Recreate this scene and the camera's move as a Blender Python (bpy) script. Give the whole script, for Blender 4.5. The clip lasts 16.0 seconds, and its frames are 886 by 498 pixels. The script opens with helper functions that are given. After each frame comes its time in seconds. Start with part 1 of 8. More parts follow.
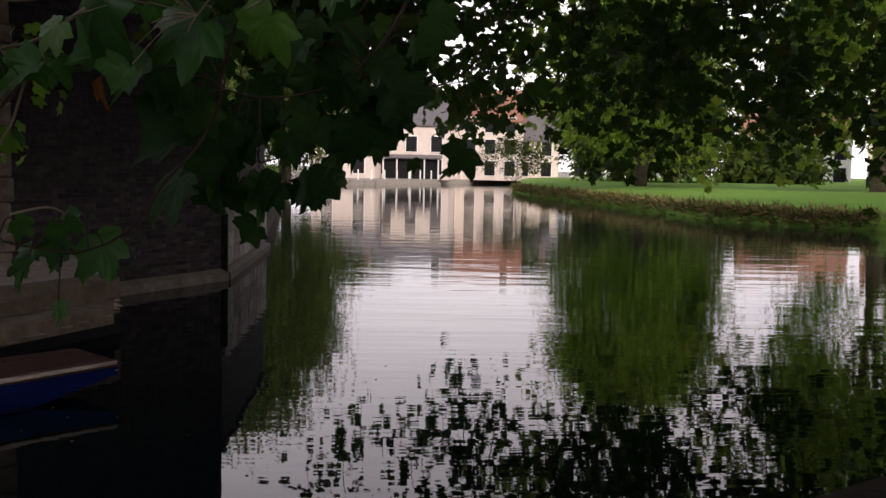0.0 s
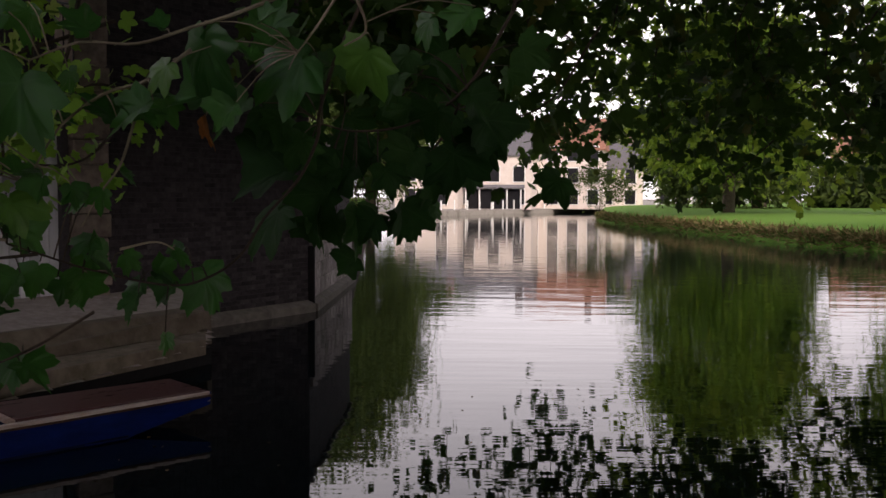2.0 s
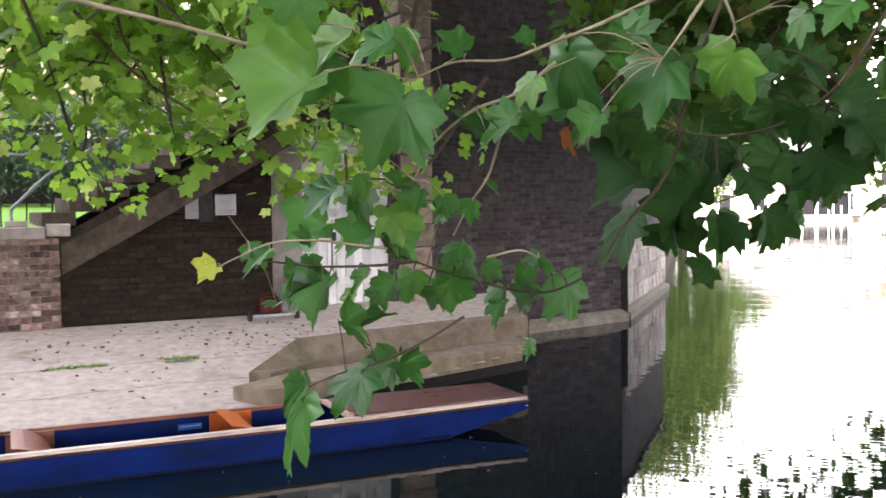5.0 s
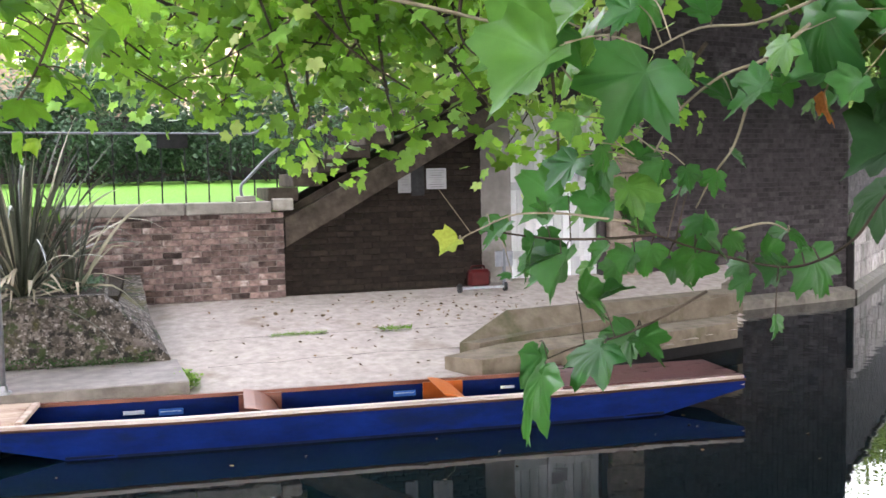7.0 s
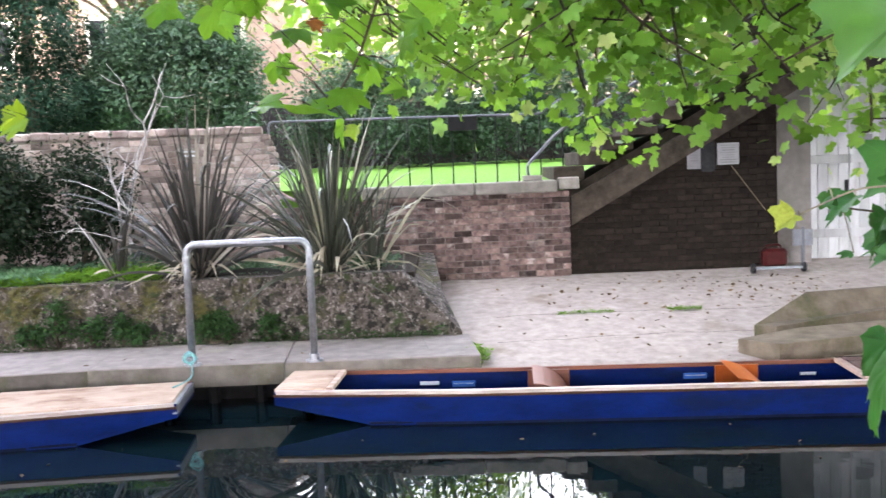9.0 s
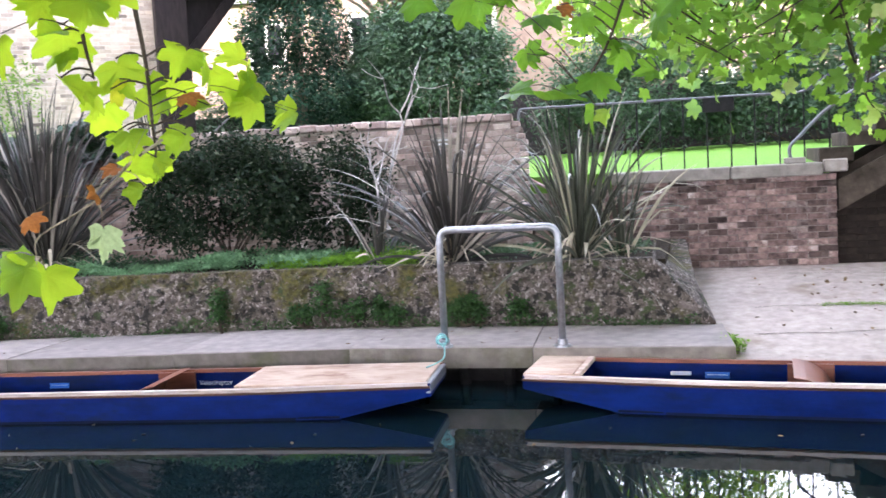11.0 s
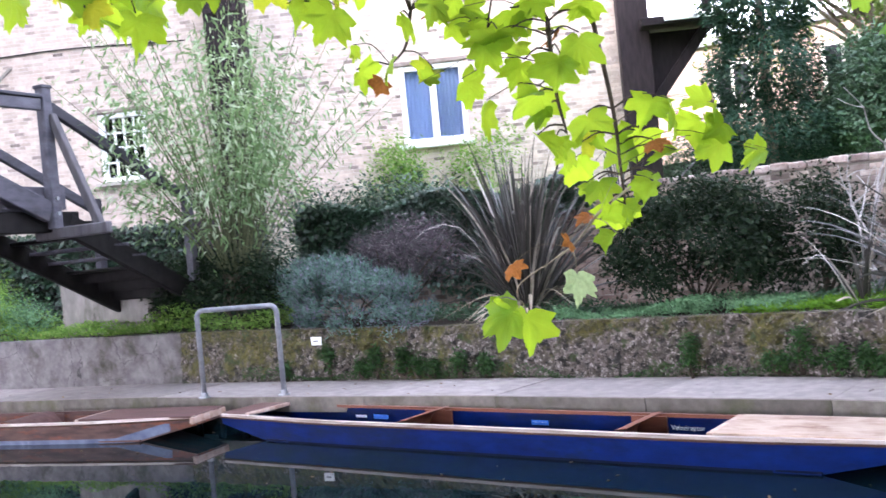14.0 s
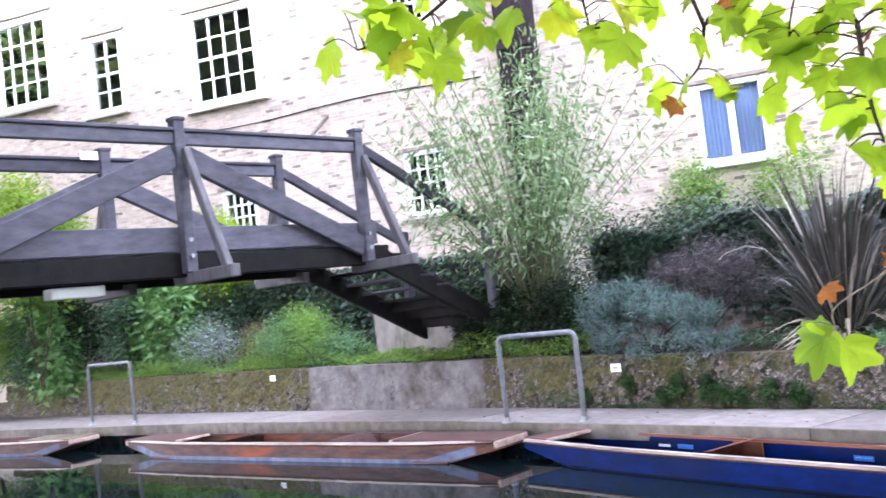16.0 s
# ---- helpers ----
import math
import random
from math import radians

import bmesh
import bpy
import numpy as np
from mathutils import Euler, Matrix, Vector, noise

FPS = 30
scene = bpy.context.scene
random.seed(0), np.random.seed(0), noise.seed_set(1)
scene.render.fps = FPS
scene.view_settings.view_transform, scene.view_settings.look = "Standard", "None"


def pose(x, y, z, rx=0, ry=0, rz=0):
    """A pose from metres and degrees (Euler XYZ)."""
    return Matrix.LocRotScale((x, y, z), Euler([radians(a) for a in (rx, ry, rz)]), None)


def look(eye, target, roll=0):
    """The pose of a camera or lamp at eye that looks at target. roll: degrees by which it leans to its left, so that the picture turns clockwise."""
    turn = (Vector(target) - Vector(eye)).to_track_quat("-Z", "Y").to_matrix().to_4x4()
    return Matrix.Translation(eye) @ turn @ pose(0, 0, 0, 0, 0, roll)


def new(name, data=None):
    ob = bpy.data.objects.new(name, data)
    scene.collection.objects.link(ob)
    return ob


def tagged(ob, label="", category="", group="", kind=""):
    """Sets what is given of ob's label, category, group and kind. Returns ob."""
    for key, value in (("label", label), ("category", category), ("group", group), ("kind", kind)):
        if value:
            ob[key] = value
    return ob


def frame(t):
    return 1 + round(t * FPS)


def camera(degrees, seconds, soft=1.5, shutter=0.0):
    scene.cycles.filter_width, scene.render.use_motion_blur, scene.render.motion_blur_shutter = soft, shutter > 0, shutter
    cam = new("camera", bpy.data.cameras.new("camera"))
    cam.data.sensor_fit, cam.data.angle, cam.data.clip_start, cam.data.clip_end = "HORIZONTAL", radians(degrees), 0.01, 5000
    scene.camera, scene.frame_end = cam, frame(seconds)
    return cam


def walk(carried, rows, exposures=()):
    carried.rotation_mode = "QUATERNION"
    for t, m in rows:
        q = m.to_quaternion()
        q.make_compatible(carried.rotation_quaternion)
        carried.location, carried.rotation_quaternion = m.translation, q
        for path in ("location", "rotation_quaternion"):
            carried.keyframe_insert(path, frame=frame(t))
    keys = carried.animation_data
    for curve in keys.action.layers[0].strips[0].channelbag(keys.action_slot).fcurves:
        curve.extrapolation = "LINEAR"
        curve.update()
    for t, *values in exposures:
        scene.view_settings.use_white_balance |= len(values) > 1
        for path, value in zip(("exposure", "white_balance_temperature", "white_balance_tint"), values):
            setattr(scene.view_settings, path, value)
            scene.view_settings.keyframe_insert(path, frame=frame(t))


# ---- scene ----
EYE = (0.0, 0.0, 2.03)


def stand(head):
    """Where the camera is held when it looks along a compass angle: at arm's length from the turning body."""
    a = radians(max(head, 0.0))
    return (EYE[0] + 0.2 * math.sin(a), EYE[1] + 0.2 * math.cos(a) - 0.2, EYE[2])


cam = camera(49.5, 16.0, soft=1.5, shutter=0.25)
TURNS = (
    (0, 85.13, -1.23, -52.10), (0.5, 85.19, -1.24, -52.08), (1, 85.28, -1.22, -51.74), (1.5, 85.89, -0.63, -49.74),
    (2, 86.86, -0.26, -47.20), (2.5, 87.21, 0.02, -45.56), (3, 87.21, -0.36, -42.31), (3.5, 87.29, 0.02, -38.91),
    (4, 87.31, 0.25, -36.47), (4.5, 87.76, 0.76, -32.55), (5, 87.42, 0.63, -28.95), (5.2, 87.15, 0.49, -27.37),
    (7.3, 86.28, 0.96, -15.22), (7.5, 87.30, 0.82, -14.03), (8, 86.82, 0.97, -9.91), (8.5, 84.99, 1.41, -6.01),
    (9, 85.25, 2.39, -0.20), (9.2, 85.31, 2.36, 1.60), (11.3, 85.39, 3.63, 17.28), (11.5, 85.94, 3.79, 19.31),
    (12, 85.85, 3.97, 23.37), (12.5, 86.78, 3.51, 26.87), (13, 88.18, 4.82, 32.13), (13.5, 88.53, 5.24, 36.56),
    (14, 89.92, 5.58, 41.96), (14.5, 91.11, 5.98, 45.78), (15, 92.05, 6.23, 49.93), (15.5, 93.50, 6.31, 53.91),
    (16, 93.37, 6.61, 59.63),
)
EXPOSURES = [(0, 0.1, 7000, 20), (2.5, 0.18, 7000, 20), (3.0, 0.45, 7000, 20), (3.5, 1.0, 7000, 20), (4.0, 1.9, 7000, 19), (4.5, 2.8, 6900, 18), (5.0, 3.28, 6850, 15),
             (7.5, 3.5, 6500, 10), (9, 3.55, 6350, 12), (13, 3.42, 5900, 16), (16, 3.65, 5850, 17)]
walk(cam, [(t, pose(*stand(-c), a, b, c)) for t, a, b, c in TURNS], EXPOSURES)

# ---- sky and sun: a bright overcast day ----
world = bpy.data.worlds.new("sky")
scene.world = world
world.use_nodes = True
wn = world.node_tree.nodes
sky = wn.new("ShaderNodeTexSky")
sky.sky_type, sky.sun_disc = "NISHITA", False
SUN_UP, SUN_HEAD = radians(28), radians(207)
sky.sun_elevation, sky.sun_rotation = SUN_UP, SUN_HEAD
sky.air_density, sky.dust_density, sky.ozone_density = 1.0, 3.0, 0.4
wl = world.node_tree.links
w_co, w_sep, w_low, w_noise, w_haze, w_mix = (wn.new("ShaderNode" + k) for k in ("TexCoord", "SeparateXYZ", "MapRange", "TexNoise", "MixRGB", "MixRGB"))
wl.new(w_co.outputs["Generated"], w_sep.inputs[0])
wl.new(w_sep.outputs[2], w_low.inputs["Value"])
w_low.interpolation_type = "SMOOTHSTEP"
for k, v in (("From Min", 0.18), ("From Max", 0.80), ("To Min", 0.92), ("To Max", 0.30)):
    w_low.inputs[k].default_value = v
# thin cloud and haze all round, thickest low down
w_noise.inputs["Scale"].default_value, w_noise.inputs["Detail"].default_value = 2.6, 4
wl.new(w_co.outputs["Generated"], w_noise.inputs["Vector"])
wl.new(w_noise.outputs["Fac"], w_haze.inputs[0])
w_haze.inputs[1].default_value, w_haze.inputs[2].default_value = (7.0, 7.1, 7.9, 1), (12.5, 12.3, 12.8, 1)
wl.new(w_low.outputs[0], w_mix.inputs[0])
wl.new(sky.outputs[0], w_mix.inputs[1])
wl.new(w_haze.outputs[0], w_mix.inputs[2])
wl.new(w_mix.outputs[0], wn["Background"].inputs[0])
wn["Background"].inputs[1].default_value = 0.15
sun = new("sun", bpy.data.lights.new("sun", "SUN"))
sun.data.energy, sun.data.angle, sun.data.color = 2.2, radians(3), (1.0, 0.93, 0.84)
sun.matrix_world = look((0, 0, 0), (-math.sin(SUN_HEAD) * math.cos(SUN_UP), -math.cos(SUN_HEAD) * math.cos(SUN_UP), -math.sin(SUN_UP)))

# ---- materials ----
def rgba(c):
    return (c[0], c[1], c[2], 1.0)


def surface(name, c1, c2, scale=6.0, rough=0.8, bump=0.3, stain=None, stain_scale=0.7, stain_at=0.55, metal=0.0, stretch=(1, 1, 1),
            vary=0.12, island=False, sheen=0.16, rough_vary=0.1, bump_scale=4.0, depth=0.01, cracks=0.0):
    """A procedural surface: grain between c1 and c2, stains of a second colour, fine relief, a little change from piece to piece."""
    m = bpy.data.materials.new(name)
    m.use_nodes = True
    n, l = m.node_tree.nodes, m.node_tree.links
    b = n["Principled BSDF"]
    co, mp = n.new("ShaderNodeTexCoord"), n.new("ShaderNodeMapping")
    mp.inputs["Scale"].default_value = stretch
    info, geo = n.new("ShaderNodeObjectInfo"), n.new("ShaderNodeNewGeometry")
    rnd = geo.outputs["Random Per Island"] if island else info.outputs["Random"]
    off = n.new("ShaderNodeMath")
    off.operation = "MULTIPLY"
    off.inputs[1].default_value = 37.0
    l.new(info.outputs["Random"], off.inputs[0])
    comb = n.new("ShaderNodeCombineXYZ")
    for k in range(3):
        l.new(off.outputs[0], comb.inputs[k])
    l.new(co.outputs["Object"], mp.inputs["Vector"])
    l.new(comb.outputs[0], mp.inputs["Location"])

    def noise_node(s, detail, rough_=0.6):
        t = n.new("ShaderNodeTexNoise")
        t.inputs["Scale"].default_value, t.inputs["Detail"].default_value, t.inputs["Roughness"].default_value = s, detail, rough_
        l.new(mp.outputs[0], t.inputs["Vector"])
        return t.outputs["Fac"]

    def ramp(f, lo, hi):
        t = n.new("ShaderNodeMapRange")
        t.inputs["From Min"].default_value, t.inputs["From Max"].default_value = lo, hi
        l.new(f, t.inputs["Value"])
        return t.outputs[0]

    def mix(f, a, c):
        t = n.new("ShaderNodeMix")
        t.data_type = "RGBA"
        l.new(f, t.inputs["Factor"])
        for k, v in ((6, a), (7, c)):
            if isinstance(v, tuple):
                t.inputs[k].default_value = rgba(v)
            else:
                l.new(v, t.inputs[k])
        return t.outputs[2]

    grain = noise_node(scale, 6)
    col = mix(ramp(grain, 0.3, 0.7), c1, c2)
    if stain:
        col = mix(ramp(noise_node(stain_scale, 5, 0.7), stain_at, stain_at + 0.18), col, stain)
    if cracks:
        wob, vor = n.new("ShaderNodeMixRGB"), n.new("ShaderNodeTexVoronoi")
        wob.blend_type, wob.inputs[0].default_value = "ADD", 0.35
        wn_ = n.new("ShaderNodeTexNoise")
        wn_.inputs["Scale"].default_value, wn_.inputs["Detail"].default_value = 2.2, 6
        l.new(mp.outputs[0], wn_.inputs["Vector"])
        l.new(mp.outputs[0], wob.inputs[1])
        l.new(wn_.outputs["Color"], wob.inputs[2])
        vor.feature = "DISTANCE_TO_EDGE"
        vor.inputs["Scale"].default_value = cracks
        l.new(wob.outputs[0], vor.inputs["Vector"])
        col = mix(ramp(vor.outputs["Distance"], 0.0045, 0.001), col, tuple(x * 0.5 for x in c1))
    hsv = n.new("ShaderNodeHueSaturation")
    l.new(col, hsv.inputs["Color"])
    v = n.new("ShaderNodeMapRange")
    v.inputs["To Min"].default_value, v.inputs["To Max"].default_value = 1 - vary * 2, 1 + vary * 2
    l.new(rnd, v.inputs["Value"])
    l.new(v.outputs[0], hsv.inputs["Value"])
    l.new(hsv.outputs[0], b.inputs["Base Color"])
    r = n.new("ShaderNodeMapRange")
    r.inputs["To Min"].default_value, r.inputs["To Max"].default_value = max(0.02, rough - rough_vary), min(1, rough + rough_vary)
    l.new(grain, r.inputs["Value"])
    l.new(r.outputs[0], b.inputs["Roughness"])
    b.inputs["Metallic"].default_value = metal
    b.inputs["Specular IOR Level"].default_value = sheen
    if bump:
        bp = n.new("ShaderNodeBump")
        bp.inputs["Strength"].default_value, bp.inputs["Distance"].default_value = bump, depth
        l.new(noise_node(scale * bump_scale, 8), bp.inputs["Height"])
        l.new(bp.outputs[0], b.inputs["Normal"])
    return m


def leafy(name, c1, c2, back, odd=None, through_light=0.45, rough=0.45, island=True, scale=9.0, odd_part=0.06, veins=False, gloss=0.14):
    """Leaves: colour changes from leaf to leaf, light shines through."""
    m = bpy.data.materials.new(name)
    m.use_nodes = True
    n, l = m.node_tree.nodes, m.node_tree.links
    b, out = n["Principled BSDF"], n["Material Output"]
    info, geo = n.new("ShaderNodeObjectInfo"), n.new("ShaderNodeNewGeometry")
    rnd = geo.outputs["Random Per Island"] if island else info.outputs["Random"]
    cr = n.new("ShaderNodeValToRGB")
    cr.color_ramp.elements[0].color, cr.color_ramp.elements[1].color = rgba(c1), rgba(c2)
    if odd:
        cr.color_ramp.elements[1].position = 1 - odd_part - 0.02
        e = cr.color_ramp.elements.new(1 - odd_part)
        e.color = rgba(odd)
    l.new(rnd, cr.inputs[0])
    co, nz = n.new("ShaderNodeTexCoord"), n.new("ShaderNodeTexNoise")
    nz.inputs["Scale"].default_value, nz.inputs["Detail"].default_value = scale, 4
    l.new(co.outputs["Object"], nz.inputs["Vector"])
    hsv, mr = n.new("ShaderNodeHueSaturation"), n.new("ShaderNodeMapRange")
    mr.inputs["From Min"].default_value, mr.inputs["From Max"].default_value = 0.25, 0.75
    mr.inputs["To Min"].default_value, mr.inputs["To Max"].default_value = 0.7, 1.3
    l.new(nz.outputs["Fac"], mr.inputs["Value"])
    l.new(mr.outputs[0], hsv.inputs["Value"])
    l.new(cr.outputs[0], hsv.inputs["Color"])
    l.new(hsv.outputs[0], b.inputs["Base Color"])
    b.inputs["Roughness"].default_value, b.inputs["Specular IOR Level"].default_value = rough + 0.15, gloss
    if veins:
        sx = n.new("ShaderNodeSeparateXYZ")
        l.new(co.outputs["Object"], sx.inputs[0])

        def calc(op, a, c=None):
            t = n.new("ShaderNodeMath")
            t.operation = op
            for k, v in ((0, a), (1, c)):
                if v is None:
                    continue
                if isinstance(v, (int, float)):
                    t.inputs[k].default_value = v
                else:
                    l.new(v, t.inputs[k])
            return t.outputs[0]

        ang = calc("ABSOLUTE", calc("ARCTAN2", sx.outputs[0], calc("SUBTRACT", sx.outputs[1], 0.16)))
        rib = calc("MINIMUM", ang, calc("MINIMUM", calc("ABSOLUTE", calc("SUBTRACT", ang, 1.01)), calc("ABSOLUTE", calc("SUBTRACT", ang, 2.13))))
        far = calc("SQRT", calc("ADD", calc("MULTIPLY", sx.outputs[0], sx.outputs[0]), calc("POWER", calc("SUBTRACT", sx.outputs[1], 0.16), 2.0)))
        line = calc("LESS_THAN", calc("MULTIPLY", rib, far), 0.0085)
        side = calc("LESS_THAN", calc("ABSOLUTE", calc("SUBTRACT", calc("FRACT", calc("MULTIPLY", calc("ADD", far, calc("MULTIPLY", rib, -0.45)), 9.0)), 0.5)), 0.055)
        vm = n.new("ShaderNodeMix")
        vm.data_type = "RGBA"
        l.new(calc("MINIMUM", calc("ADD", calc("MULTIPLY", line, 0.09), calc("MULTIPLY", side, 0.02)), 0.3), vm.inputs["Factor"])
        l.new(hsv.outputs[0], vm.inputs[6])
        vm.inputs[7].default_value = rgba(tuple(min(0.8, x * 2.0 + 0.06) for x in c2))
        l.new(vm.outputs[2], b.inputs["Base Color"])
    tr, mx = n.new("ShaderNodeBsdfTranslucent"), n.new("ShaderNodeMixShader")
    tint = n.new("ShaderNodeMix")
    tint.data_type = "RGBA"
    tint.inputs["Factor"].default_value = 0.6
    l.new(hsv.outputs[0], tint.inputs[6])
    tint.inputs[7].default_value = rgba(back)
    l.new(tint.outputs[2], tr.inputs["Color"])
    mx.inputs[0].default_value = through_light
    l.new(b.outputs[0], mx.inputs[1])
    l.new(tr.outputs[0], mx.inputs[2])
    l.new(mx.outputs[0], out.inputs["Surface"])
    return m


M = {}
M["concrete"] = surface("concrete", (0.30, 0.28, 0.25), (0.44, 0.41, 0.37), 5, 0.9, 0.35, (0.16, 0.15, 0.12), 0.9, 0.56)
M["footing_concrete"] = surface("stained_footing_concrete", (0.19, 0.17, 0.155), (0.36, 0.33, 0.31), 4, 0.9, 0.5, (0.09, 0.085, 0.06), 1.8, 0.52, stretch=(1.5, 1.5, 0.6))
M["slab"] = surface("slab_concrete", (0.165, 0.143, 0.136), (0.262, 0.229, 0.218), 7, 0.9, 0.4, (0.22, 0.20, 0.165), 1.3, 0.58, vary=0.06)
M["kerb_stone"] = surface("brown_kerb_stone", (0.115, 0.092, 0.068), (0.22, 0.178, 0.137), 5, 0.92, 0.6, (0.08, 0.08, 0.04), 1.4, 0.5)
# stair stone with a lowered tone that carries the stair's shade
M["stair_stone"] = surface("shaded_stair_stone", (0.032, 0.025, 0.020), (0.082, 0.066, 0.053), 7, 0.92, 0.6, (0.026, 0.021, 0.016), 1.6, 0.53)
M["slab_edge"] = surface("weathered_slab_edge", (0.095, 0.083, 0.072), (0.185, 0.163, 0.143), 6, 0.9, 0.5, (0.09, 0.09, 0.05), 1.6, 0.52)
M["ramp"] = surface("ramp_concrete", (0.27, 0.225, 0.205), (0.43, 0.37, 0.34), 9, 0.9, 0.3, (0.21, 0.165, 0.135), 1.0, 0.54, vary=0.0)
M["moss_wall"] = surface("mossy_rubble", (0.025, 0.020, 0.014), (0.30, 0.265, 0.24), 15, 0.95, 1.0, (0.045, 0.055, 0.010), 1.9, 0.46, depth=0.05)
M["render_wall"] = surface("grey_render", (0.085, 0.077, 0.080), (0.19, 0.172, 0.172), 5, 0.9, 0.8, (0.05, 0.045, 0.035), 1.5, 0.5, cracks=1.1)
M["moss"] = surface("moss", (0.025, 0.036, 0.010), (0.065, 0.075, 0.020), 30, 0.95, 1.0)
M["mortar"] = surface("mortar", (0.11, 0.088, 0.078), (0.21, 0.175, 0.16), 20, 0.95, 0.5)
# mortar under the stair: the shade there is put into its colour
M["shade_mortar"] = surface("shade_toned_mortar", (0.011, 0.0085, 0.007), (0.024, 0.0185, 0.0155), 20, 0.95, 0.5)
M["old_mortar"] = surface("old_lime_mortar", (0.26, 0.215, 0.19), (0.42, 0.37, 0.34), 12, 0.95, 0.6, (0.16, 0.15, 0.10), 1.5, 0.56)
M["dark_mortar"] = surface("dark_mortar", (0.042, 0.036, 0.038), (0.066, 0.057, 0.060), 20, 0.95, 0.5)
M["pale_mortar"] = surface("pale_mortar", (0.44, 0.375, 0.33), (0.54, 0.47, 0.42), 20, 0.95, 0.4)
M["brick_old"] = surface("old_brick", (0.27, 0.195, 0.175), (0.50, 0.415, 0.385), 9, 0.92, 0.8, (0.60, 0.56, 0.53), 2.5, 0.53, vary=0.26)
M["brick_old_stuff"] = surface("old_brick_far", (0.23, 0.150, 0.13), (0.42, 0.33, 0.295), 9, 0.92, 0.6, (0.10, 0.10, 0.07), 1.2, 0.58, vary=0.2, island=True)
M["brick_red"] = surface("red_brown_brick", (0.055, 0.037, 0.035), (0.24, 0.165, 0.15), 11, 0.92, 1.0, (0.36, 0.31, 0.29), 3.6, 0.55, vary=0.36)
M["brick_dark"] = surface("soot_brick", (0.028, 0.023, 0.025), (0.068, 0.057, 0.060), 9, 0.9, 0.5, (0.17, 0.15, 0.14), 1.2, 0.6, vary=0.22)
M["brick_dark_stuff"] = surface("soot_brick_far", (0.026, 0.021, 0.023), (0.064, 0.053, 0.056), 9, 0.9, 0.5, (0.13, 0.115, 0.12), 0.8, 0.6, vary=0.15, island=True)
# brick under the stair, darkened in colour to carry the shade
M["brick_brown"] = surface("shade_toned_brick", (0.010, 0.0075, 0.006), (0.027, 0.0195, 0.0155), 9, 0.9, 0.5, (0.042, 0.032, 0.027), 1.4, 0.60, vary=0.14)
M["brick_pale"] = surface("gault_brick", (0.44, 0.355, 0.305), (0.60, 0.51, 0.445), 5, 0.92, 0.3, (0.40, 0.30, 0.245), 0.9, 0.56, vary=0.085)
M["brick_pale_stuff"] = surface("gault_brick_far", (0.44, 0.355, 0.305), (0.60, 0.51, 0.445), 5, 0.92, 0.3, (0.40, 0.30, 0.245), 0.9, 0.56, vary=0.085, island=True)
M["brick_burnt"] = surface("burnt_header_brick", (0.22, 0.175, 0.155), (0.40, 0.335, 0.30), 8, 0.92, 0.4, vary=0.2, island=True)
M["cream_render"] = surface("cream_render", (0.72, 0.62, 0.56), (0.80, 0.72, 0.67), 2, 0.9, 0.2, (0.62, 0.54, 0.48), 0.5, 0.6)
M["brick_tan"] = surface("tan_brick", (0.21, 0.145, 0.118), (0.31, 0.23, 0.19), 3, 0.92, 0.3, (0.19, 0.135, 0.10), 0.5, 0.58)
M["stone"] = surface("pale_stone", (0.40, 0.37, 0.32), (0.56, 0.52, 0.46), 6, 0.9, 0.4, (0.24, 0.22, 0.18), 1.4, 0.57)
M["river_stone"] = surface("worn_river_stone", (0.17, 0.145, 0.14), (0.38, 0.335, 0.325), 7, 0.92, 0.8, (0.06, 0.055, 0.045), 1.6, 0.52, vary=0.14, depth=0.03)
M["quoin_stone"] = surface("brown_quoin_stone", (0.13, 0.10, 0.082), (0.26, 0.21, 0.175), 7, 0.92, 0.6, (0.07, 0.055, 0.045), 1.4, 0.54, vary=0.12)
M["coping"] = surface("weathered_coping", (0.20, 0.18, 0.16), (0.36, 0.33, 0.30), 8, 0.9, 0.5, (0.12, 0.11, 0.09), 2, 0.55)
M["white_paint"] = surface("white_paint", (0.78, 0.78, 0.77), (0.84, 0.84, 0.83), 12, 0.45, 0.1, vary=0.02)
M["white_door"] = surface("worn_white_door", (0.46, 0.46, 0.48), (0.64, 0.64, 0.65), 5, 0.5, 0.15, (0.28, 0.265, 0.26), 1.5, 0.52, stretch=(1, 1, 0.25))
M["grey_plaster"] = surface("grey_plaster", (0.17, 0.155, 0.145), (0.27, 0.25, 0.24), 4, 0.9, 0.3, (0.12, 0.105, 0.095), 1.1, 0.55)
M["blue_paint"] = surface("royal_blue_paint", (0.0004, 0.006, 0.050), (0.0008, 0.013, 0.110), 5, 0.5, 0.15, (0.004, 0.010, 0.028), 1.4, 0.53, vary=0.03, sheen=0.09, stretch=(0.5, 1, 1.5))
M["varnish"] = surface("varnished_mahogany", (0.115, 0.038, 0.024), (0.23, 0.088, 0.055), 7, 0.40, 0.12, (0.10, 0.05, 0.036), 1.5, 0.58, stretch=(0.3, 3, 3), vary=0.05, sheen=0.3)
M["wet_line"] = surface("dark_wet_paint", (0.003, 0.005, 0.016), (0.006, 0.009, 0.03), 9, 0.8, 0.1, sheen=0.08)
M["dark_wood"] = surface("dark_stained_wood", (0.035, 0.016, 0.010), (0.085, 0.04, 0.026), 8, 0.5, 0.2, stretch=(0.3, 2, 2))
M["pale_rail"] = surface("rubbed_pale_rail", (0.26, 0.20, 0.175), (0.52, 0.46, 0.43), 9, 0.5, 0.2, (0.16, 0.085, 0.06), 2.2, 0.54, stretch=(0.25, 2, 2))
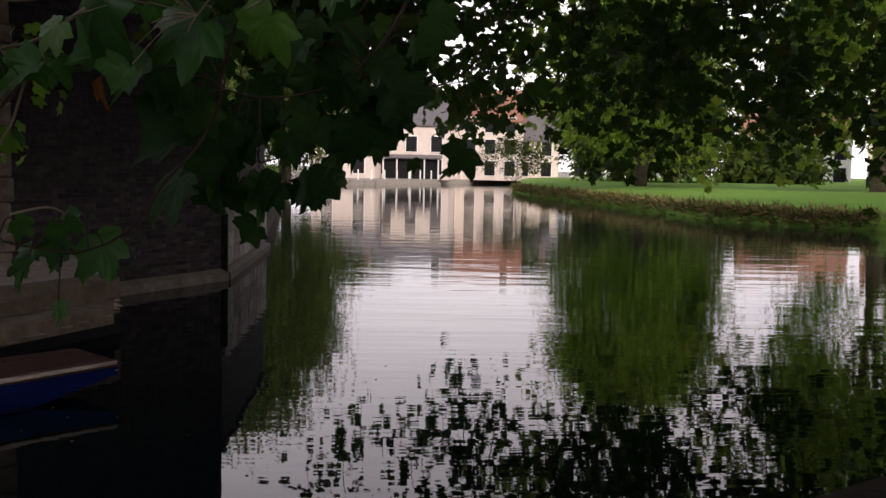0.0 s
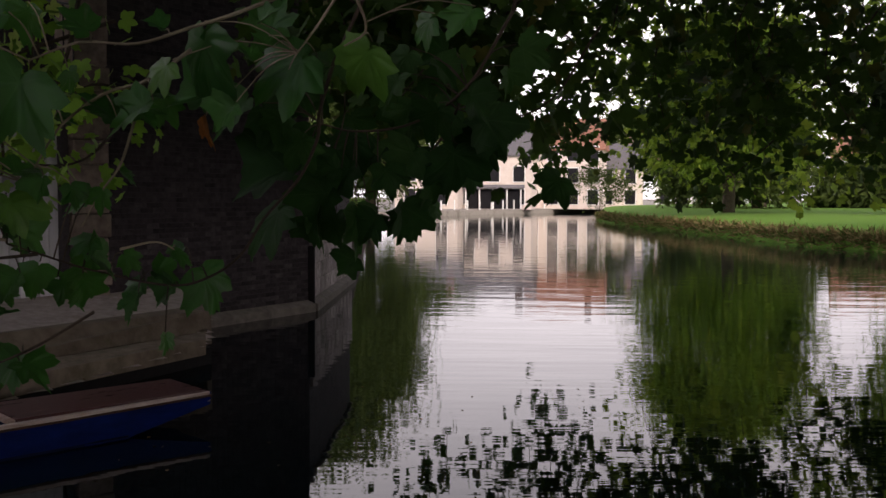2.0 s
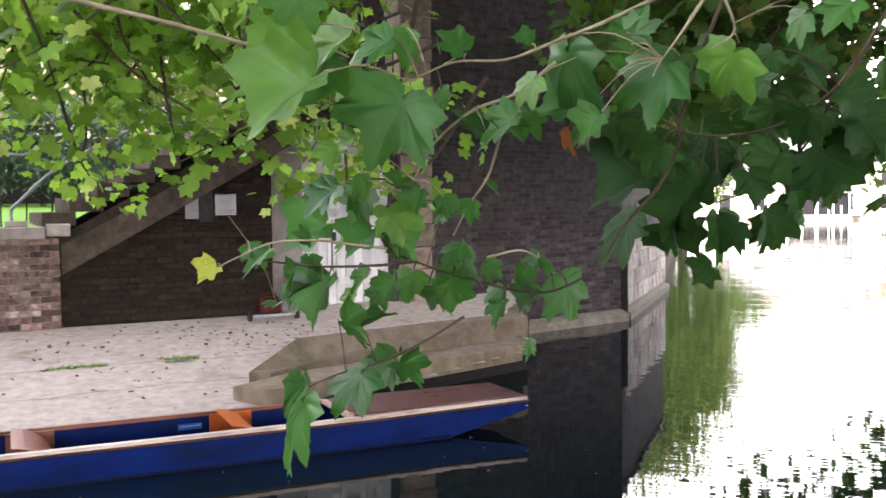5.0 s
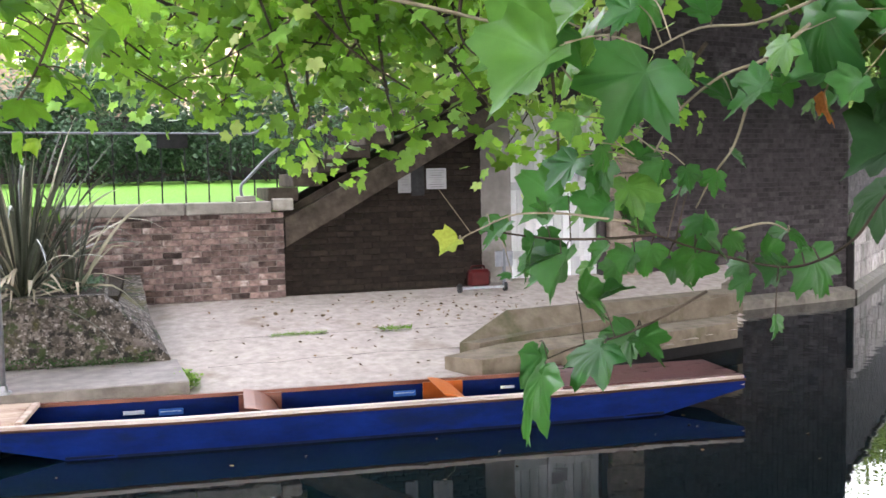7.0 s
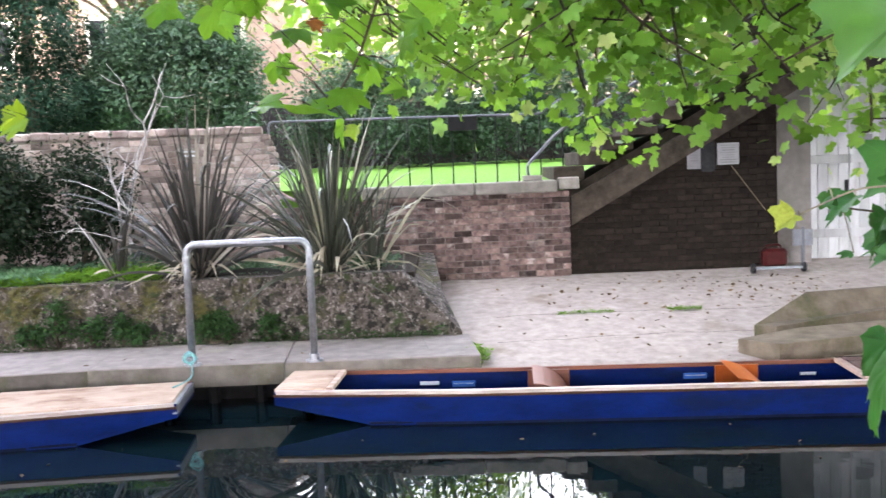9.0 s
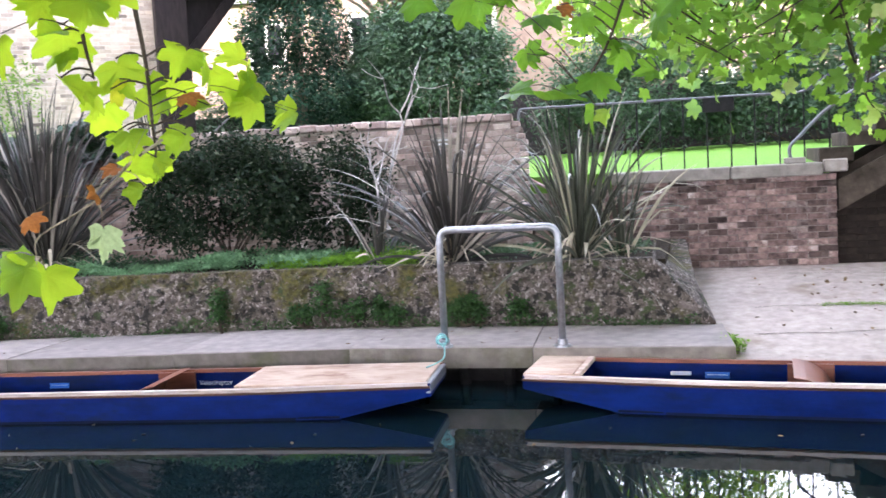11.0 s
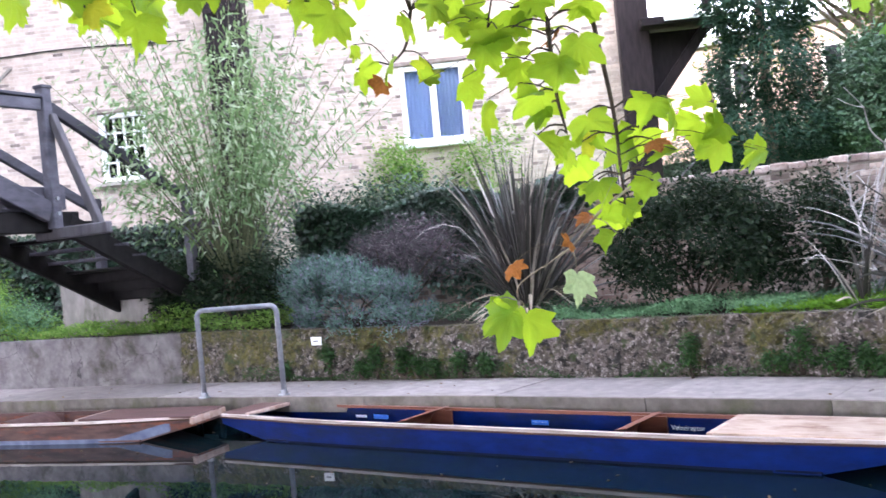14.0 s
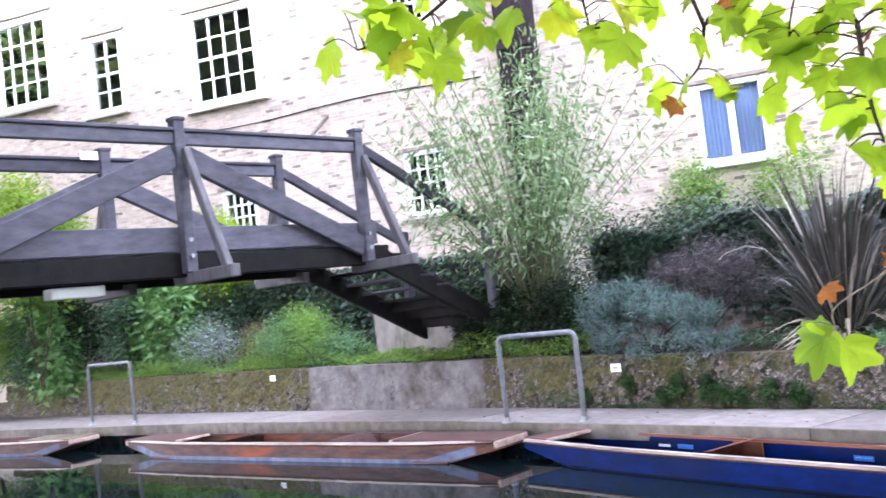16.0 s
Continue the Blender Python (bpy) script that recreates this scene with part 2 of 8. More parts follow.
M["orange_board"] = surface("orange_varnished_board", (0.42, 0.095, 0.016), (0.54, 0.15, 0.035), 7, 0.35, 0.1)
M["gunwale"] = surface("worn_gunwale", (0.34, 0.22, 0.17), (0.55, 0.44, 0.38), 6, 0.5, 0.2, (0.22, 0.12, 0.08), 2.2, 0.55, stretch=(0.25, 2, 2))
M["deck_pale"] = surface("bleached_ply_deck", (0.36, 0.245, 0.18), (0.55, 0.435, 0.355), 5, 0.5, 0.15, (0.19, 0.085, 0.05), 2.0, 0.53, stretch=(0.9, 1.7, 1.0))
M["deck_red"] = surface("dull_red_deck", (0.065, 0.028, 0.028), (0.14, 0.062, 0.060), 5, 0.3, 0.2, (0.38, 0.28, 0.25), 2.2, 0.6, stretch=(0.35, 2.5, 2.5))
M["old_deck"] = surface("old_red_brown_deck", (0.065, 0.033, 0.030), (0.14, 0.080, 0.072), 5, 0.55, 0.25, (0.24, 0.15, 0.13), 2.2, 0.58, stretch=(0.35, 2.5, 2.5))
M["old_hull"] = surface("old_brown_hull", (0.040, 0.022, 0.020), (0.105, 0.060, 0.052), 6, 0.5, 0.25, (0.26, 0.062, 0.018), 1.3, 0.53, stretch=(0.4, 2, 2))
M["pale_blue_band"] = surface("pale_blue_band", (0.06, 0.075, 0.13), (0.14, 0.16, 0.23), 6, 0.55, 0.15, (0.22, 0.22, 0.30), 1.5, 0.6)
M["steel"] = surface("galvanised_steel", (0.22, 0.225, 0.245), (0.36, 0.37, 0.395), 20, 0.40, 0.1, (0.20, 0.20, 0.21), 6, 0.6, metal=0.85, vary=0.02)
M["iron"] = surface("black_iron", (0.015, 0.015, 0.017), (0.03, 0.03, 0.032), 20, 0.45, 0.2)
M["rail_grey"] = surface("grey_rail_paint", (0.13, 0.135, 0.155), (0.21, 0.215, 0.24), 12, 0.45, 0.15)
M["oak"] = surface("weathered_oak", (0.052, 0.050, 0.060), (0.105, 0.100, 0.122), 3, 0.8, 0.35, (0.085, 0.075, 0.078), 1.2, 0.6, stretch=(3, 0.8, 3), vary=0.22)
M["oak_pale"] = surface("bleached_oak", (0.085, 0.078, 0.085), (0.17, 0.158, 0.17), 3, 0.8, 0.35, (0.11, 0.095, 0.09), 1.2, 0.58, stretch=(3, 3, 0.6), vary=0.2)
# near-black timber for undersides and gaps, their shade put into the colour
M["oak_dark"] = surface("shade_dark_timber", (0.005, 0.0045, 0.005), (0.015, 0.013, 0.013), 6, 0.75, 0.5, vary=0.1)
M["brown_timber"] = surface("dark_brown_timber", (0.012, 0.009, 0.010), (0.028, 0.020, 0.022), 7, 0.7, 0.4, stretch=(3, 3, 0.5))
M["bark"] = surface("bark", (0.07, 0.055, 0.04), (0.16, 0.13, 0.10), 9, 0.95, 0.8, (0.26, 0.25, 0.19), 2, 0.6)
M["twig"] = surface("twig_bark", (0.16, 0.13, 0.09), (0.32, 0.28, 0.20), 15, 0.85, 0.4)
M["dark_twig"] = surface("dark_twig_bark", (0.035, 0.028, 0.02), (0.08, 0.06, 0.045), 15, 0.85, 0.4)
M["green_stem"] = surface("green_brown_stem", (0.06, 0.07, 0.035), (0.13, 0.14, 0.075), 15, 0.85, 0.3)
M["dead_wood"] = surface("bleached_dead_wood", (0.36, 0.33, 0.33), (0.58, 0.54, 0.54), 14, 0.9, 0.5)
M["soil"] = surface("soil", (0.018, 0.014, 0.010), (0.05, 0.038, 0.027), 10, 0.98, 0.9, depth=0.03)
M["grass"] = surface("grass_ground", (0.085, 0.185, 0.026), (0.165, 0.32, 0.052), 26, 0.95, 0.8, (0.14, 0.22, 0.045), 0.25, 0.6, vary=0.0)
M["river_bed"] = surface("river_bed", (0.02, 0.02, 0.012), (0.05, 0.045, 0.03), 2, 0.98, 0.5)
M["plastic_white"] = surface("white_board", (0.72, 0.72, 0.72), (0.80, 0.80, 0.80), 14, 0.4, 0.05, vary=0.02)
M["paper"] = surface("notice_paper", (0.30, 0.29, 0.31), (0.38, 0.37, 0.385), 9, 0.8, 0.1)
M["ink"] = surface("grey_ink", (0.20, 0.20, 0.21), (0.26, 0.26, 0.27), 30, 0.7, 0)
M["white_ink"] = surface("white_lettering", (0.70, 0.72, 0.76), (0.80, 0.82, 0.85), 30, 0.6, 0)
M["sticker"] = surface("light_blue_sticker", (0.05, 0.16, 0.55), (0.07, 0.20, 0.62), 20, 0.5, 0)
M["rope"] = surface("turquoise_rope", (0.16, 0.42, 0.44), (0.34, 0.58, 0.58), 40, 0.8, 0.6)
M["red_plastic"] = surface("dull_red_plastic", (0.035, 0.003, 0.004), (0.06, 0.006, 0.006), 10, 0.5, 0.1)
M["curtain"] = surface("blue_grey_curtain", (0.30, 0.38, 0.66), (0.46, 0.55, 0.80), 16, 0.9, 0.3, stretch=(6, 6, 0.4))
M["slate"] = surface("slate_roof", (0.10, 0.10, 0.11), (0.18, 0.17, 0.18), 6, 0.7, 0.4)
M["red_tile"] = surface("red_roof_tile", (0.22, 0.10, 0.07), (0.34, 0.18, 0.13), 3, 0.85, 0.4)
# near-black fill that stands for unlit rooms behind panes and openings
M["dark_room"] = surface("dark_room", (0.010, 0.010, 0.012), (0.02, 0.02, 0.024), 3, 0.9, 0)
M["leaf_litter"] = leafy("leaf_litter", (0.06, 0.038, 0.02), (0.22, 0.14, 0.07), (0.15, 0.08, 0.03), through_light=0.1)
# copies of one plane leaf; shade_leaf, mid_leaf, sunny_leaf hold shade or sun in colour
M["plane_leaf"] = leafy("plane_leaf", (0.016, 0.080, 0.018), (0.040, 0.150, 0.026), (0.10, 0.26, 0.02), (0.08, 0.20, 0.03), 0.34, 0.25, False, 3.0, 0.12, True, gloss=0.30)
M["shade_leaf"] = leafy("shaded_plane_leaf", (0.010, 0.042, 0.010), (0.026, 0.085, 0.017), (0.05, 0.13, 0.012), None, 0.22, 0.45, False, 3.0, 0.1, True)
M["sunny_leaf"] = leafy("sunlit_plane_leaf", (0.040, 0.14, 0.016), (0.24, 0.42, 0.022), (0.66, 0.82, 0.03), (0.50, 0.44, 0.03), 0.58, 0.4, False, 3.0, 0.07, True)
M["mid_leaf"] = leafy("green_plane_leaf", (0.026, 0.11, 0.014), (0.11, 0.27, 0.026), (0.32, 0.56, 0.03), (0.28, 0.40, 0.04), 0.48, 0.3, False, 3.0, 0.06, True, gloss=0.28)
M["wilted_leaf"] = leafy("wilted_pale_leaf", (0.30, 0.40, 0.20), (0.44, 0.52, 0.32), (0.5, 0.58, 0.25), None, 0.4, 0.5, False)
M["fig_leaf"] = leafy("broad_shrub_leaf", (0.045, 0.125, 0.040), (0.15, 0.29, 0.085), (0.22, 0.40, 0.07), None, 0.32, 0.3, gloss=0.4)
M["yellow_leaf"] = leafy("yellow_leaf", (0.34, 0.44, 0.06), (0.46, 0.54, 0.12), (0.6, 0.5, 0.05), None, 0.5, 0.5, False)
M["brown_leaf"] = leafy("withered_leaf", (0.24, 0.085, 0.022), (0.34, 0.14, 0.035), (0.4, 0.15, 0.03), None, 0.3, 0.6, False)
# bough leaves again in lit and shaded copies, the light being in the colours
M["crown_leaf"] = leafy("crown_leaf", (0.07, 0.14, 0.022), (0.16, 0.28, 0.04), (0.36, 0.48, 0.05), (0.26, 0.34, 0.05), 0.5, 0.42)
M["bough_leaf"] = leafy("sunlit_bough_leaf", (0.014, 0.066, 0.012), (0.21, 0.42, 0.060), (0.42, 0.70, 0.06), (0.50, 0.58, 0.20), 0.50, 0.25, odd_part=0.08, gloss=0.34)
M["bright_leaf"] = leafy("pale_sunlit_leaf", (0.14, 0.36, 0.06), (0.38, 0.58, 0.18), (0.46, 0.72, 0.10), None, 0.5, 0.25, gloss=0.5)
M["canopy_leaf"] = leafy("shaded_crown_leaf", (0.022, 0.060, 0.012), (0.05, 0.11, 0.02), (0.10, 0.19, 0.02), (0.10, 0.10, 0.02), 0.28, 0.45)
M["far_leaf"] = leafy("far_tree_leaf", (0.038, 0.066, 0.020), (0.092, 0.13, 0.036), (0.17, 0.22, 0.05), None, 0.36, 0.6)
M["shrub_leaf"] = leafy("shrub_leaf", (0.020, 0.052, 0.028), (0.070, 0.128, 0.066), (0.09, 0.17, 0.05), (0.13, 0.18, 0.13), 0.2, 0.4, gloss=0.3)
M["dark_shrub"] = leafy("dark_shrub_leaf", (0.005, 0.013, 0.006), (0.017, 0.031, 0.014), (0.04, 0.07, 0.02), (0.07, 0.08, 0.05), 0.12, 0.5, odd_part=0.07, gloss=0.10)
M["conifer_leaf"] = leafy("conifer_leaf", (0.008, 0.026, 0.015), (0.024, 0.058, 0.034), (0.03, 0.07, 0.03), None, 0.12, 0.6)
M["dry_stalk"] = leafy("dry_purple_stalk", (0.045, 0.038, 0.044), (0.17, 0.142, 0.158), (0.2, 0.16, 0.17), (0.32, 0.28, 0.29), 0.15, 0.8, odd_part=0.10)
M["lavender"] = leafy("lavender_leaf", (0.018, 0.044, 0.038), (0.19, 0.30, 0.245), (0.17, 0.26, 0.20), (0.20, 0.17, 0.235), 0.2, 0.8, odd_part=0.22)
M["willow_leaf"] = leafy("willow_leaf", (0.065, 0.125, 0.050), (0.19, 0.28, 0.13), (0.24, 0.36, 0.12), (0.44, 0.50, 0.36), 0.4, 0.4, odd_part=0.22, gloss=0.35)
M["ivy"] = leafy("ivy_leaf", (0.010, 0.032, 0.016), (0.030, 0.068, 0.034), (0.04, 0.09, 0.03), None, 0.15, 0.2, gloss=0.5)
M["herb"] = leafy("herb_leaf", (0.075, 0.16, 0.035), (0.21, 0.33, 0.09), (0.28, 0.46, 0.06), (0.34, 0.42, 0.14), 0.38, 0.6)
M["euphorbia"] = leafy("grey_green_herb", (0.075, 0.16, 0.080), (0.19, 0.31, 0.17), (0.16, 0.32, 0.13), None, 0.28, 0.6)
M["grass_blade"] = leafy("grass_blade", (0.07, 0.17, 0.015), (0.16, 0.30, 0.03), (0.2, 0.36, 0.03), None, 0.35, 0.6)
M["reed"] = leafy("bank_reed", (0.18, 0.13, 0.06), (0.36, 0.28, 0.14), (0.2, 0.16, 0.06), (0.08, 0.14, 0.03), 0.2, 0.8, odd_part=0.3)
M["flax"] = leafy("bronze_flax", (0.018, 0.020, 0.019), (0.075, 0.072, 0.066), (0.10, 0.07, 0.05), (0.36, 0.32, 0.27), 0.12, 0.16, False, 4.0, 0.14, gloss=0.5)
M["flax_green"] = leafy("green_flax", (0.028, 0.034, 0.025), (0.085, 0.092, 0.066), (0.09, 0.09, 0.05), (0.36, 0.33, 0.24), 0.15, 0.16, False, 4.0, 0.18, gloss=0.5)
M["fern"] = leafy("fern_leaf", (0.014, 0.040, 0.014), (0.045, 0.095, 0.028), (0.06, 0.12, 0.02), None, 0.2, 0.6)
M["dead_blade"] = leafy("dead_flax_blade", (0.28, 0.23, 0.17), (0.46, 0.41, 0.33), (0.3, 0.25, 0.15), None, 0.15, 0.7, False)
M["brown_bush"] = leafy("rusty_seed_heads", (0.12, 0.07, 0.04), (0.22, 0.13, 0.08), (0.2, 0.1, 0.04), None, 0.15, 0.8)
M["aster"] = leafy("pale_lilac_flowers", (0.085, 0.13, 0.085), (0.20, 0.26, 0.18), (0.15, 0.2, 0.1), (0.38, 0.385, 0.46), 0.2, 0.7, odd_part=0.26)


def glass_material():
    m = bpy.data.materials.new("window_glass")
    m.use_nodes = True
    b = m.node_tree.nodes["Principled BSDF"]
    b.inputs["Base Color"].default_value = (0.9, 0.94, 0.95, 1)
    b.inputs["Roughness"].default_value, b.inputs["IOR"].default_value = 0.02, 1.45
    b.inputs["Transmission Weight"].default_value = 1.0
    return m


M["glass"] = glass_material()


def water_material():
    """Murky green river water: a dark gloss with long soft ripples and fine ones."""
    m = bpy.data.materials.new("river_water")
    m.use_nodes = True
    n, l = m.node_tree.nodes, m.node_tree.links
    b = n["Principled BSDF"]
    b.inputs["Base Color"].default_value = (0.0025, 0.007, 0.009, 1)
    b.inputs["Roughness"].default_value, b.inputs["IOR"].default_value = 0.015, 1.34
    co = n.new("ShaderNodeTexCoord")
    last = None
    # calm in the lee of the banks, rippled out on the open river
    down, open_water = n.new("ShaderNodeVectorMath"), n.new("ShaderNodeMapRange")
    down.operation = "DOT_PRODUCT"
    down.inputs[1].default_value = (0.79, 0.35, 0.0)
    l.new(co.outputs["Object"], down.inputs[0])
    l.new(down.outputs["Value"], open_water.inputs["Value"])
    for k, v in (("From Min", 3.0), ("From Max", 14.0), ("To Min", 0.22), ("To Max", 1.0)):
        open_water.inputs[k].default_value = v
    # crests lie across the stream: quick change along it, slow across
    for turn, fine, wide, d, strength, dist in ((52, 1.3, 0.22, 2, 0.5, 0.016), (46, 6.5, 0.8, 2, 0.5, 0.0034), (20, 2.4, 0.9, 1, 0.3, 0.004)):
        mp, sc = n.new("ShaderNodeMapping"), n.new("ShaderNodeMapping")
        mp.inputs["Rotation"].default_value = (0, 0, radians(turn))
        sc.inputs["Scale"].default_value = (wide, fine, 1.0)
        l.new(co.outputs["Object"], mp.inputs["Vector"])
        l.new(mp.outputs[0], sc.inputs["Vector"])
        t, bp = n.new("ShaderNodeTexNoise"), n.new("ShaderNodeBump")
        t.inputs["Scale"].default_value, t.inputs["Detail"].default_value = 1.0, d
        l.new(sc.outputs[0], t.inputs["Vector"])
        bp.inputs["Distance"].default_value = dist
        amount = n.new("ShaderNodeMath")
        amount.operation = "MULTIPLY"
        amount.inputs[1].default_value = strength
        l.new(open_water.outputs[0], amount.inputs[0])
        l.new(amount.outputs[0], bp.inputs["Strength"])
        l.new(t.outputs["Fac"], bp.inputs["Height"])
        if last:
            l.new(last, bp.inputs["Normal"])
        last = bp.outputs[0]
    l.new(last, b.inputs["Normal"])
    return m


M["water"] = water_material()


def rubble_material():
    """Stones and grit in dark mortar, with moss in patches and pale lichen."""
    m = bpy.data.materials.new("mossy_rubble_stone")
    m.use_nodes = True
    n, l = m.node_tree.nodes, m.node_tree.links
    b = n["Principled BSDF"]
    co = n.new("ShaderNodeTexCoord")
    wob = n.new("ShaderNodeTexNoise")
    wob.inputs["Scale"].default_value, wob.inputs["Detail"].default_value = 6, 5
    l.new(co.outputs["Object"], wob.inputs["Vector"])
    add = n.new("ShaderNodeMixRGB")
    add.blend_type, add.inputs[0].default_value = "ADD", 0.16
    l.new(co.outputs["Object"], add.inputs[1])
    l.new(wob.outputs["Color"], add.inputs[2])

    def cells(scale):
        t = n.new("ShaderNodeTexVoronoi")
        t.inputs["Scale"].default_value = scale
        l.new(add.outputs[0], t.inputs["Vector"])
        return t

    def fade(sock, lo, hi):
        t = n.new("ShaderNodeMapRange")
        t.inputs["From Min"].default_value, t.inputs["From Max"].default_value = lo, hi
        l.new(sock, t.inputs["Value"])
        return t.outputs[0]

    def blend(f, a, c):
        t = n.new("ShaderNodeMix")
        t.data_type = "RGBA"
        l.new(f, t.inputs["Factor"])
        for k, v in ((6, a), (7, c)):
            if isinstance(v, tuple):
                t.inputs[k].default_value = rgba(v)
            else:
                l.new(v, t.inputs[k])
        return t.outputs[2]

    def cloud(scale, detail=6):
        t = n.new("ShaderNodeTexNoise")
        t.inputs["Scale"].default_value, t.inputs["Detail"].default_value, t.inputs["Roughness"].default_value = scale, detail, 0.7
        l.new(co.outputs["Object"], t.inputs["Vector"])
        return t.outputs["Fac"]

    big = cells(15)
    tone = n.new("ShaderNodeSeparateColor")
    l.new(big.outputs["Color"], tone.inputs[0])
    sx = n.new("ShaderNodeSeparateXYZ")
    l.new(co.outputs["Object"], sx.inputs[0])
    stone_c = blend(tone.outputs[0], (0.055, 0.045, 0.038), (0.19, 0.158, 0.142))
    stone_c = blend(fade(cloud(3.0), 0.42, 0.62), stone_c, (0.095, 0.077, 0.066))
    col = blend(fade(cloud(17, 8), 0.47, 0.56), stone_c, (0.052, 0.040, 0.030))
    col = blend(fade(cloud(24, 9), 0.555, 0.59), col, (0.29, 0.255, 0.24))
    col = blend(fade(cloud(11, 9), 0.53, 0.56), col, (0.014, 0.012, 0.009))
    rise = n.new("ShaderNodeMath")
    rise.operation = "MULTIPLY_ADD"
    l.new(sx.outputs[2], rise.inputs[0])
    rise.inputs[1].default_value = 0.16
    # more moss colour to the left: real moss, plus that stretch's shade as colour
    damp = n.new("ShaderNodeMath")
    damp.operation = "MULTIPLY_ADD"
    along = n.new("ShaderNodeMath")
    along.operation = "MAXIMUM"
    l.new(sx.outputs[0], along.inputs[0])
    along.inputs[1].default_value = -11.5
    l.new(along.outputs[0], damp.inputs[0])
    damp.inputs[1].default_value = -0.011
    l.new(cloud(1.9, 8), damp.inputs[2])
    l.new(damp.outputs[0], rise.inputs[2])
    mossy = blend(fade(cloud(14, 8), 0.40, 0.62), (0.095, 0.085, 0.018), (0.030, 0.027, 0.009))
    mossy = blend(fade(cloud(27, 8), 0.58, 0.64), mossy, (0.17, 0.14, 0.11))
    col = blend(fade(rise.outputs[0], 0.685, 0.775), col, mossy)
    col = blend(fade(cloud(5.2, 8), 0.57, 0.62), col, (0.032, 0.046, 0.012))
    col = blend(fade(cloud(2.7), 0.68, 0.72), col, (0.30, 0.27, 0.255))
    l.new(col, b.inputs["Base Color"])
    b.inputs["Roughness"].default_value = 0.95
    bp = n.new("ShaderNodeBump")
    bp.inputs["Strength"].default_value, bp.inputs["Distance"].default_value = 0.5, 0.02
    bp.invert = True
    l.new(big.outputs["Distance"], bp.inputs["Height"])
    bp2 = n.new("ShaderNodeBump")
    bp2.inputs["Strength"].default_value, bp2.inputs["Distance"].default_value = 1.0, 0.035
    l.new(cloud(22, 9), bp2.inputs["Height"])
    l.new(bp.outputs[0], bp2.inputs["Normal"])
    l.new(bp2.outputs[0], b.inputs["Normal"])
    return m


M["moss_wall"] = rubble_material()

# ---- shapes ----


def v3(*a):
    return np.array(a, float)


def unit(a):
    a = np.asarray(a, float)
    return a / (np.linalg.norm(a) + 1e-12)


def heading(deg):
    """The level direction at a compass angle from the y axis towards x."""
    return v3(math.sin(radians(deg)), math.cos(radians(deg)), 0)


def seen(head, rise, dist):
    """A place given by compass angle, rise in degrees and distance from the standpoint."""
    d = heading(head) * math.cos(radians(rise))
    d[2] = math.sin(radians(rise))
    return np.array(stand(VIEW)) + d * dist


VIEW = 0.0  # the compass angle from which boughs are placed


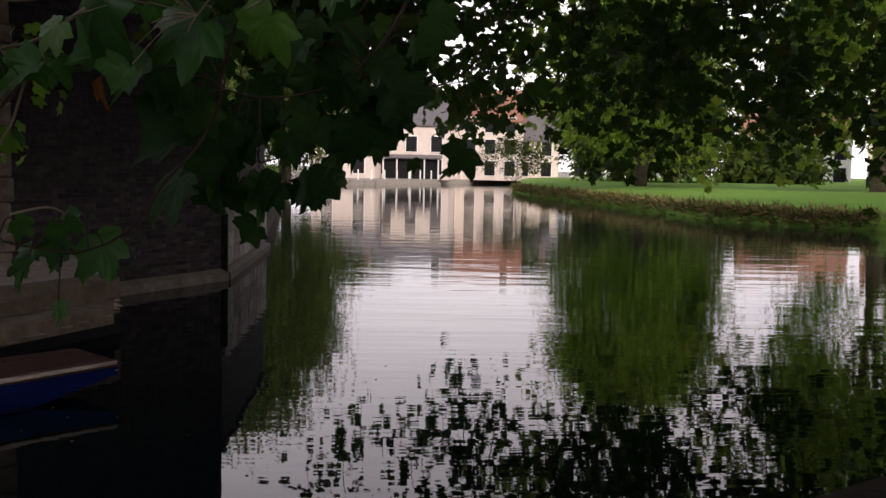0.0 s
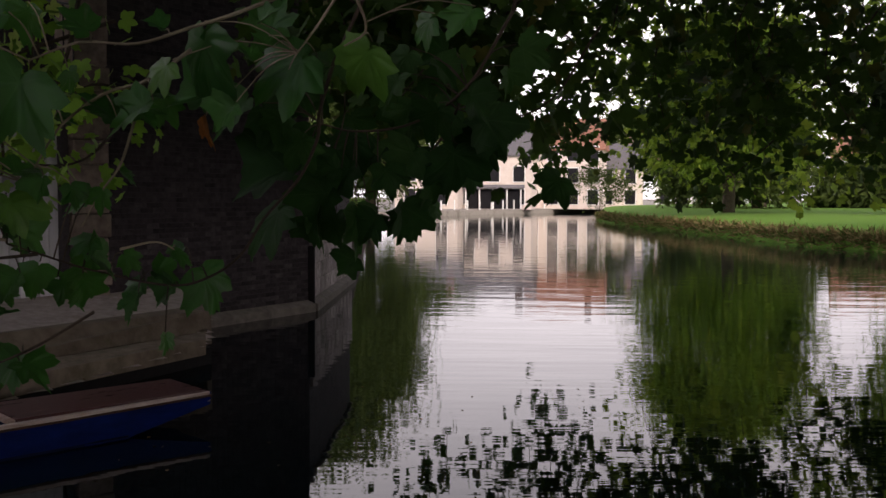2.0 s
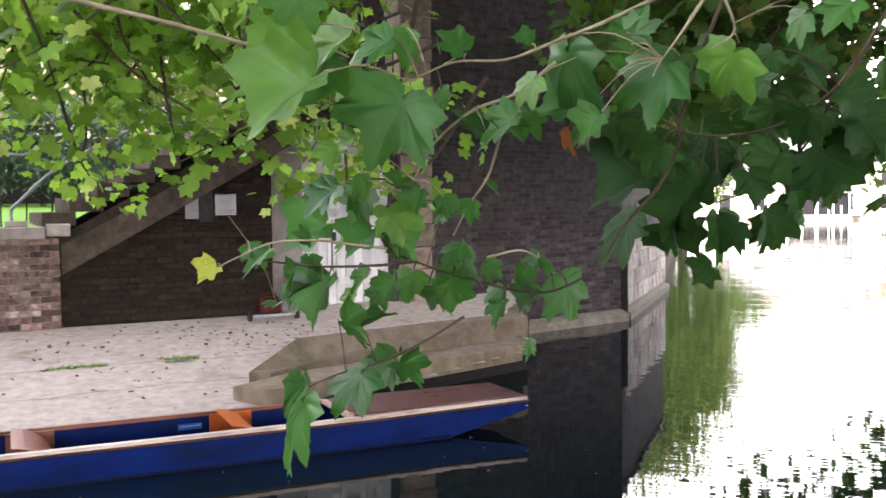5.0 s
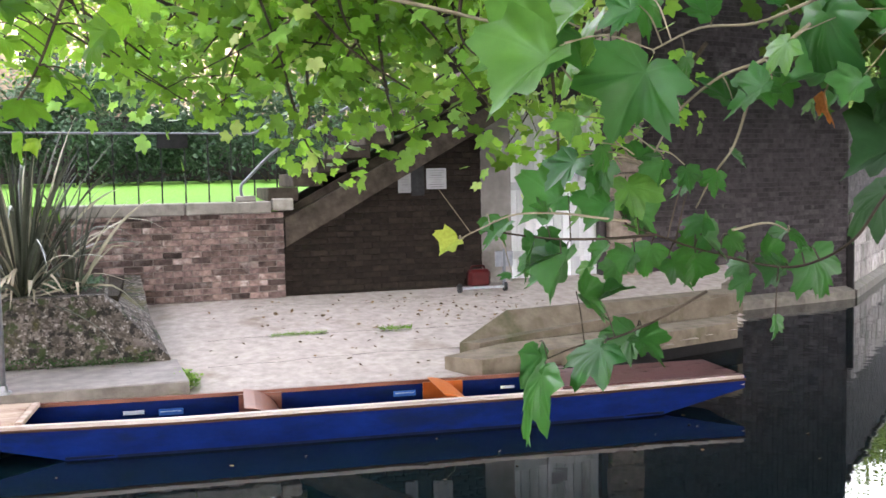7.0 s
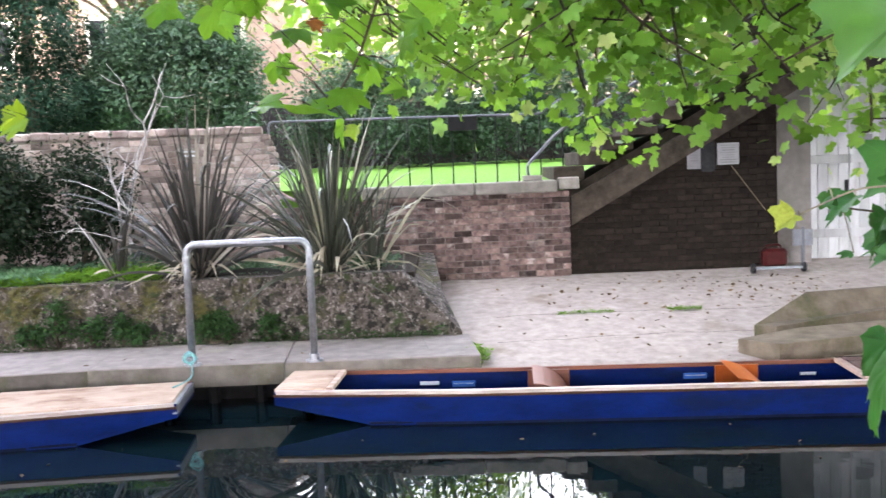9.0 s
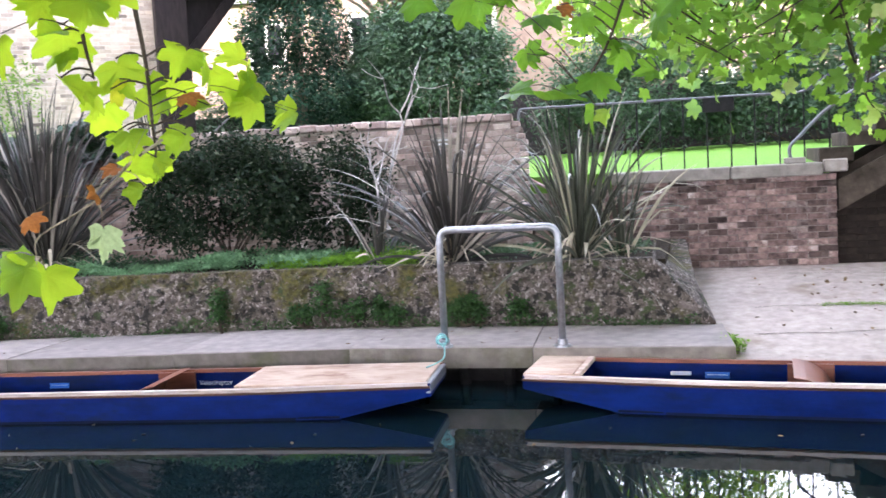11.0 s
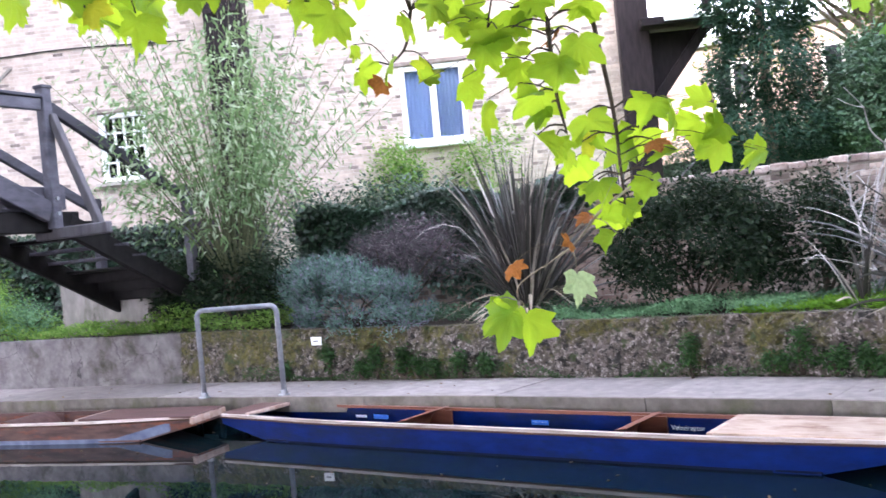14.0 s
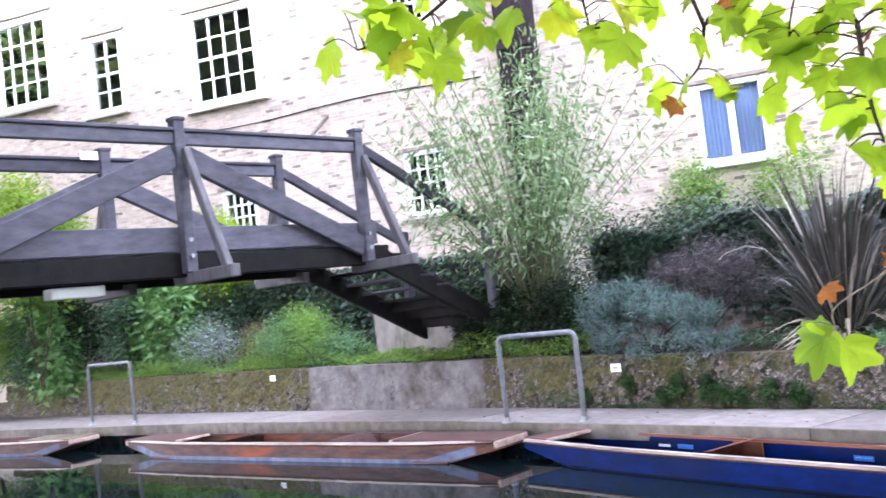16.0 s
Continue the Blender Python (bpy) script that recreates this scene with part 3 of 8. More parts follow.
class Geo:
    """Gathers vertices and faces of one part."""

    def __init__(self):
        self.v, self.f = [], []

    def add(self, verts, faces):
        k = len(self.v)
        self.v.extend([tuple(map(float, p)) for p in verts])
        self.f.extend([tuple(i + k for i in f) for f in faces])
        return self

    def cbox(self, c, size, ch=0.008, ax=None):
        """A box with chamfered edges; ax: its three axes."""
        ax = np.eye(3) if ax is None else np.asarray(ax)
        h = np.asarray(size, float) / 2
        ch = min(ch, h.min() * 0.45)
        verts, idx = [], {}
        for sx in (-1, 1):
            for sy in (-1, 1):
                for sz in (-1, 1):
                    s = v3(sx, sy, sz)
                    for k in range(3):
                        p = s * h
                        for j in range(3):
                            if j != k:
                                p[j] -= s[j] * ch
                        idx[(sx, sy, sz, k)] = len(verts)
                        verts.append(np.asarray(c, float) + p @ ax)
        faces = []
        for k in range(3):
            a, b = [j for j in range(3) if j != k]
            for s in (-1, 1):
                ring = []
                for p, q in ((-1, -1), (1, -1), (1, 1), (-1, 1)):
                    t = [0, 0, 0]
                    t[k], t[a], t[b] = s, p, q
                    ring.append(idx[(*t, k)])
                faces.append(ring if (s > 0) == (k != 1) else ring[::-1])
            for p in (-1, 1):
                for q in (-1, 1):
                    t0, t1 = [0, 0, 0], [0, 0, 0]
                    t0[k], t1[k] = -1, 1
                    t0[a] = t1[a] = p
                    t0[b] = t1[b] = q
                    faces.append([idx[(*t0, a)], idx[(*t1, a)], idx[(*t1, b)], idx[(*t0, b)]])
        for sx in (-1, 1):
            for sy in (-1, 1):
                for sz in (-1, 1):
                    faces.append([idx[(sx, sy, sz, k)] for k in range(3)])
        return self.add(verts, faces)

    def beam(self, a, b, w, h, ch=0.01, up=(0, 0, 1)):
        """A timber from a to b, w wide and h high."""
        a, b = np.asarray(a, float), np.asarray(b, float)
        x = unit(b - a)
        y = unit(np.cross(up, x))
        z = np.cross(x, y)
        return self.cbox((a + b) / 2, (np.linalg.norm(b - a), w, h), ch, (x, y, z))

    def prism(self, poly, z0, z1):
        """A polygon (counter-clockwise) pulled up from z0 to z1; each may be a list."""
        n = len(poly)
        z0 = [z0] * n if np.isscalar(z0) else z0
        z1 = [z1] * n if np.isscalar(z1) else z1
        verts = [(p[0], p[1], z0[i]) for i, p in enumerate(poly)] + [(p[0], p[1], z1[i]) for i, p in enumerate(poly)]
        faces = [tuple(range(n - 1, -1, -1)), tuple(range(n, 2 * n))]
        faces += [(i, (i + 1) % n, n + (i + 1) % n, n + i) for i in range(n)]
        return self.add(verts, faces)

    def tube(self, pts, r, sides=8, caps=True):
        """A round bar along points; r: one radius or one for each point."""
        pts = [np.asarray(p, float) for p in pts]
        r = [r] * len(pts) if np.isscalar(r) else r
        verts, faces, side = [], [], None
        for i, p in enumerate(pts):
            d = unit(pts[min(i + 1, len(pts) - 1)] - pts[max(i - 1, 0)])
            if side is None:
                side = unit(np.cross(d, (0.3, 0.2, 1.0) if abs(d[2]) < 0.9 else (1, 0.1, 0)))
            side = unit(side - d * (side @ d))
            other = np.cross(d, side)
            for k in range(sides):
                a = 2 * math.pi * k / sides
                verts.append(p + r[i] * (math.cos(a) * side + math.sin(a) * other))
        for i in range(len(pts) - 1):
            for k in range(sides):
                a, b = i * sides + k, i * sides + (k + 1) % sides
                faces.append((a, b, b + sides, a + sides))
        if caps:
            faces.append(tuple(range(sides - 1, -1, -1)))
            faces.append(tuple(range((len(pts) - 1) * sides, len(pts) * sides)))
        return self.add(verts, faces)

    def mesh(self, name, smooth=False):
        me = bpy.data.meshes.new(name)
        me.from_pydata(self.v, [], self.f)
        if smooth:
            me.polygons.foreach_set("use_smooth", [True] * len(me.polygons))
        me.update()
        return me


def part(name, geo, material, parent=None, label="", smooth=False, kind=""):
    """One mesh object under its thing."""
    me = geo if isinstance(geo, bpy.types.Mesh) else geo.mesh(name, smooth)
    if not me.materials:
        me.materials.append(M[material] if isinstance(material, str) else material)
    ob = new(name, me)
    if parent is not None:
        ob.parent = parent
    return tagged(ob, label=label, kind=kind)


def thing(name, label, category, group="", kind="", at=(0, 0, 0)):
    ob = new(name)
    ob.empty_display_size = 0.2
    ob.location = at
    return tagged(ob, label, category, group, kind)


def rounded(pts, r, n=5):
    """A path through corners, each rounded."""
    pts = [np.asarray(p, float) for p in pts]
    out = [pts[0]]
    for a, b, c in zip(pts, pts[1:], pts[2:]):
        p, q = b + unit(a - b) * r, b + unit(c - b) * r
        for k in range(n + 1):
            t = k / n
            out.append((1 - t) ** 2 * p + 2 * t * (1 - t) * b + t * t * q)
    return out + [pts[-1]]


def bend(pts, n=6):
    """A smooth curve through points (Catmull-Rom)."""
    p = [np.asarray(a, float) for a in pts]
    p = [2 * p[0] - p[1]] + p + [2 * p[-1] - p[-2]]
    out = []
    for i in range(1, len(p) - 2):
        for k in range(n):
            t = k / n
            out.append(0.5 * (2 * p[i] + (p[i + 1] - p[i - 1]) * t + (2 * p[i - 1] - 5 * p[i] + 4 * p[i + 1] - p[i + 2]) * t * t
                              + (3 * p[i] - p[i - 1] - 3 * p[i + 1] + p[i + 2]) * t ** 3))
    return out + [p[-2]]


def mass(verts, faces, name):
    """A mesh from arrays: verts (n, 3), faces (m, k)."""
    me = bpy.data.meshes.new(name)
    nv, (nf, k) = len(verts), faces.shape
    me.vertices.add(nv)
    me.vertices.foreach_set("co", np.asarray(verts, np.float32).ravel())
    me.loops.add(nf * k)
    me.loops.foreach_set("vertex_index", faces.astype(np.int32).ravel())
    me.polygons.add(nf)
    me.polygons.foreach_set("loop_start", np.arange(0, nf * k, k, dtype=np.int32))
    me.update(calc_edges=True)
    me.validate()
    return me


def frames_for(normals, tips):
    """Axes for leaves: x across, y to the tip, z the normal."""
    z = normals / np.linalg.norm(normals, axis=1, keepdims=True)
    y = tips - z * (tips * z).sum(1, keepdims=True)
    y /= np.linalg.norm(y, axis=1, keepdims=True) + 1e-9
    return np.stack([np.cross(y, z), y, z], 1)


def strew(tv, tf, places, axes, sizes, name):
    """Many copies of a small shape (tv, tf) joined in one mesh."""
    n, k = len(places), len(tv)
    v = np.einsum("vj,njc->nvc", tv, axes) * np.asarray(sizes)[:, None, None] + np.asarray(places)[:, None, :]
    f = (tf[None] + (np.arange(n) * k)[:, None, None]).reshape(-1, tf.shape[1])
    return mass(v.reshape(-1, 3), f, name)


# leaf shapes: y to the tip, z up, about one long
OVAL_V = np.array([(0, 0, 0), (0.22, 0.4, 0.05), (0, 1, -0.06), (-0.22, 0.4, 0.05), (0, 0.45, -0.03)])
OVAL_F = np.array([(0, 1, 4), (1, 2, 4), (2, 3, 4), (3, 0, 4)])
NARROW_V = np.array([(0, 0, 0), (0.075, 0.4, 0.02), (0, 1, -0.1), (-0.075, 0.4, 0.02)])
NARROW_F = np.array([(0, 1, 2), (0, 2, 3)])


def lobed(detail):
    """A broad five-lobed plane leaf with shallow notches, coarse teeth and a pucker between the ribs."""
    half = ((0, 1.08), (5, 0.93), (9, 0.93), (14, 0.80), (19, 0.79), (27, 0.67), (34, 0.72), (41, 0.82), (49, 1.02), (56, 0.88), (61, 0.88), (69, 0.72), (77, 0.63), (86, 0.68), (96, 0.78), (104, 0.60), (115, 0.50), (138, 0.36), (165, 0.22)) if detail \
        else ((0, 1.0), (13, 0.82), (26, 0.62), (40, 0.80), (53, 0.95), (66, 0.76), (80, 0.58), (102, 0.68), (130, 0.50), (165, 0.28))
    rim = [(-a, r) for a, r in half[:0:-1]] + list(half) + [(180, 0.10)]
    rings = (0.5, 1.0) if detail else (1.0,)
    pts, faces, n = [(0, 0.16, -0.03)], [], len(rim)
    for q in rings:
        for a, r in rim:
            r = r * q
            x, y = r * math.sin(radians(a)) * 0.66, r * math.cos(radians(a)) * 0.62 + 0.16
            pts.append((x, y, 0.12 * abs(x) - 0.20 * (x * x + (y - 0.2) ** 2) - 0.005 * r * math.cos(radians(a * 6.9))))
    faces = [(0, 1 + (i + 1) % n, 1 + i) for i in range(n)]
    if detail:
        for i in range(n):
            j = (i + 1) % n
            faces += [(1 + i, 1 + j, 1 + n + j), (1 + i, 1 + n + j, 1 + n + i)]
    return np.array(pts), np.array(faces)


PLANE_V, PLANE_F = lobed(True)
PLANE_LO_V, PLANE_LO_F = lobed(False)


def shapely(n, centre, radii, hollow=0.55, lumps=5, seed=1, lump=0.28, flat_below=True):
    """Places in an uneven rounded mass, more of them near its skin, and the way out at each."""
    g = np.random.default_rng(seed)
    d = g.normal(size=(n, 3))
    d /= np.linalg.norm(d, axis=1, keepdims=True)
    if flat_below:
        d[:, 2] = np.where(d[:, 2] < -0.55, -d[:, 2], d[:, 2])
    k = g.normal(size=(lumps, 3))
    k /= np.linalg.norm(k, axis=1, keepdims=True)
    amp = g.uniform(0.3, 1, lumps)
    bulge = (amp * np.maximum(0, (d @ k.T) - 0.35) ** 1.0).sum(1)
    r = (1 - lump + lump * 1.6 * bulge) * (hollow + (1 - hollow) * g.random(n) ** 0.6)
    return np.asarray(centre) + d * r[:, None] * np.asarray(radii), d


def leaves(name, places, out, size, shape, material, parent, seed=1, droop=0.2, loose=0.7, label=""):
    """Leaves at places, turned roughly outwards and up."""
    g = np.random.default_rng(seed)
    n = len(places)
    normal = out * 0.6 + v3(0, 0, 0.7) + g.normal(size=(n, 3)) * loose
    tip = out + v3(0, 0, -droop) + g.normal(size=(n, 3)) * 0.7
    tv, tf = shape
    me = strew(tv, tf, places, frames_for(normal, tip), size * g.uniform(0.6, 1.3, n), name)
    return part(name, me, material, parent, label, kind="stuff")


def clumped(n, clumps, spread, centre, radii, seed, **kw):
    """Places gathered in clumps with gaps between."""
    c, d = shapely(clumps, centre, radii, seed=seed, **kw)
    g = np.random.default_rng(seed + 99)
    w = g.uniform(0.5, 1.5, clumps)
    i = g.choice(clumps, n, p=w / w.sum())
    off = g.normal(size=(n, 3)) * spread
    return c[i] + off, (d[i] + off / (np.linalg.norm(off, axis=1, keepdims=True) + 1e-6)) / 2

# ---- bricks ----
BRICK_MESHES = {}


def brick_mesh(length, height, depth, material, k):
    key = (round(length, 2), round(height, 3), material, k)
    if key not in BRICK_MESHES:
        g = Geo().cbox((0, 0, 0), (length, depth, height), 0.006)
        r = np.random.default_rng(k + int(length * 1000))
        g.v = [tuple(np.array(p) + r.normal(size=3) * (0.0022, min(0.003, 0.06 * depth), 0.0018)) for p in g.v]
        me = g.mesh("brick")
        me.materials.append(M[material])
        BRICK_MESHES[key] = me
    return BRICK_MESHES[key]


def lay(origin, head, length, z0, top, material, rest, parent, holes=(), single=(0, 0), seed=1, proud=0.012, bl=0.215, bh=0.065, joint=0.011, odd=0.0, odd_material=None):
    """Courses of brick on a wall's face. head: compass angle along the wall, its outer side to the right of that way.
    single: the stretch whose bricks are objects of their own; those past 300, and the rest, are joined."""
    g = np.random.default_rng(seed)
    u, o = heading(head), np.asarray(origin, float)
    n = v3(u[1], -u[0], 0)
    turn = math.atan2(u[1], u[0])
    rest_c, rest_h, odd_c, odd_h, made = [], [], [], [], 0
    row, z = 0, z0
    while z < 60:
        zc = z + bh / 2
        x = -(row % 2) * (bl + joint) / 2
        alive = False
        while x < length:
            a, b = max(x, 0.0), min(x + bl, length)
            x += bl + joint
            t = top((a + b) / 2) if callable(top) else top
            if z + bh > t + 0.01:
                continue
            alive = True
            for h in holes:
                if h[2] - 0.02 < zc < h[3] + 0.02:
                    if a < h[0] < b:
                        b = h[0]
                    elif a < h[1] < b:
                        a = h[1]
                    elif h[0] <= (a + b) / 2 <= h[1]:
                        b = a
            if b - a < 0.04:
                continue
            c = o + u * (a + b) / 2 + n * (g.normal() * 0.2 * proud)
            c[2] = zc + g.normal() * 0.0015
            if single[0] <= (a + b) / 2 < single[1] and made < 300:
                made += 1
                ob = new("brick", brick_mesh(b - a, bh, 2 * proud, material, int(g.integers(4))))
                ob.location, ob.rotation_euler = c, (0, 0, turn + g.normal() * 0.004)
                ob.parent = parent
            elif g.random() < odd:
                odd_c.append(c), odd_h.append(((b - a) / 2, proud, bh / 2))
            else:
                rest_c.append(c), rest_h.append(((b - a) / 2, proud, bh / 2))
        z += bh + joint
        row += 1
        if not alive and z > z0 + 0.5:
            break
    box_f = np.array([(0, 1, 3, 2), (0, 4, 5, 1), (2, 3, 7, 6), (0, 2, 6, 4), (1, 5, 7, 3)])
    for cc, hh, m, nm in ((rest_c, rest_h, rest, "bricks"), (odd_c, odd_h, odd_material, "burnt_bricks")):
        if cc:
            cc, hh = np.array(cc), np.array(hh)
            corner = np.array([(sx, sy, sz) for sy in (-1, 1) for sx in (-1, 1) for sz in (-1, 1)], float)
            p = corner[None] * hh[:, None, :]
            p = p + g.normal(size=p.shape) * (0.0012, 0.06 * proud, 0.0012)
            v = cc[:, None, :] + p[..., :1] * u + p[..., 1:2] * -n + p[..., 2:] * v3(0, 0, 1)
            f = (box_f[None] + (np.arange(len(cc)) * 8)[:, None, None]).reshape(-1, 4)
            me = mass(v.reshape(-1, 3), f, nm)
            me.polygons.foreach_set("use_smooth", [False] * len(me.polygons))
            part(nm, me, m, parent, kind="stuff")


def wall_with_holes(name, origin, head, length, z0, z1, thick, holes, material, label):
    """A straight wall with openings through it, built from upright strips butted end to end; its outer face is at the origin's line."""
    u = heading(head)
    n = v3(u[1], -u[0], 0)
    g = Geo()
    cuts = sorted({0.0, length, *[h[0] for h in holes], *[h[1] for h in holes]})
    for a, b in zip(cuts, cuts[1:]):
        spans, zz = [], z0
        for h in sorted([h for h in holes if h[0] <= a + 1e-6 and h[1] >= b - 1e-6], key=lambda h: h[2]):
            spans.append((zz, h[2]))
            zz = h[3]
        spans.append((zz, z1))
        for p, q in spans:
            if q - p > 0.01:
                quad = [np.asarray(origin)[:2] + u[:2] * s - n[:2] * d for s, d in ((a, 0), (b, 0), (b, thick), (a, thick))]
                g.prism(quad, p, q)
    return tagged(part(name, g, material), label, "wall", kind="structure")


# ---- ground, water, banks ----
g = Geo().prism([(-900, -900), (900, -900), (900, 900), (-900, 900)], -1.6, -1.1)
tagged(part("ground", g, "river_bed"), "dark muddy river bed under the water", "ground", kind="structure")
n = 40
g = Geo().add([(-900, -900, 0), (900, -900, 0), (900, 900, 0), (-900, 900, 0)], [(0, 1, 2, 3)])
tagged(part("water", g, "water"), "dark green river water with soft ripples and reflections", "water", kind="structure")

QUAY = [(-44, -6.5), (-30, -0.3), (-23.07, 2.75), (-17.22, 5.34), (-11.98, 6.98), (-6.59, 8.02), (-2.97, 8.43), (0.35, 8.39)]
BED = [(-44.5, -3.6), (-29.5, 2.6), (-22.7, 4.9), (-17.9, 6.45), (-12.6, 8.05), (-7.43, 9.09), (-4.04, 9.60), (-0.30, 9.52)]


def bed_top(x):
    return float(np.interp(x, [-30, -17, -12, -8, -4, 0], [1.22, 1.17, 1.12, 1.04, 1.02, 1.03]))


# the bank behind the quay: planting bed, and the higher ground past the garden wall
g = Geo()
for (a, b) in zip(BED, BED[1:]):
    quad = [(a[0], a[1] + 0.22), (b[0], b[1] + 0.22), (b[0], 62), (a[0], 62)]
    g.prism(quad, -1.0, [bed_top(a[0]) - 0.03, bed_top(b[0]) - 0.03, 1.1, 1.1])
tagged(part("ground_bed", g, "soil"), "dark soil of the raised planting bed", "ground", kind="structure")
g = Geo().prism([(-2.2, 12.3), (1.4, 12.3), (1.6, 13.7), (13.5, 20.5), (30, 36), (60, 64), (60, 400), (-200, 400), (-200, 30), (-32, 12), (-13, 12.3)], -1.0, 1.83)
tagged(part("ground_lawn", g, "grass"), "bright green mown lawn behind the garden wall", "lawn", kind="structure")
g = Geo().prism([(-9, 12.36), (1.35, 12.36), (9, 20.85), (-9, 20.85)], 1.2, [1.836, 1.836, 2.16, 2.16])
tagged(part("ground_lawn_slope", g, "grass"), "bright green mown lawn rising from the fence", "lawn", kind="structure")
# far left bank, past the boathouse
g = Geo().prism([(16.6, 18.4), (62, 66.5), (66, 400), (61, 400), (30, 37)], -1.0, 0.9)
tagged(part("ground_left_bank", g, "soil"), "overgrown earth bank beyond the boathouse", "ground", kind="structure")
# far bank with the white houses
g = Geo().prism([(62.2, 66), (86.5, 70), (116, 75.5), (150, 80), (420, 60), (420, 420), (66.3, 420)], -1.0, [0.55] * 4 + [1.0] * 3)
tagged(part("ground_far_bank", g, "concrete"), "low stone-edged far river bank", "ground", kind="structure")
# right bank: grass with an earth edge
RIGHT = [(41, -26), (40, -8), (38.6, 9.3), (38.2, 12.6), (39.8, 16.0), (46.0, 22.5), (51.5, 28.8), (58, 36), (72, 48), (100, 66), (150, 79.5)]
g = Geo()
ring = [(0.0, -1.0), (0.05, 0.25), (0.5, 0.75), (1.6, 0.95), (7.0, 1.15), (260, 2.0)]
R_ = np.array(RIGHT, float)
nrm = []
for i in range(len(R_)):
    d = unit(np.append(R_[min(i + 1, len(R_) - 1)] - R_[max(i - 1, 0)], 0))
    nrm.append(v3(d[1], -d[0], 0))
verts, faces = [], []
for i, p in enumerate(R_):
    for off, z in ring:
        q = v3(p[0], p[1], z) + nrm[i] * off if off < 100 else v3(p[0] + 260, p[1] - 60, z)
        verts.append(q)
k = len(ring)
for i in range(len(R_) - 1):
    for j in range(k - 1):
        faces.append((i * k + j, i * k + j + 1, (i + 1) * k + j + 1, (i + 1) * k + j))
tagged(part("ground_right_bank", Geo().add(verts, faces), "grass"), "bright grass bank sloping to the river", "lawn", kind="structure")
# the bank underfoot
g = Geo().prism([(-60, -60), (41, -60), (40.5, -20), (24, -11), (11, -3.2), (6.4, 0.9), (4.4, 1.5), (-2, 1.3), (-7, -1.0), (-9.6, -4.6), (-26, -12), (-60, -26)], -1.0, 0.42)
tagged(part("ground_near_bank", g, "soil"), "trodden earth bank under the plane tree", "ground", kind="structure")

# ---- quay: slabs on a dark timbered edge ----
quay = thing("quay", "pale concrete landing stage along the river", "quay", kind="structure")


def along(line, step):
    """Cut points at equal steps along a plan line."""
    P = [np.array(p, float) for p in line]
    out, cum = [], np.concatenate([[0], np.cumsum([np.linalg.norm(b - a) for a, b in zip(P, P[1:])])])
    for s in np.linspace(0, cum[-1], int(round(cum[-1] / step)) + 1):
        i = min(np.searchsorted(cum, s, "right") - 1, len(P) - 2)
        out.append(P[i] + (P[i + 1] - P[i]) * (s - cum[i]) / (cum[i + 1] - cum[i]))
    return out


front, back = along(QUAY[:-1] + [(0.30, 8.40)], 1.72), along(BED[:-1] + [(0.22, 9.54)], 1.7)
back = [np.array(p) for p in back]
m_ = len(front)
back = along(BED[:-1] + [(0.22, 9.54)], sum(np.linalg.norm(b - a) for a, b in zip(back, back[1:])) / (m_ - 1))[:m_]
for i in range(m_ - 1):
    a, b, c, d = front[i], front[i + 1], back[i + 1], back[i]
    e = (b - a) / np.linalg.norm(b - a) * 0.004
    lift = 0.003 * math.sin(i * 2.1)
    inn = unit(np.append(d - a, 0))[:2]
    g = Geo().prism([a + e + inn * 0.02, b - e + inn * 0.02, c - e, d + e], 0.20, 0.38 + lift)
    part("slab", g, "slab", quay)
    g = Geo().prism([a + e, b - e, b - e + inn * 0.018, a + e + inn * 0.018], 0.19, 0.372 + lift)
    part("edge_stone", g, "slab_edge", quay, "stained weathered edge of the landing stage")
g = Geo()
for p, q in zip(QUAY, QUAY[1:]):
    d = unit((q[0] - p[0], q[1] - p[1], 0))
    inn = v3(-d[1], d[0], 0)
    a, b = v3(*p, 0) + inn * 0.32, v3(*q, 0) + inn * 0.32
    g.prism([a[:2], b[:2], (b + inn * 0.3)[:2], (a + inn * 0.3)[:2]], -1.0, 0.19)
# wall at the back of the gap, coloured near-black for the shade there
part("back_wall", g, "oak_dark", quay, "near-black wall in the gap under the landing stage")
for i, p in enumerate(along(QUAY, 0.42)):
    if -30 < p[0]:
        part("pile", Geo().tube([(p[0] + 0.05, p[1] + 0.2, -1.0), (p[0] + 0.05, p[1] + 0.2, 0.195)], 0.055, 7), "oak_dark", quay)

# ---- the bed's mossy retaining wall ----


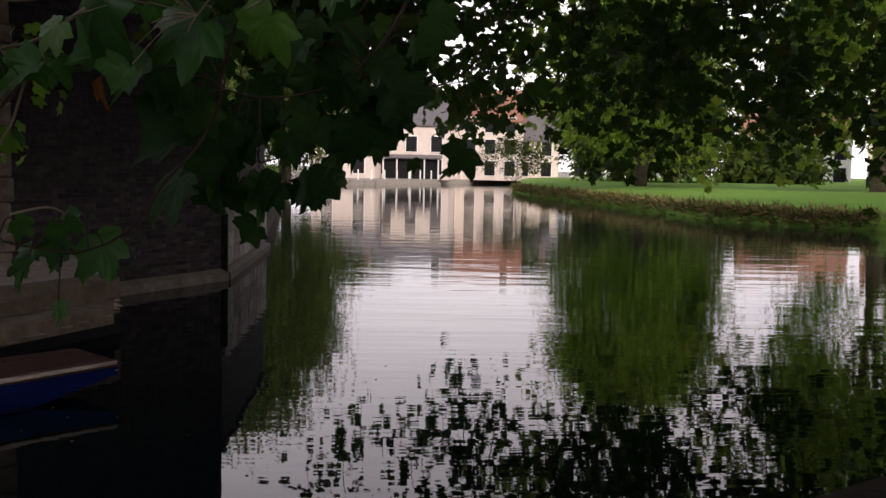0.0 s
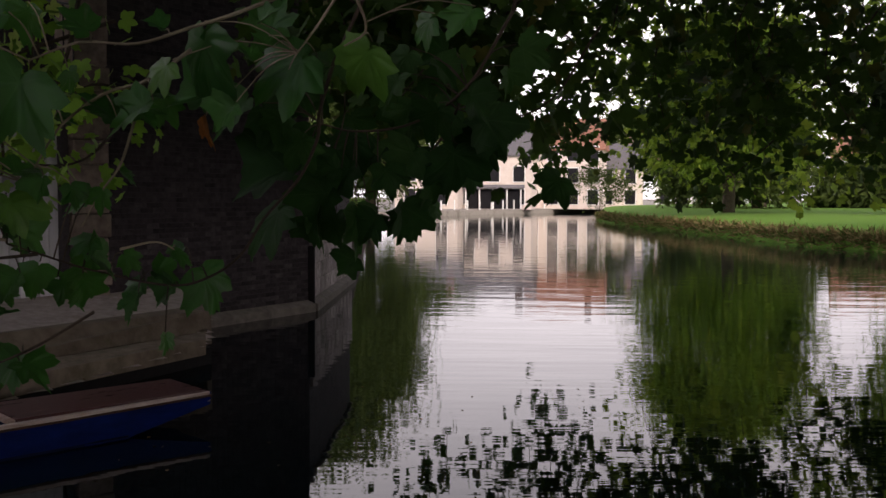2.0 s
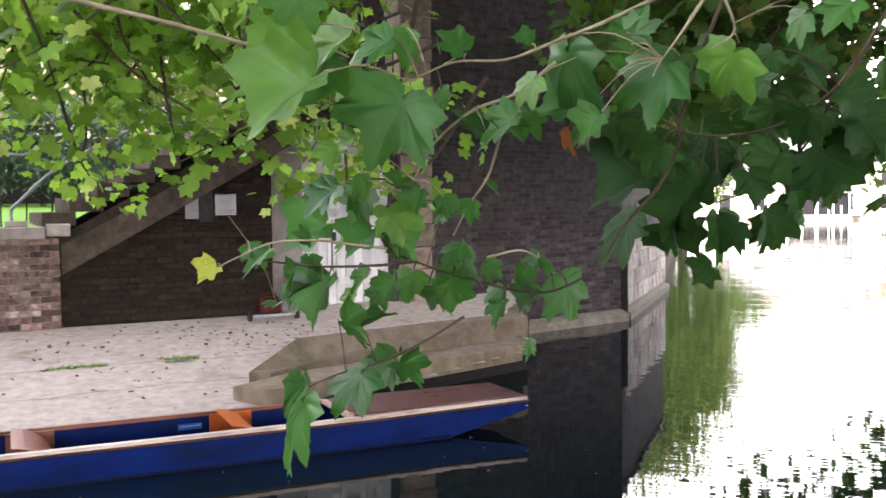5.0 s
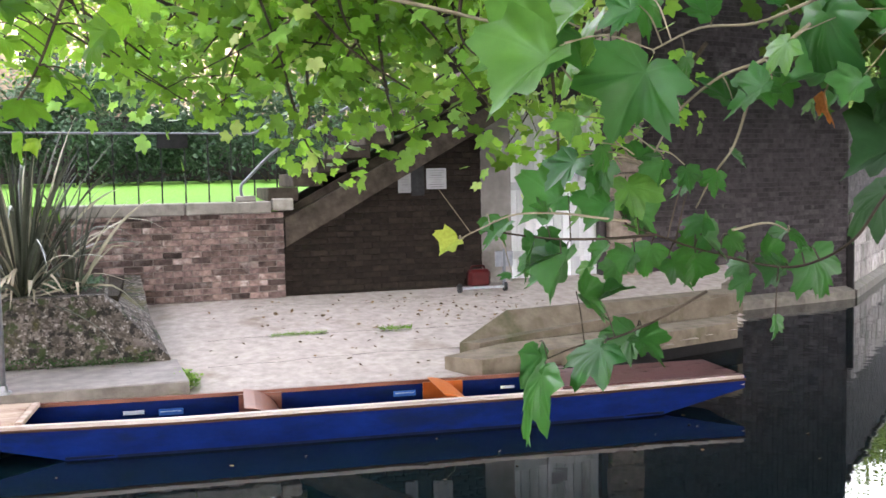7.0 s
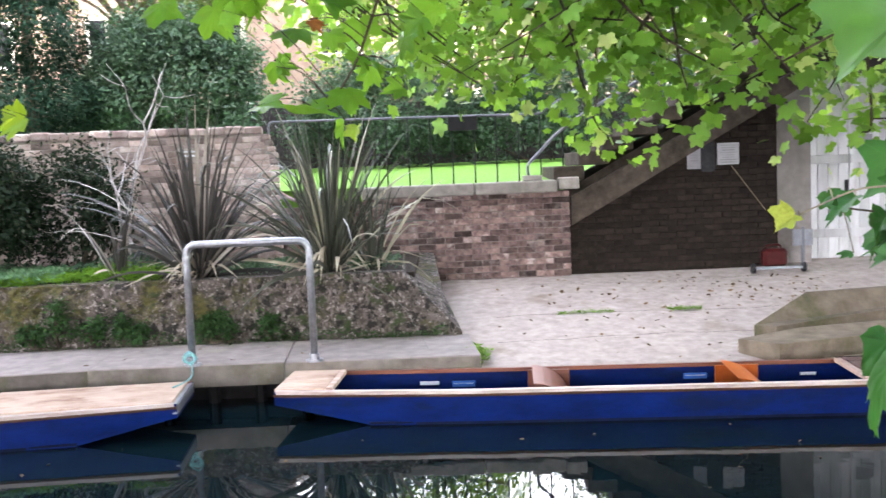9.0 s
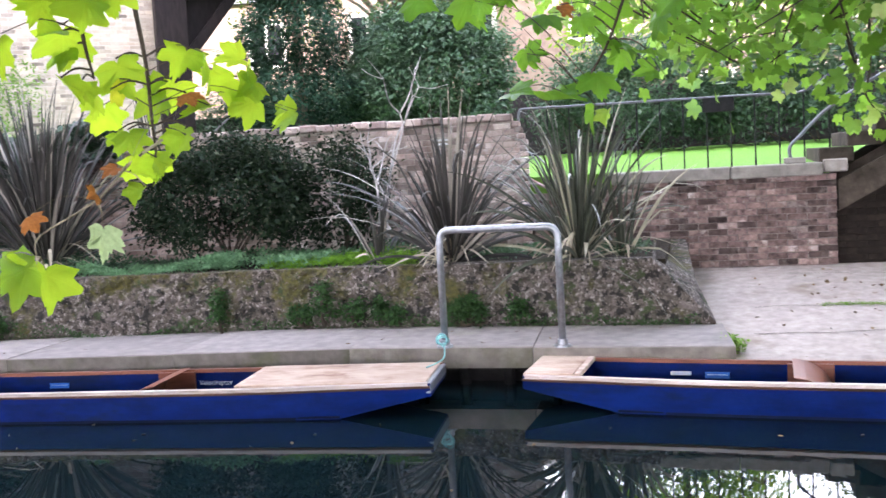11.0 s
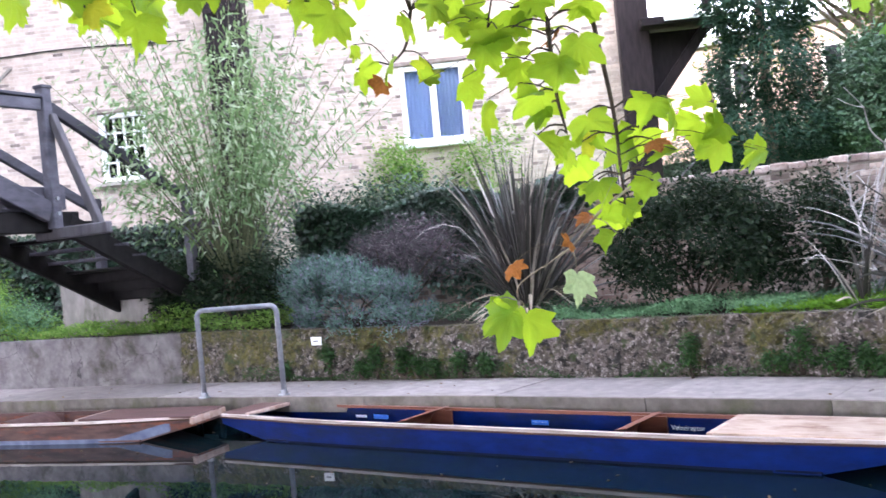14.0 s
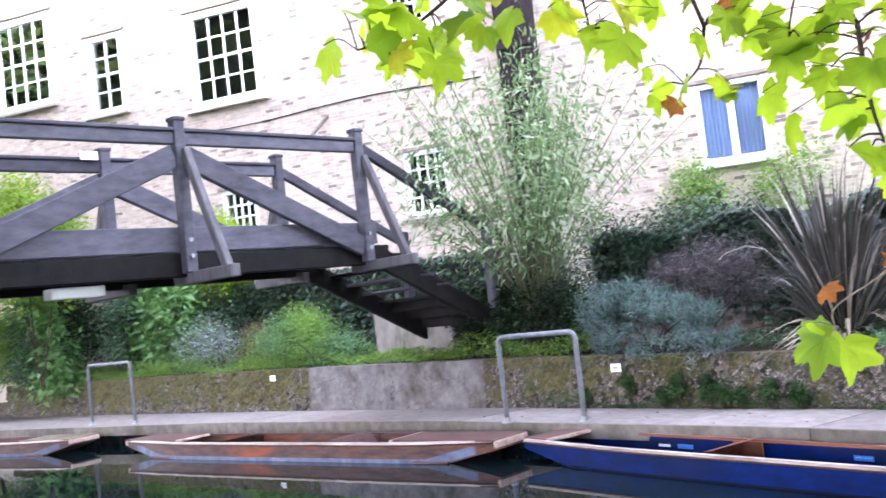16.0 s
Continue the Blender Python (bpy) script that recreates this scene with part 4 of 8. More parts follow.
def rubble_wall(name, line, z0, top, thick, material, label, seed, rough=0.046):
    """A low wall with an uneven face: a fine grid pushed in and out."""
    pts = along(line, 0.055)
    verts, faces, rows = [], [], 15
    for i, p in enumerate(pts):
        q, r = pts[min(i + 1, len(pts) - 1)], pts[max(i - 1, 0)]
        d = unit((q[0] - r[0], q[1] - r[1], 0))
        out_ = v3(d[1], -d[0], 0)
        t = top(p[0])
        for j in range(rows):
            f = j / (rows - 1)
            w = noise.noise(Vector((p[0] * 3.1, p[1] * 3.1, f * 3 + seed))) + 0.6 * noise.noise(Vector((p[0] * 9, p[1] * 9, f * 8 + seed))) + 0.7 * noise.noise(Vector((p[0] * 17, p[1] * 17, f * 13 + seed)))
            verts.append(v3(p[0], p[1], z0 + (t - z0) * f + (0.012 * w if f == 1 else 0)) + out_ * (rough * w - 0.03 * f))
        verts.append(v3(p[0], p[1], t + 0.01 * noise.noise(Vector((p[0] * 5, p[1] * 5, 3)))) - out_ * thick)
        verts.append(v3(p[0], p[1], z0) - out_ * thick)
    k = rows + 2
    for i in range(len(pts) - 1):
        for j in range(k - 1):
            faces.append((i * k + j, (i + 1) * k + j, (i + 1) * k + j + 1, i * k + j + 1))
    for e in (0, len(pts) - 1):
        faces.append(tuple(e * k + j for j in range(k)))
    return tagged(part(name, Geo().add(verts, faces), material), label, "wall", kind="structure")


rubble_wall("wall_bed", [(-12.7, 8.02), (-12.6, 8.05)] + BED[5:-1] + [(-0.42, 9.525)], 0.36, bed_top, 0.24, "moss_wall", "low mossy rubble retaining wall with ferns", 1.0)
rubble_wall("wall_bed_middle", [(-16.8, 6.78), (-12.7, 8.02)], 0.36, bed_top, 0.24, "render_wall", "low grey rendered retaining wall", 2.0, 0.012)
rubble_wall("wall_bed_far", BED[:3] + [(-17.9, 6.45), (-16.8, 6.78)], 0.36, bed_top, 0.24, "moss_wall", "low mossy stone retaining wall", 3.0)
# its sloping end beside the slipway
g = Geo().prism([(-0.42, 9.53), (0.16, 9.5), (-0.02, 10.1), (-0.12, 12.02), (-0.5, 12.0)], 0.3, [1.02, 0.40, 0.75, 1.0, 1.02])
tagged(part("wall_bed_end", g, "moss_wall"), "sloping mossy end of the retaining wall", "wall", kind="structure")

# ---- slipway ----


def ramp_z(x, y):
    return 0.17 + 0.125 * (y - 8.3) + 0.012 * math.sin(x * 1.7) * math.sin(y * 1.3)


xs, ys = np.linspace(-0.2, 8.5, 72), np.linspace(8.1, 12.66, 42)
verts = [(x, y, ramp_z(x, y) + 0.006 * noise.noise(Vector((x * 4, y * 4, 0)))) for y in ys for x in xs]
faces = [(j * 72 + i, j * 72 + i + 1, (j + 1) * 72 + i + 1, (j + 1) * 72 + i) for j in range(41) for i in range(71)
         if not (xs[i] > 3.0 + (ys[j] - 8.3) * 3.2 or xs[i] < 0.18 - max(0, ys[j] - 9.5) * 0.2 - 0.12 or xs[i] > 6.7 + (ys[j] - 9.9) * 0.62
                 or ys[j] < 8.49 - 0.0753 * (xs[i] + 1.39))]
g = Geo().add(verts, faces)
tagged(part("slipway", g, "ramp"), "worn concrete slipway with fallen leaves", "slipway", kind="structure")
tagged(part("slipway_side", Geo().prism([(6.72, 9.92), (8.45, 12.55), (8.25, 12.65), (6.55, 10.02)], -1.0, [0.40, 0.70, 0.70, 0.40]), "kerb_stone"), "damp stone edge of the slipway over the water", "edging", kind="structure")
for y0, x0, x1 in ((9.4, 0.5, 3.1), (10.25, 0.55, 3.6), (11.55, 1.0, 4.2)):
    g = Geo()
    xs_ = np.linspace(x0, x1, 26)
    row_ = [(x, y0 + 0.03 * math.sin(x * 2.3 + y0) + 0.015 * math.sin(x * 9.1)) for x in xs_]
    vs_ = [q for x, y in row_ for q in ((x, y - 0.006 - 0.004 * math.sin(x * 13), ramp_z(x, y) + 0.007), (x, y + 0.007, ramp_z(x, y) + 0.007))]
    g.add(vs_, [(2 * i, 2 * i + 2, 2 * i + 3, 2 * i + 1) for i in range(25)])
    tagged(part("slipway_joint", g, "soil"), "soil-filled joint across the concrete slipway", "joint", kind="structure")
kerb = thing("slipway_kerb", "pale stone kerb beside the slipway", "kerb", kind="structure")
g = Geo().prism([(2.93, 8.36), (6.34, 9.37), (6.70, 9.92), (3.34, 8.98), (2.68, 8.74)], 0.20, [0.37, 0.38, 0.38, 0.40, 0.36])
part("lower_slab", g, "kerb_stone", kerb)
g = Geo().prism([(3.12, 8.98), (6.85, 10.02), (6.95, 10.4), (3.6, 9.5), (2.98, 9.2)], 0.2, [0.42, 0.62, 0.64, 0.66, 0.40])
part("upper_slab", g, "kerb_stone", kerb, "worn rounded upper kerb")
# same near-black colour for the shaded gap below the kerb
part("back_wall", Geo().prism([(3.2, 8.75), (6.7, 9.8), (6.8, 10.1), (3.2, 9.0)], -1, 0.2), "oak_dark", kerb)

# ---- boathouse: soot-dark brick front on the water, white door under the landing ----
BH = [v3(6.72, 12.30, 0), v3(10.9, 13.1, 0), v3(15.5, 17.2, 0)]
BU1, BL1 = math.degrees(math.atan2(BH[1][0] - BH[0][0], BH[1][1] - BH[0][1])), np.linalg.norm(BH[1] - BH[0])
BU2, BL2 = math.degrees(math.atan2(BH[2][0] - BH[1][0], BH[2][1] - BH[1][1])), np.linalg.norm(BH[2] - BH[1])
tall = wall_with_holes("wall_boathouse", BH[0], BU1, BL1, -1.0, 8.5, 0.4, (), "dark_mortar", "tall soot-dark brick boathouse wall rising from the river")
lay(BH[0], BU1, BL1, 0.20, 8.4, "brick_dark", "brick_dark_stuff", tall, single=(0.6, 4.2), seed=3, proud=0.006, joint=0.010)
river_wall = wall_with_holes("wall_river", BH[1], BU2, BL2, -1.0, 3.0, 0.4, (), "dark_mortar", "weathered brick and stone wall running down the river")
lay(BH[1], BU2, BL2, 1.45, 2.95, "brick_dark", "brick_dark_stuff", river_wall, seed=23, proud=0.006, joint=0.010)
for o_, hd, ln, out_ in ((BH[0], BU1, BL1, tall), (BH[1], BU2, BL2, river_wall)):
    u_, n_ = heading(hd), v3(heading(hd)[1], -heading(hd)[0], 0)
    g = Geo().prism([(o_)[:2], (o_ + n_ * 0.16)[:2], (o_ + u_ * ln + n_ * 0.16)[:2], (o_ + u_ * ln)[:2]], -1.0, [0.20, 0.13, 0.13, 0.20])
    part("plinth", g, "slab_edge", out_, "stained concrete footing at the water line")
u_, n_ = heading(BU2), v3(heading(BU2)[1], -heading(BU2)[0], 0)
br_ = np.random.default_rng(17)
for j in range(4):
    a = 0.12
    while a < BL2 - 0.25:
        w = min(br_.uniform(0.4, 1.0), BL2 - a)
        o_ = BH[1] + u_ * (a + w / 2) + n_ * (0.004 + 0.02 * br_.random())
        part("stone_block", Geo().cbox((o_[0], o_[1], 0.36 + j * 0.30), (w - 0.008, 0.10, 0.294), 0.014, (u_, n_, (0, 0, 1))), "river_stone", river_wall, "pale worn stone block")
        a += w
# dark strip added to show the vertical joint between the two walls
part("joint_post", Geo().cbox(BH[1] + n_ * 0.05 + v3(0, 0, 0.60), (0.07, 0.12, 1.1), 0.02, (u_, n_, (0, 0, 1))), "oak_dark", river_wall, "dark upright strip along the wall joint")
part("coping_stone", Geo().cbox(BH[1] + u_ * (BL2 / 2) - n_ * 0.18 + v3(0, 0, 3.04), (BL2, 0.5, 0.09), 0.015, (u_, n_, (0, 0, 1))), "coping", river_wall)
wall_with_holes("wall_boathouse_side", BH[1] - heading(BU1) * 0.4, BU1 - 90, 7.0, 1.0, 8.5, 0.4, (), "brick_dark_stuff", "side wall of the brick boathouse")
# stone quoin beside the door
quoin = thing("quoin_pier", "brown stone quoin pier beside the white door", "pier", kind="structure")
for k in range(24):
    part("quoin_stone", Geo().cbox((6.44 + 0.012 * math.sin(k * 2.2), 12.42, 0.62 + 0.33 * k), (0.56 if k % 2 else 0.50, 0.44, 0.322), 0.018), "quoin_stone", quoin)
DW0, DWL = v3(4.0, 12.29, 0), 2.16
dw = wall_with_holes("wall_door", DW0, 90, DWL, 0.3, 3.31, 0.35, ((0.72, 2.06, 0.60, 3.05),), "dark_mortar", "shaded brick wall with a white boathouse door")
u_, n_ = heading(90), v3(heading(90)[1], -heading(90)[0], 0)
g = Geo().cbox(DW0 + u_ * 0.37 + n_ * 0.02 + v3(0, 0, 1.95), (0.68, 0.10, 2.7), 0.01, (u_, n_, (0, 0, 1)))
part("pier", g, "grey_plaster", dw, "smooth grey plastered pier")
door = thing("boathouse_door", "worn white boarded boathouse double door, closed", "door", kind="structure")
for leaf_, s0, wide, cols in (("door_leaf", 0.72, 0.54, 4), ("door_leaf", 1.266, 0.794, 6)):
    lf = part(leaf_, Geo().cbox(DW0 + u_ * (s0 + wide / 2) - n_ * 0.14 + v3(0, 0, 1.85), (wide, 0.03, 2.36), 0.004, (u_, n_, (0, 0, 1))), "white_door", door)
    for k in range(cols):
        part("board", Geo().cbox(DW0 + u_ * (s0 + wide * (k + 0.5) / cols) - n_ * 0.112 + v3(0, 0, 1.85), (wide / cols - 0.006, 0.022, 2.36), 0.006, (u_, n_, (0, 0, 1))), "white_door", lf)
    for z in (1.0, 1.95, 2.85):
        part("ledge", Geo().cbox(DW0 + u_ * (s0 + wide / 2) - n_ * 0.092 + v3(0, 0, z), (wide - 0.02, 0.02, 0.11), 0.005, (u_, n_, (0, 0, 1))), "white_door", lf)
part("head_frame", Geo().cbox(DW0 + u_ * 1.39 - n_ * 0.06 + v3(0, 0, 3.10), (1.44, 0.10, 0.10), 0.006, (u_, n_, (0, 0, 1))), "white_door", door)
part("hasp", Geo().cbox(DW0 + u_ * 1.22 - n_ * 0.07 + v3(0, 0, 1.6), (0.05, 0.02, 0.16), 0.004, (u_, n_, (0, 0, 1))), "iron", door)
part("notice_paper", Geo().cbox(DW0 + u_ * 1.44 - n_ * 0.078 + v3(0, 0, 2.16), (0.24, 0.006, 0.18), 0.002, (u_, n_, (0, 0, 1))), "paper", door, "small paper notice")

# ---- fence wall, stair ----
FW = 12.0
fw = wall_with_holes("wall_fence", (-0.98, FW, 0), 90, 2.58, 0.3, 1.70, 0.3, (), "mortar", "red-brown brick wall with a stone coping")
lay((-0.98, FW, 0), 90, 2.58, 0.42, 1.70, "brick_red", "brick_red", fw, single=(0, 2.6), seed=5)
for a, b in ((-0.98, 0.42), (0.425, 1.45), (1.455, 1.72)):
    part("coping_stone", Geo().cbox(((a + b) / 2, FW + 0.10, 1.765 + (0.03 if a > 1.4 else 0)), (b - a - 0.006, 0.44, 0.15), 0.015), "coping", fw)
stair = thing("stone_stair", "stone stair rising against the brick wall", "stair", kind="structure")
STEP = [(1.42 + 0.31 * k, 1.83 + 0.172 * k) for k in range(10)]
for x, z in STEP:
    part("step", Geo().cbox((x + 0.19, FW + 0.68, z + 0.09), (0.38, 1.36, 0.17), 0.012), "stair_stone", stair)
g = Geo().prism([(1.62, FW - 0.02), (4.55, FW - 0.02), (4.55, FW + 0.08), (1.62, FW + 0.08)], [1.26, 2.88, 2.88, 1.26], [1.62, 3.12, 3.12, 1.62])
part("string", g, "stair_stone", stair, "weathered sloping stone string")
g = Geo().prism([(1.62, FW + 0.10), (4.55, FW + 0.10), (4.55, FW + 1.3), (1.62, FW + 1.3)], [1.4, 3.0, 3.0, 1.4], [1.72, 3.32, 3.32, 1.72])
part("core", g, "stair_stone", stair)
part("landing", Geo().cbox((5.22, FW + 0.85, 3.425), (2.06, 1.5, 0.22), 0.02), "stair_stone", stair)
# both brick and mortar here hold the stair's shade in their colour
uw = tagged(part("wall_under_stair", Geo().prism([(1.60, FW + 0.06), (4.22, FW + 0.06), (4.22, FW + 0.36), (1.60, FW + 0.36)], 0.3, [1.40, 2.80, 2.80, 1.40]), "shade_mortar"), "dark brick wall in the shade under the stair", "wall", kind="structure")
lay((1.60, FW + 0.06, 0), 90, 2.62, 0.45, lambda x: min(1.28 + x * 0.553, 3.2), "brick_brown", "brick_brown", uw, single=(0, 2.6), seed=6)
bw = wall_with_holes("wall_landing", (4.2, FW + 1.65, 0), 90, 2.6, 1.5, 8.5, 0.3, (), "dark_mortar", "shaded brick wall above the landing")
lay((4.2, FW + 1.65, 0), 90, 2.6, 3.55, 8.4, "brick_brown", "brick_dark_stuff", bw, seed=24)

lk = wall_with_holes("wall_link", (-2.3, FW + 0.10, 0), 90, 1.32, 0.3, 1.62, 0.3, (), "mortar", "low shaded brick wall under the fence")
lay((-2.3, FW + 0.10, 0), 90, 1.32, 0.42, 1.60, "brick_red", "brick_red", lk, single=(0, 1.32), seed=15)

# ---- old garden wall ----
OW, OWH = (-12.6, 10.5), 81.8
ow_len = 10.6
ow = wall_with_holes("wall_garden", (OW[0], OW[1], 0), OWH, ow_len, 0.9, 2.56, 0.34, (), "old_mortar", "old weathered brick garden wall with a mossy coping")
lay((OW[0], OW[1], 0), OWH, ow_len, 1.02, 2.56, "brick_old", "brick_old_stuff", ow, single=(7.5, 10.6), seed=7)
u_ = heading(OWH)
nn = v3(u_[1], -u_[0], 0)
for k in range(21):
    c = v3(OW[0], OW[1], 0) + u_ * (ow_len + 0.055 - 0.03 * max(0, k - 17)) - nn * 0.16 + v3(0, 0, 1.0 + 0.076 * k)
    part("end_brick", Geo().cbox(c, (0.11, 0.36, 0.067), 0.012, (u_, nn, (0, 0, 1))), "brick_old", ow)
for k in range(46):
    c = v3(OW[0], OW[1], 0) + u_ * (0.115 + k * 0.229) + v3(-u_[1] * 0, 0, 0)
    nn = v3(u_[1], -u_[0], 0)
    z = 2.61 + 0.008 * math.sin(k * 1.9)
    part("coping_brick", Geo().cbox(c - nn * 0.16 + v3(0, 0, z), (0.214, 0.40, 0.095), 0.014, (u_, nn, (0, 0, 1))), "brick_old" if k > 24 else "moss", ow, "" if k > 24 else "moss-covered coping")

# ---- the old granary: tall pale brick house ----
FA = v3(-13.383, 14.863, 0)
FL = 27.0
FU, FN = heading(52), v3(heading(52)[1], -heading(52)[0], 0)
FO = FA - FU * FL


def on_front(s, z, off=0.0):
    """A place on the house front: s metres towards the river bend from the white casement, z up, off out of the wall."""
    return FA - FU * s + FN * off + v3(0, 0, z)


WINDOWS = (  # s from, s to, z from, z to, columns, rows, kind
    (-0.80, 0.56, 4.22, 5.86, 2, 1, "casement"), (10.50, 12.55, 7.55, 10.0, 4, 4, "sash"), (14.55, 15.72, 7.95, 10.05, 2, 4, "sash"),
    (16.85, 18.9, 8.55, 11.1, 4, 4, "sash"), (6.02, 7.06, 4.10, 5.56, 4, 4, "lattice"), (11.0, 11.98, 4.35, 5.42, 4, 3, "lattice"), (6.08, 7.10, 8.0, 9.9, 4, 4, "sash"))
holes = tuple((FL - b, FL - a, z0, z1) for a, b, z0, z1, *_ in WINDOWS)
house = wall_with_holes("wall_house", FO, 52, FL + 4.15, 0.8, 13.0, 0.4, holes, "pale_mortar", "tall pale gault-brick house front with burnt headers")
lay(FO, 52, FL + 4.15, 1.8, 12.9, "brick_pale", "brick_pale_stuff", house, holes=holes, single=(24.4, 31.2), seed=8, proud=0.004, odd=0.075, odd_material="brick_burnt")
wall_with_holes("wall_house_end", FO + FU * (FL + 4.15), -38, 8.0, 0.8, 13.0, 0.4, (), "brick_tan", "end wall of the brick house")
wall_with_holes("wall_house_far_end", FO - FN * 8, 142, 8.0, 0.8, 13.0, 0.4, (), "brick_tan", "far end wall of the brick house")
roof = Geo()
a0, a1 = FO - FU * 0.3 + FN * 0.4 + v3(0, 0, 13.0), FO + FU * (FL + 4.4) + FN * 0.4 + v3(0, 0, 13.0)
r0, r1 = a0 - FN * 4.4 + v3(0, 0, 3.4), a1 - FN * 4.4 + v3(0, 0, 3.4)
b0, b1 = a0 - FN * 8.8, a1 - FN * 8.8
roof.add([a0, a1, r1, r0, b0, b1, a0 + v3(0, 0, -0.2), a1 + v3(0, 0, -0.2), b0 + v3(0, 0, -0.2), b1 + v3(0, 0, -0.2)],
         [(0, 1, 2, 3), (3, 2, 5, 4), (0, 3, 4), (1, 5, 2), (6, 7, 1, 0), (4, 5, 9, 8), (6, 8, 9, 7)])
tagged(part("roof_house", roof, "slate"), "slate roof of the brick house", "roof", kind="structure")
# unseen backing wall added so the rooms look dark through the glass
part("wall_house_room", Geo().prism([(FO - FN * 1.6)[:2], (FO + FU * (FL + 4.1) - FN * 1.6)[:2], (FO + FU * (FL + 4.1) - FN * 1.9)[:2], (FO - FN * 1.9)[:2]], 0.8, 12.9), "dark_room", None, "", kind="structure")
tagged(bpy.data.objects["wall_house_room"], "near-black backing wall for the unlit rooms", "wall", kind="structure")
AXF = (FU, FN, (0, 0, 1))


def window(no, s0, s1, z0, z1, cols, rows, style):
    """A white timber window set in the house front."""
    w = thing("window_%d" % no, {"casement": "white casement window with blue-grey curtains", "sash": "white sash window with small panes",
                                 "lattice": "white window with small square panes"}[style], "window", kind="structure")
    f = 0.11 if style == "casement" else (0.19 if s1 - s0 > 1.4 else 0.15) if style == "sash" else 0.10
    sm, zm = (s0 + s1) / 2, (z0 + z1) / 2
    for s in (s0 + f / 2, s1 - f / 2):
        part("window_frame", Geo().cbox(on_front(s, zm, -0.06), (f, 0.12, z1 - z0), 0.008, AXF), "white_paint", w)
    for z in (z0 + f / 2, z1 - f / 2):
        part("window_frame", Geo().cbox(on_front(sm, z, -0.062), (s1 - s0 - 2 * f, 0.115, f), 0.008, AXF), "white_paint", w)
    part("window_sill", Geo().cbox(on_front(sm, z0 - 0.05, 0.03), (s1 - s0 + 0.24, 0.22, 0.09), 0.012, AXF), "white_paint" if style == "casement" else "stone", w)
    part("lintel", Geo().cbox(on_front(sm, z1 + 0.05, 0.008), (s1 - s0 + 0.22, 0.05, 0.085), 0.01, AXF), "brick_burnt", w)
    a, b, c, d = s0 + f, s1 - f, z0 + f, z1 - f
    bar = 0.14 if style == "casement" else 0.042
    for i in range(1, cols):
        s = a + (b - a) * i / cols
        part("glazing_bar", Geo().cbox(on_front(s, zm, -0.075), (bar, 0.05, d - c), 0.004, AXF), "white_paint", w)
    for j in range(1, rows):
        z = c + (d - c) * j / rows
        mid = style == "sash" and j * 2 == rows
        part("glazing_bar", Geo().cbox(on_front(sm, z, -0.079), (b - a, 0.06 if mid else 0.045, 0.065 if mid else bar), 0.004, AXF), "white_paint", w)
    for i in range(cols):
        for j in range(rows):
            p, q = a + (b - a) * (i + 0.5) / cols, c + (d - c) * (j + 0.5) / rows
            ob = part("pane", Geo().cbox(on_front(p, q, -0.085), ((b - a) / cols, 0.006, (d - c) / rows), 0.001, AXF), "glass", w)
            ob.visible_shadow = False
    if style == "casement":
        for s, e in ((a - 0.04, a + (b - a) * 0.5), (a + (b - a) * 0.5, b + 0.04)):
            g = Geo()
            nn = 36
            vs = []
            for i in range(nn):
                x = s + (e - s) * i / (nn - 1)
                o = -0.135 + 0.014 * math.sin(i * 1.35)
                vs += [on_front(x, c, o), on_front(x, d, o * 0.95)]
            g.add(vs, [(2 * i, 2 * i + 2, 2 * i + 3, 2 * i + 1) for i in range(nn - 1)])
            part("curtain", g, "curtain", w, "blue-grey gathered curtain", smooth=True)
    return w


for i, row in enumerate(WINDOWS):
    window(i + 1, *row)

# dark boarded shaft on the front, and the timber balcony at the corner
shaft = thing("hoist_shaft", "dark brown boarded timber shaft on the house front", "shaft", at=tuple(on_front(4.15, 1.1, 0.25)))
shaft_off = Matrix.Translation(-Vector(on_front(4.15, 1.1, 0.25)))
SHAFT = []
for k in range(6):
    SHAFT.append(part("board", Geo().cbox(on_front(3.77 + k * 0.108, 7.0, 0.42), (0.10, 0.04, 12.0), 0.008, AXF), "brown_timber", shaft))
for s in (3.70, 4.39):
    SHAFT.append(part("post", Geo().cbox(on_front(s, 7.0, 0.22), (0.12, 0.42, 12.0), 0.012, AXF), "brown_timber", shaft))
for z in (4.6, 7.35, 9.6):
    SHAFT.append(part("rail", Geo().cbox(on_front(4.045, z, 0.46), (0.78, 0.04, 0.10), 0.008, AXF), "brown_timber", shaft))
balcony = thing("timber_balcony", "dark timber balcony with a raking brace at the house corner", "balcony", at=tuple(on_front(-4.3, 1.1, 0.2)))
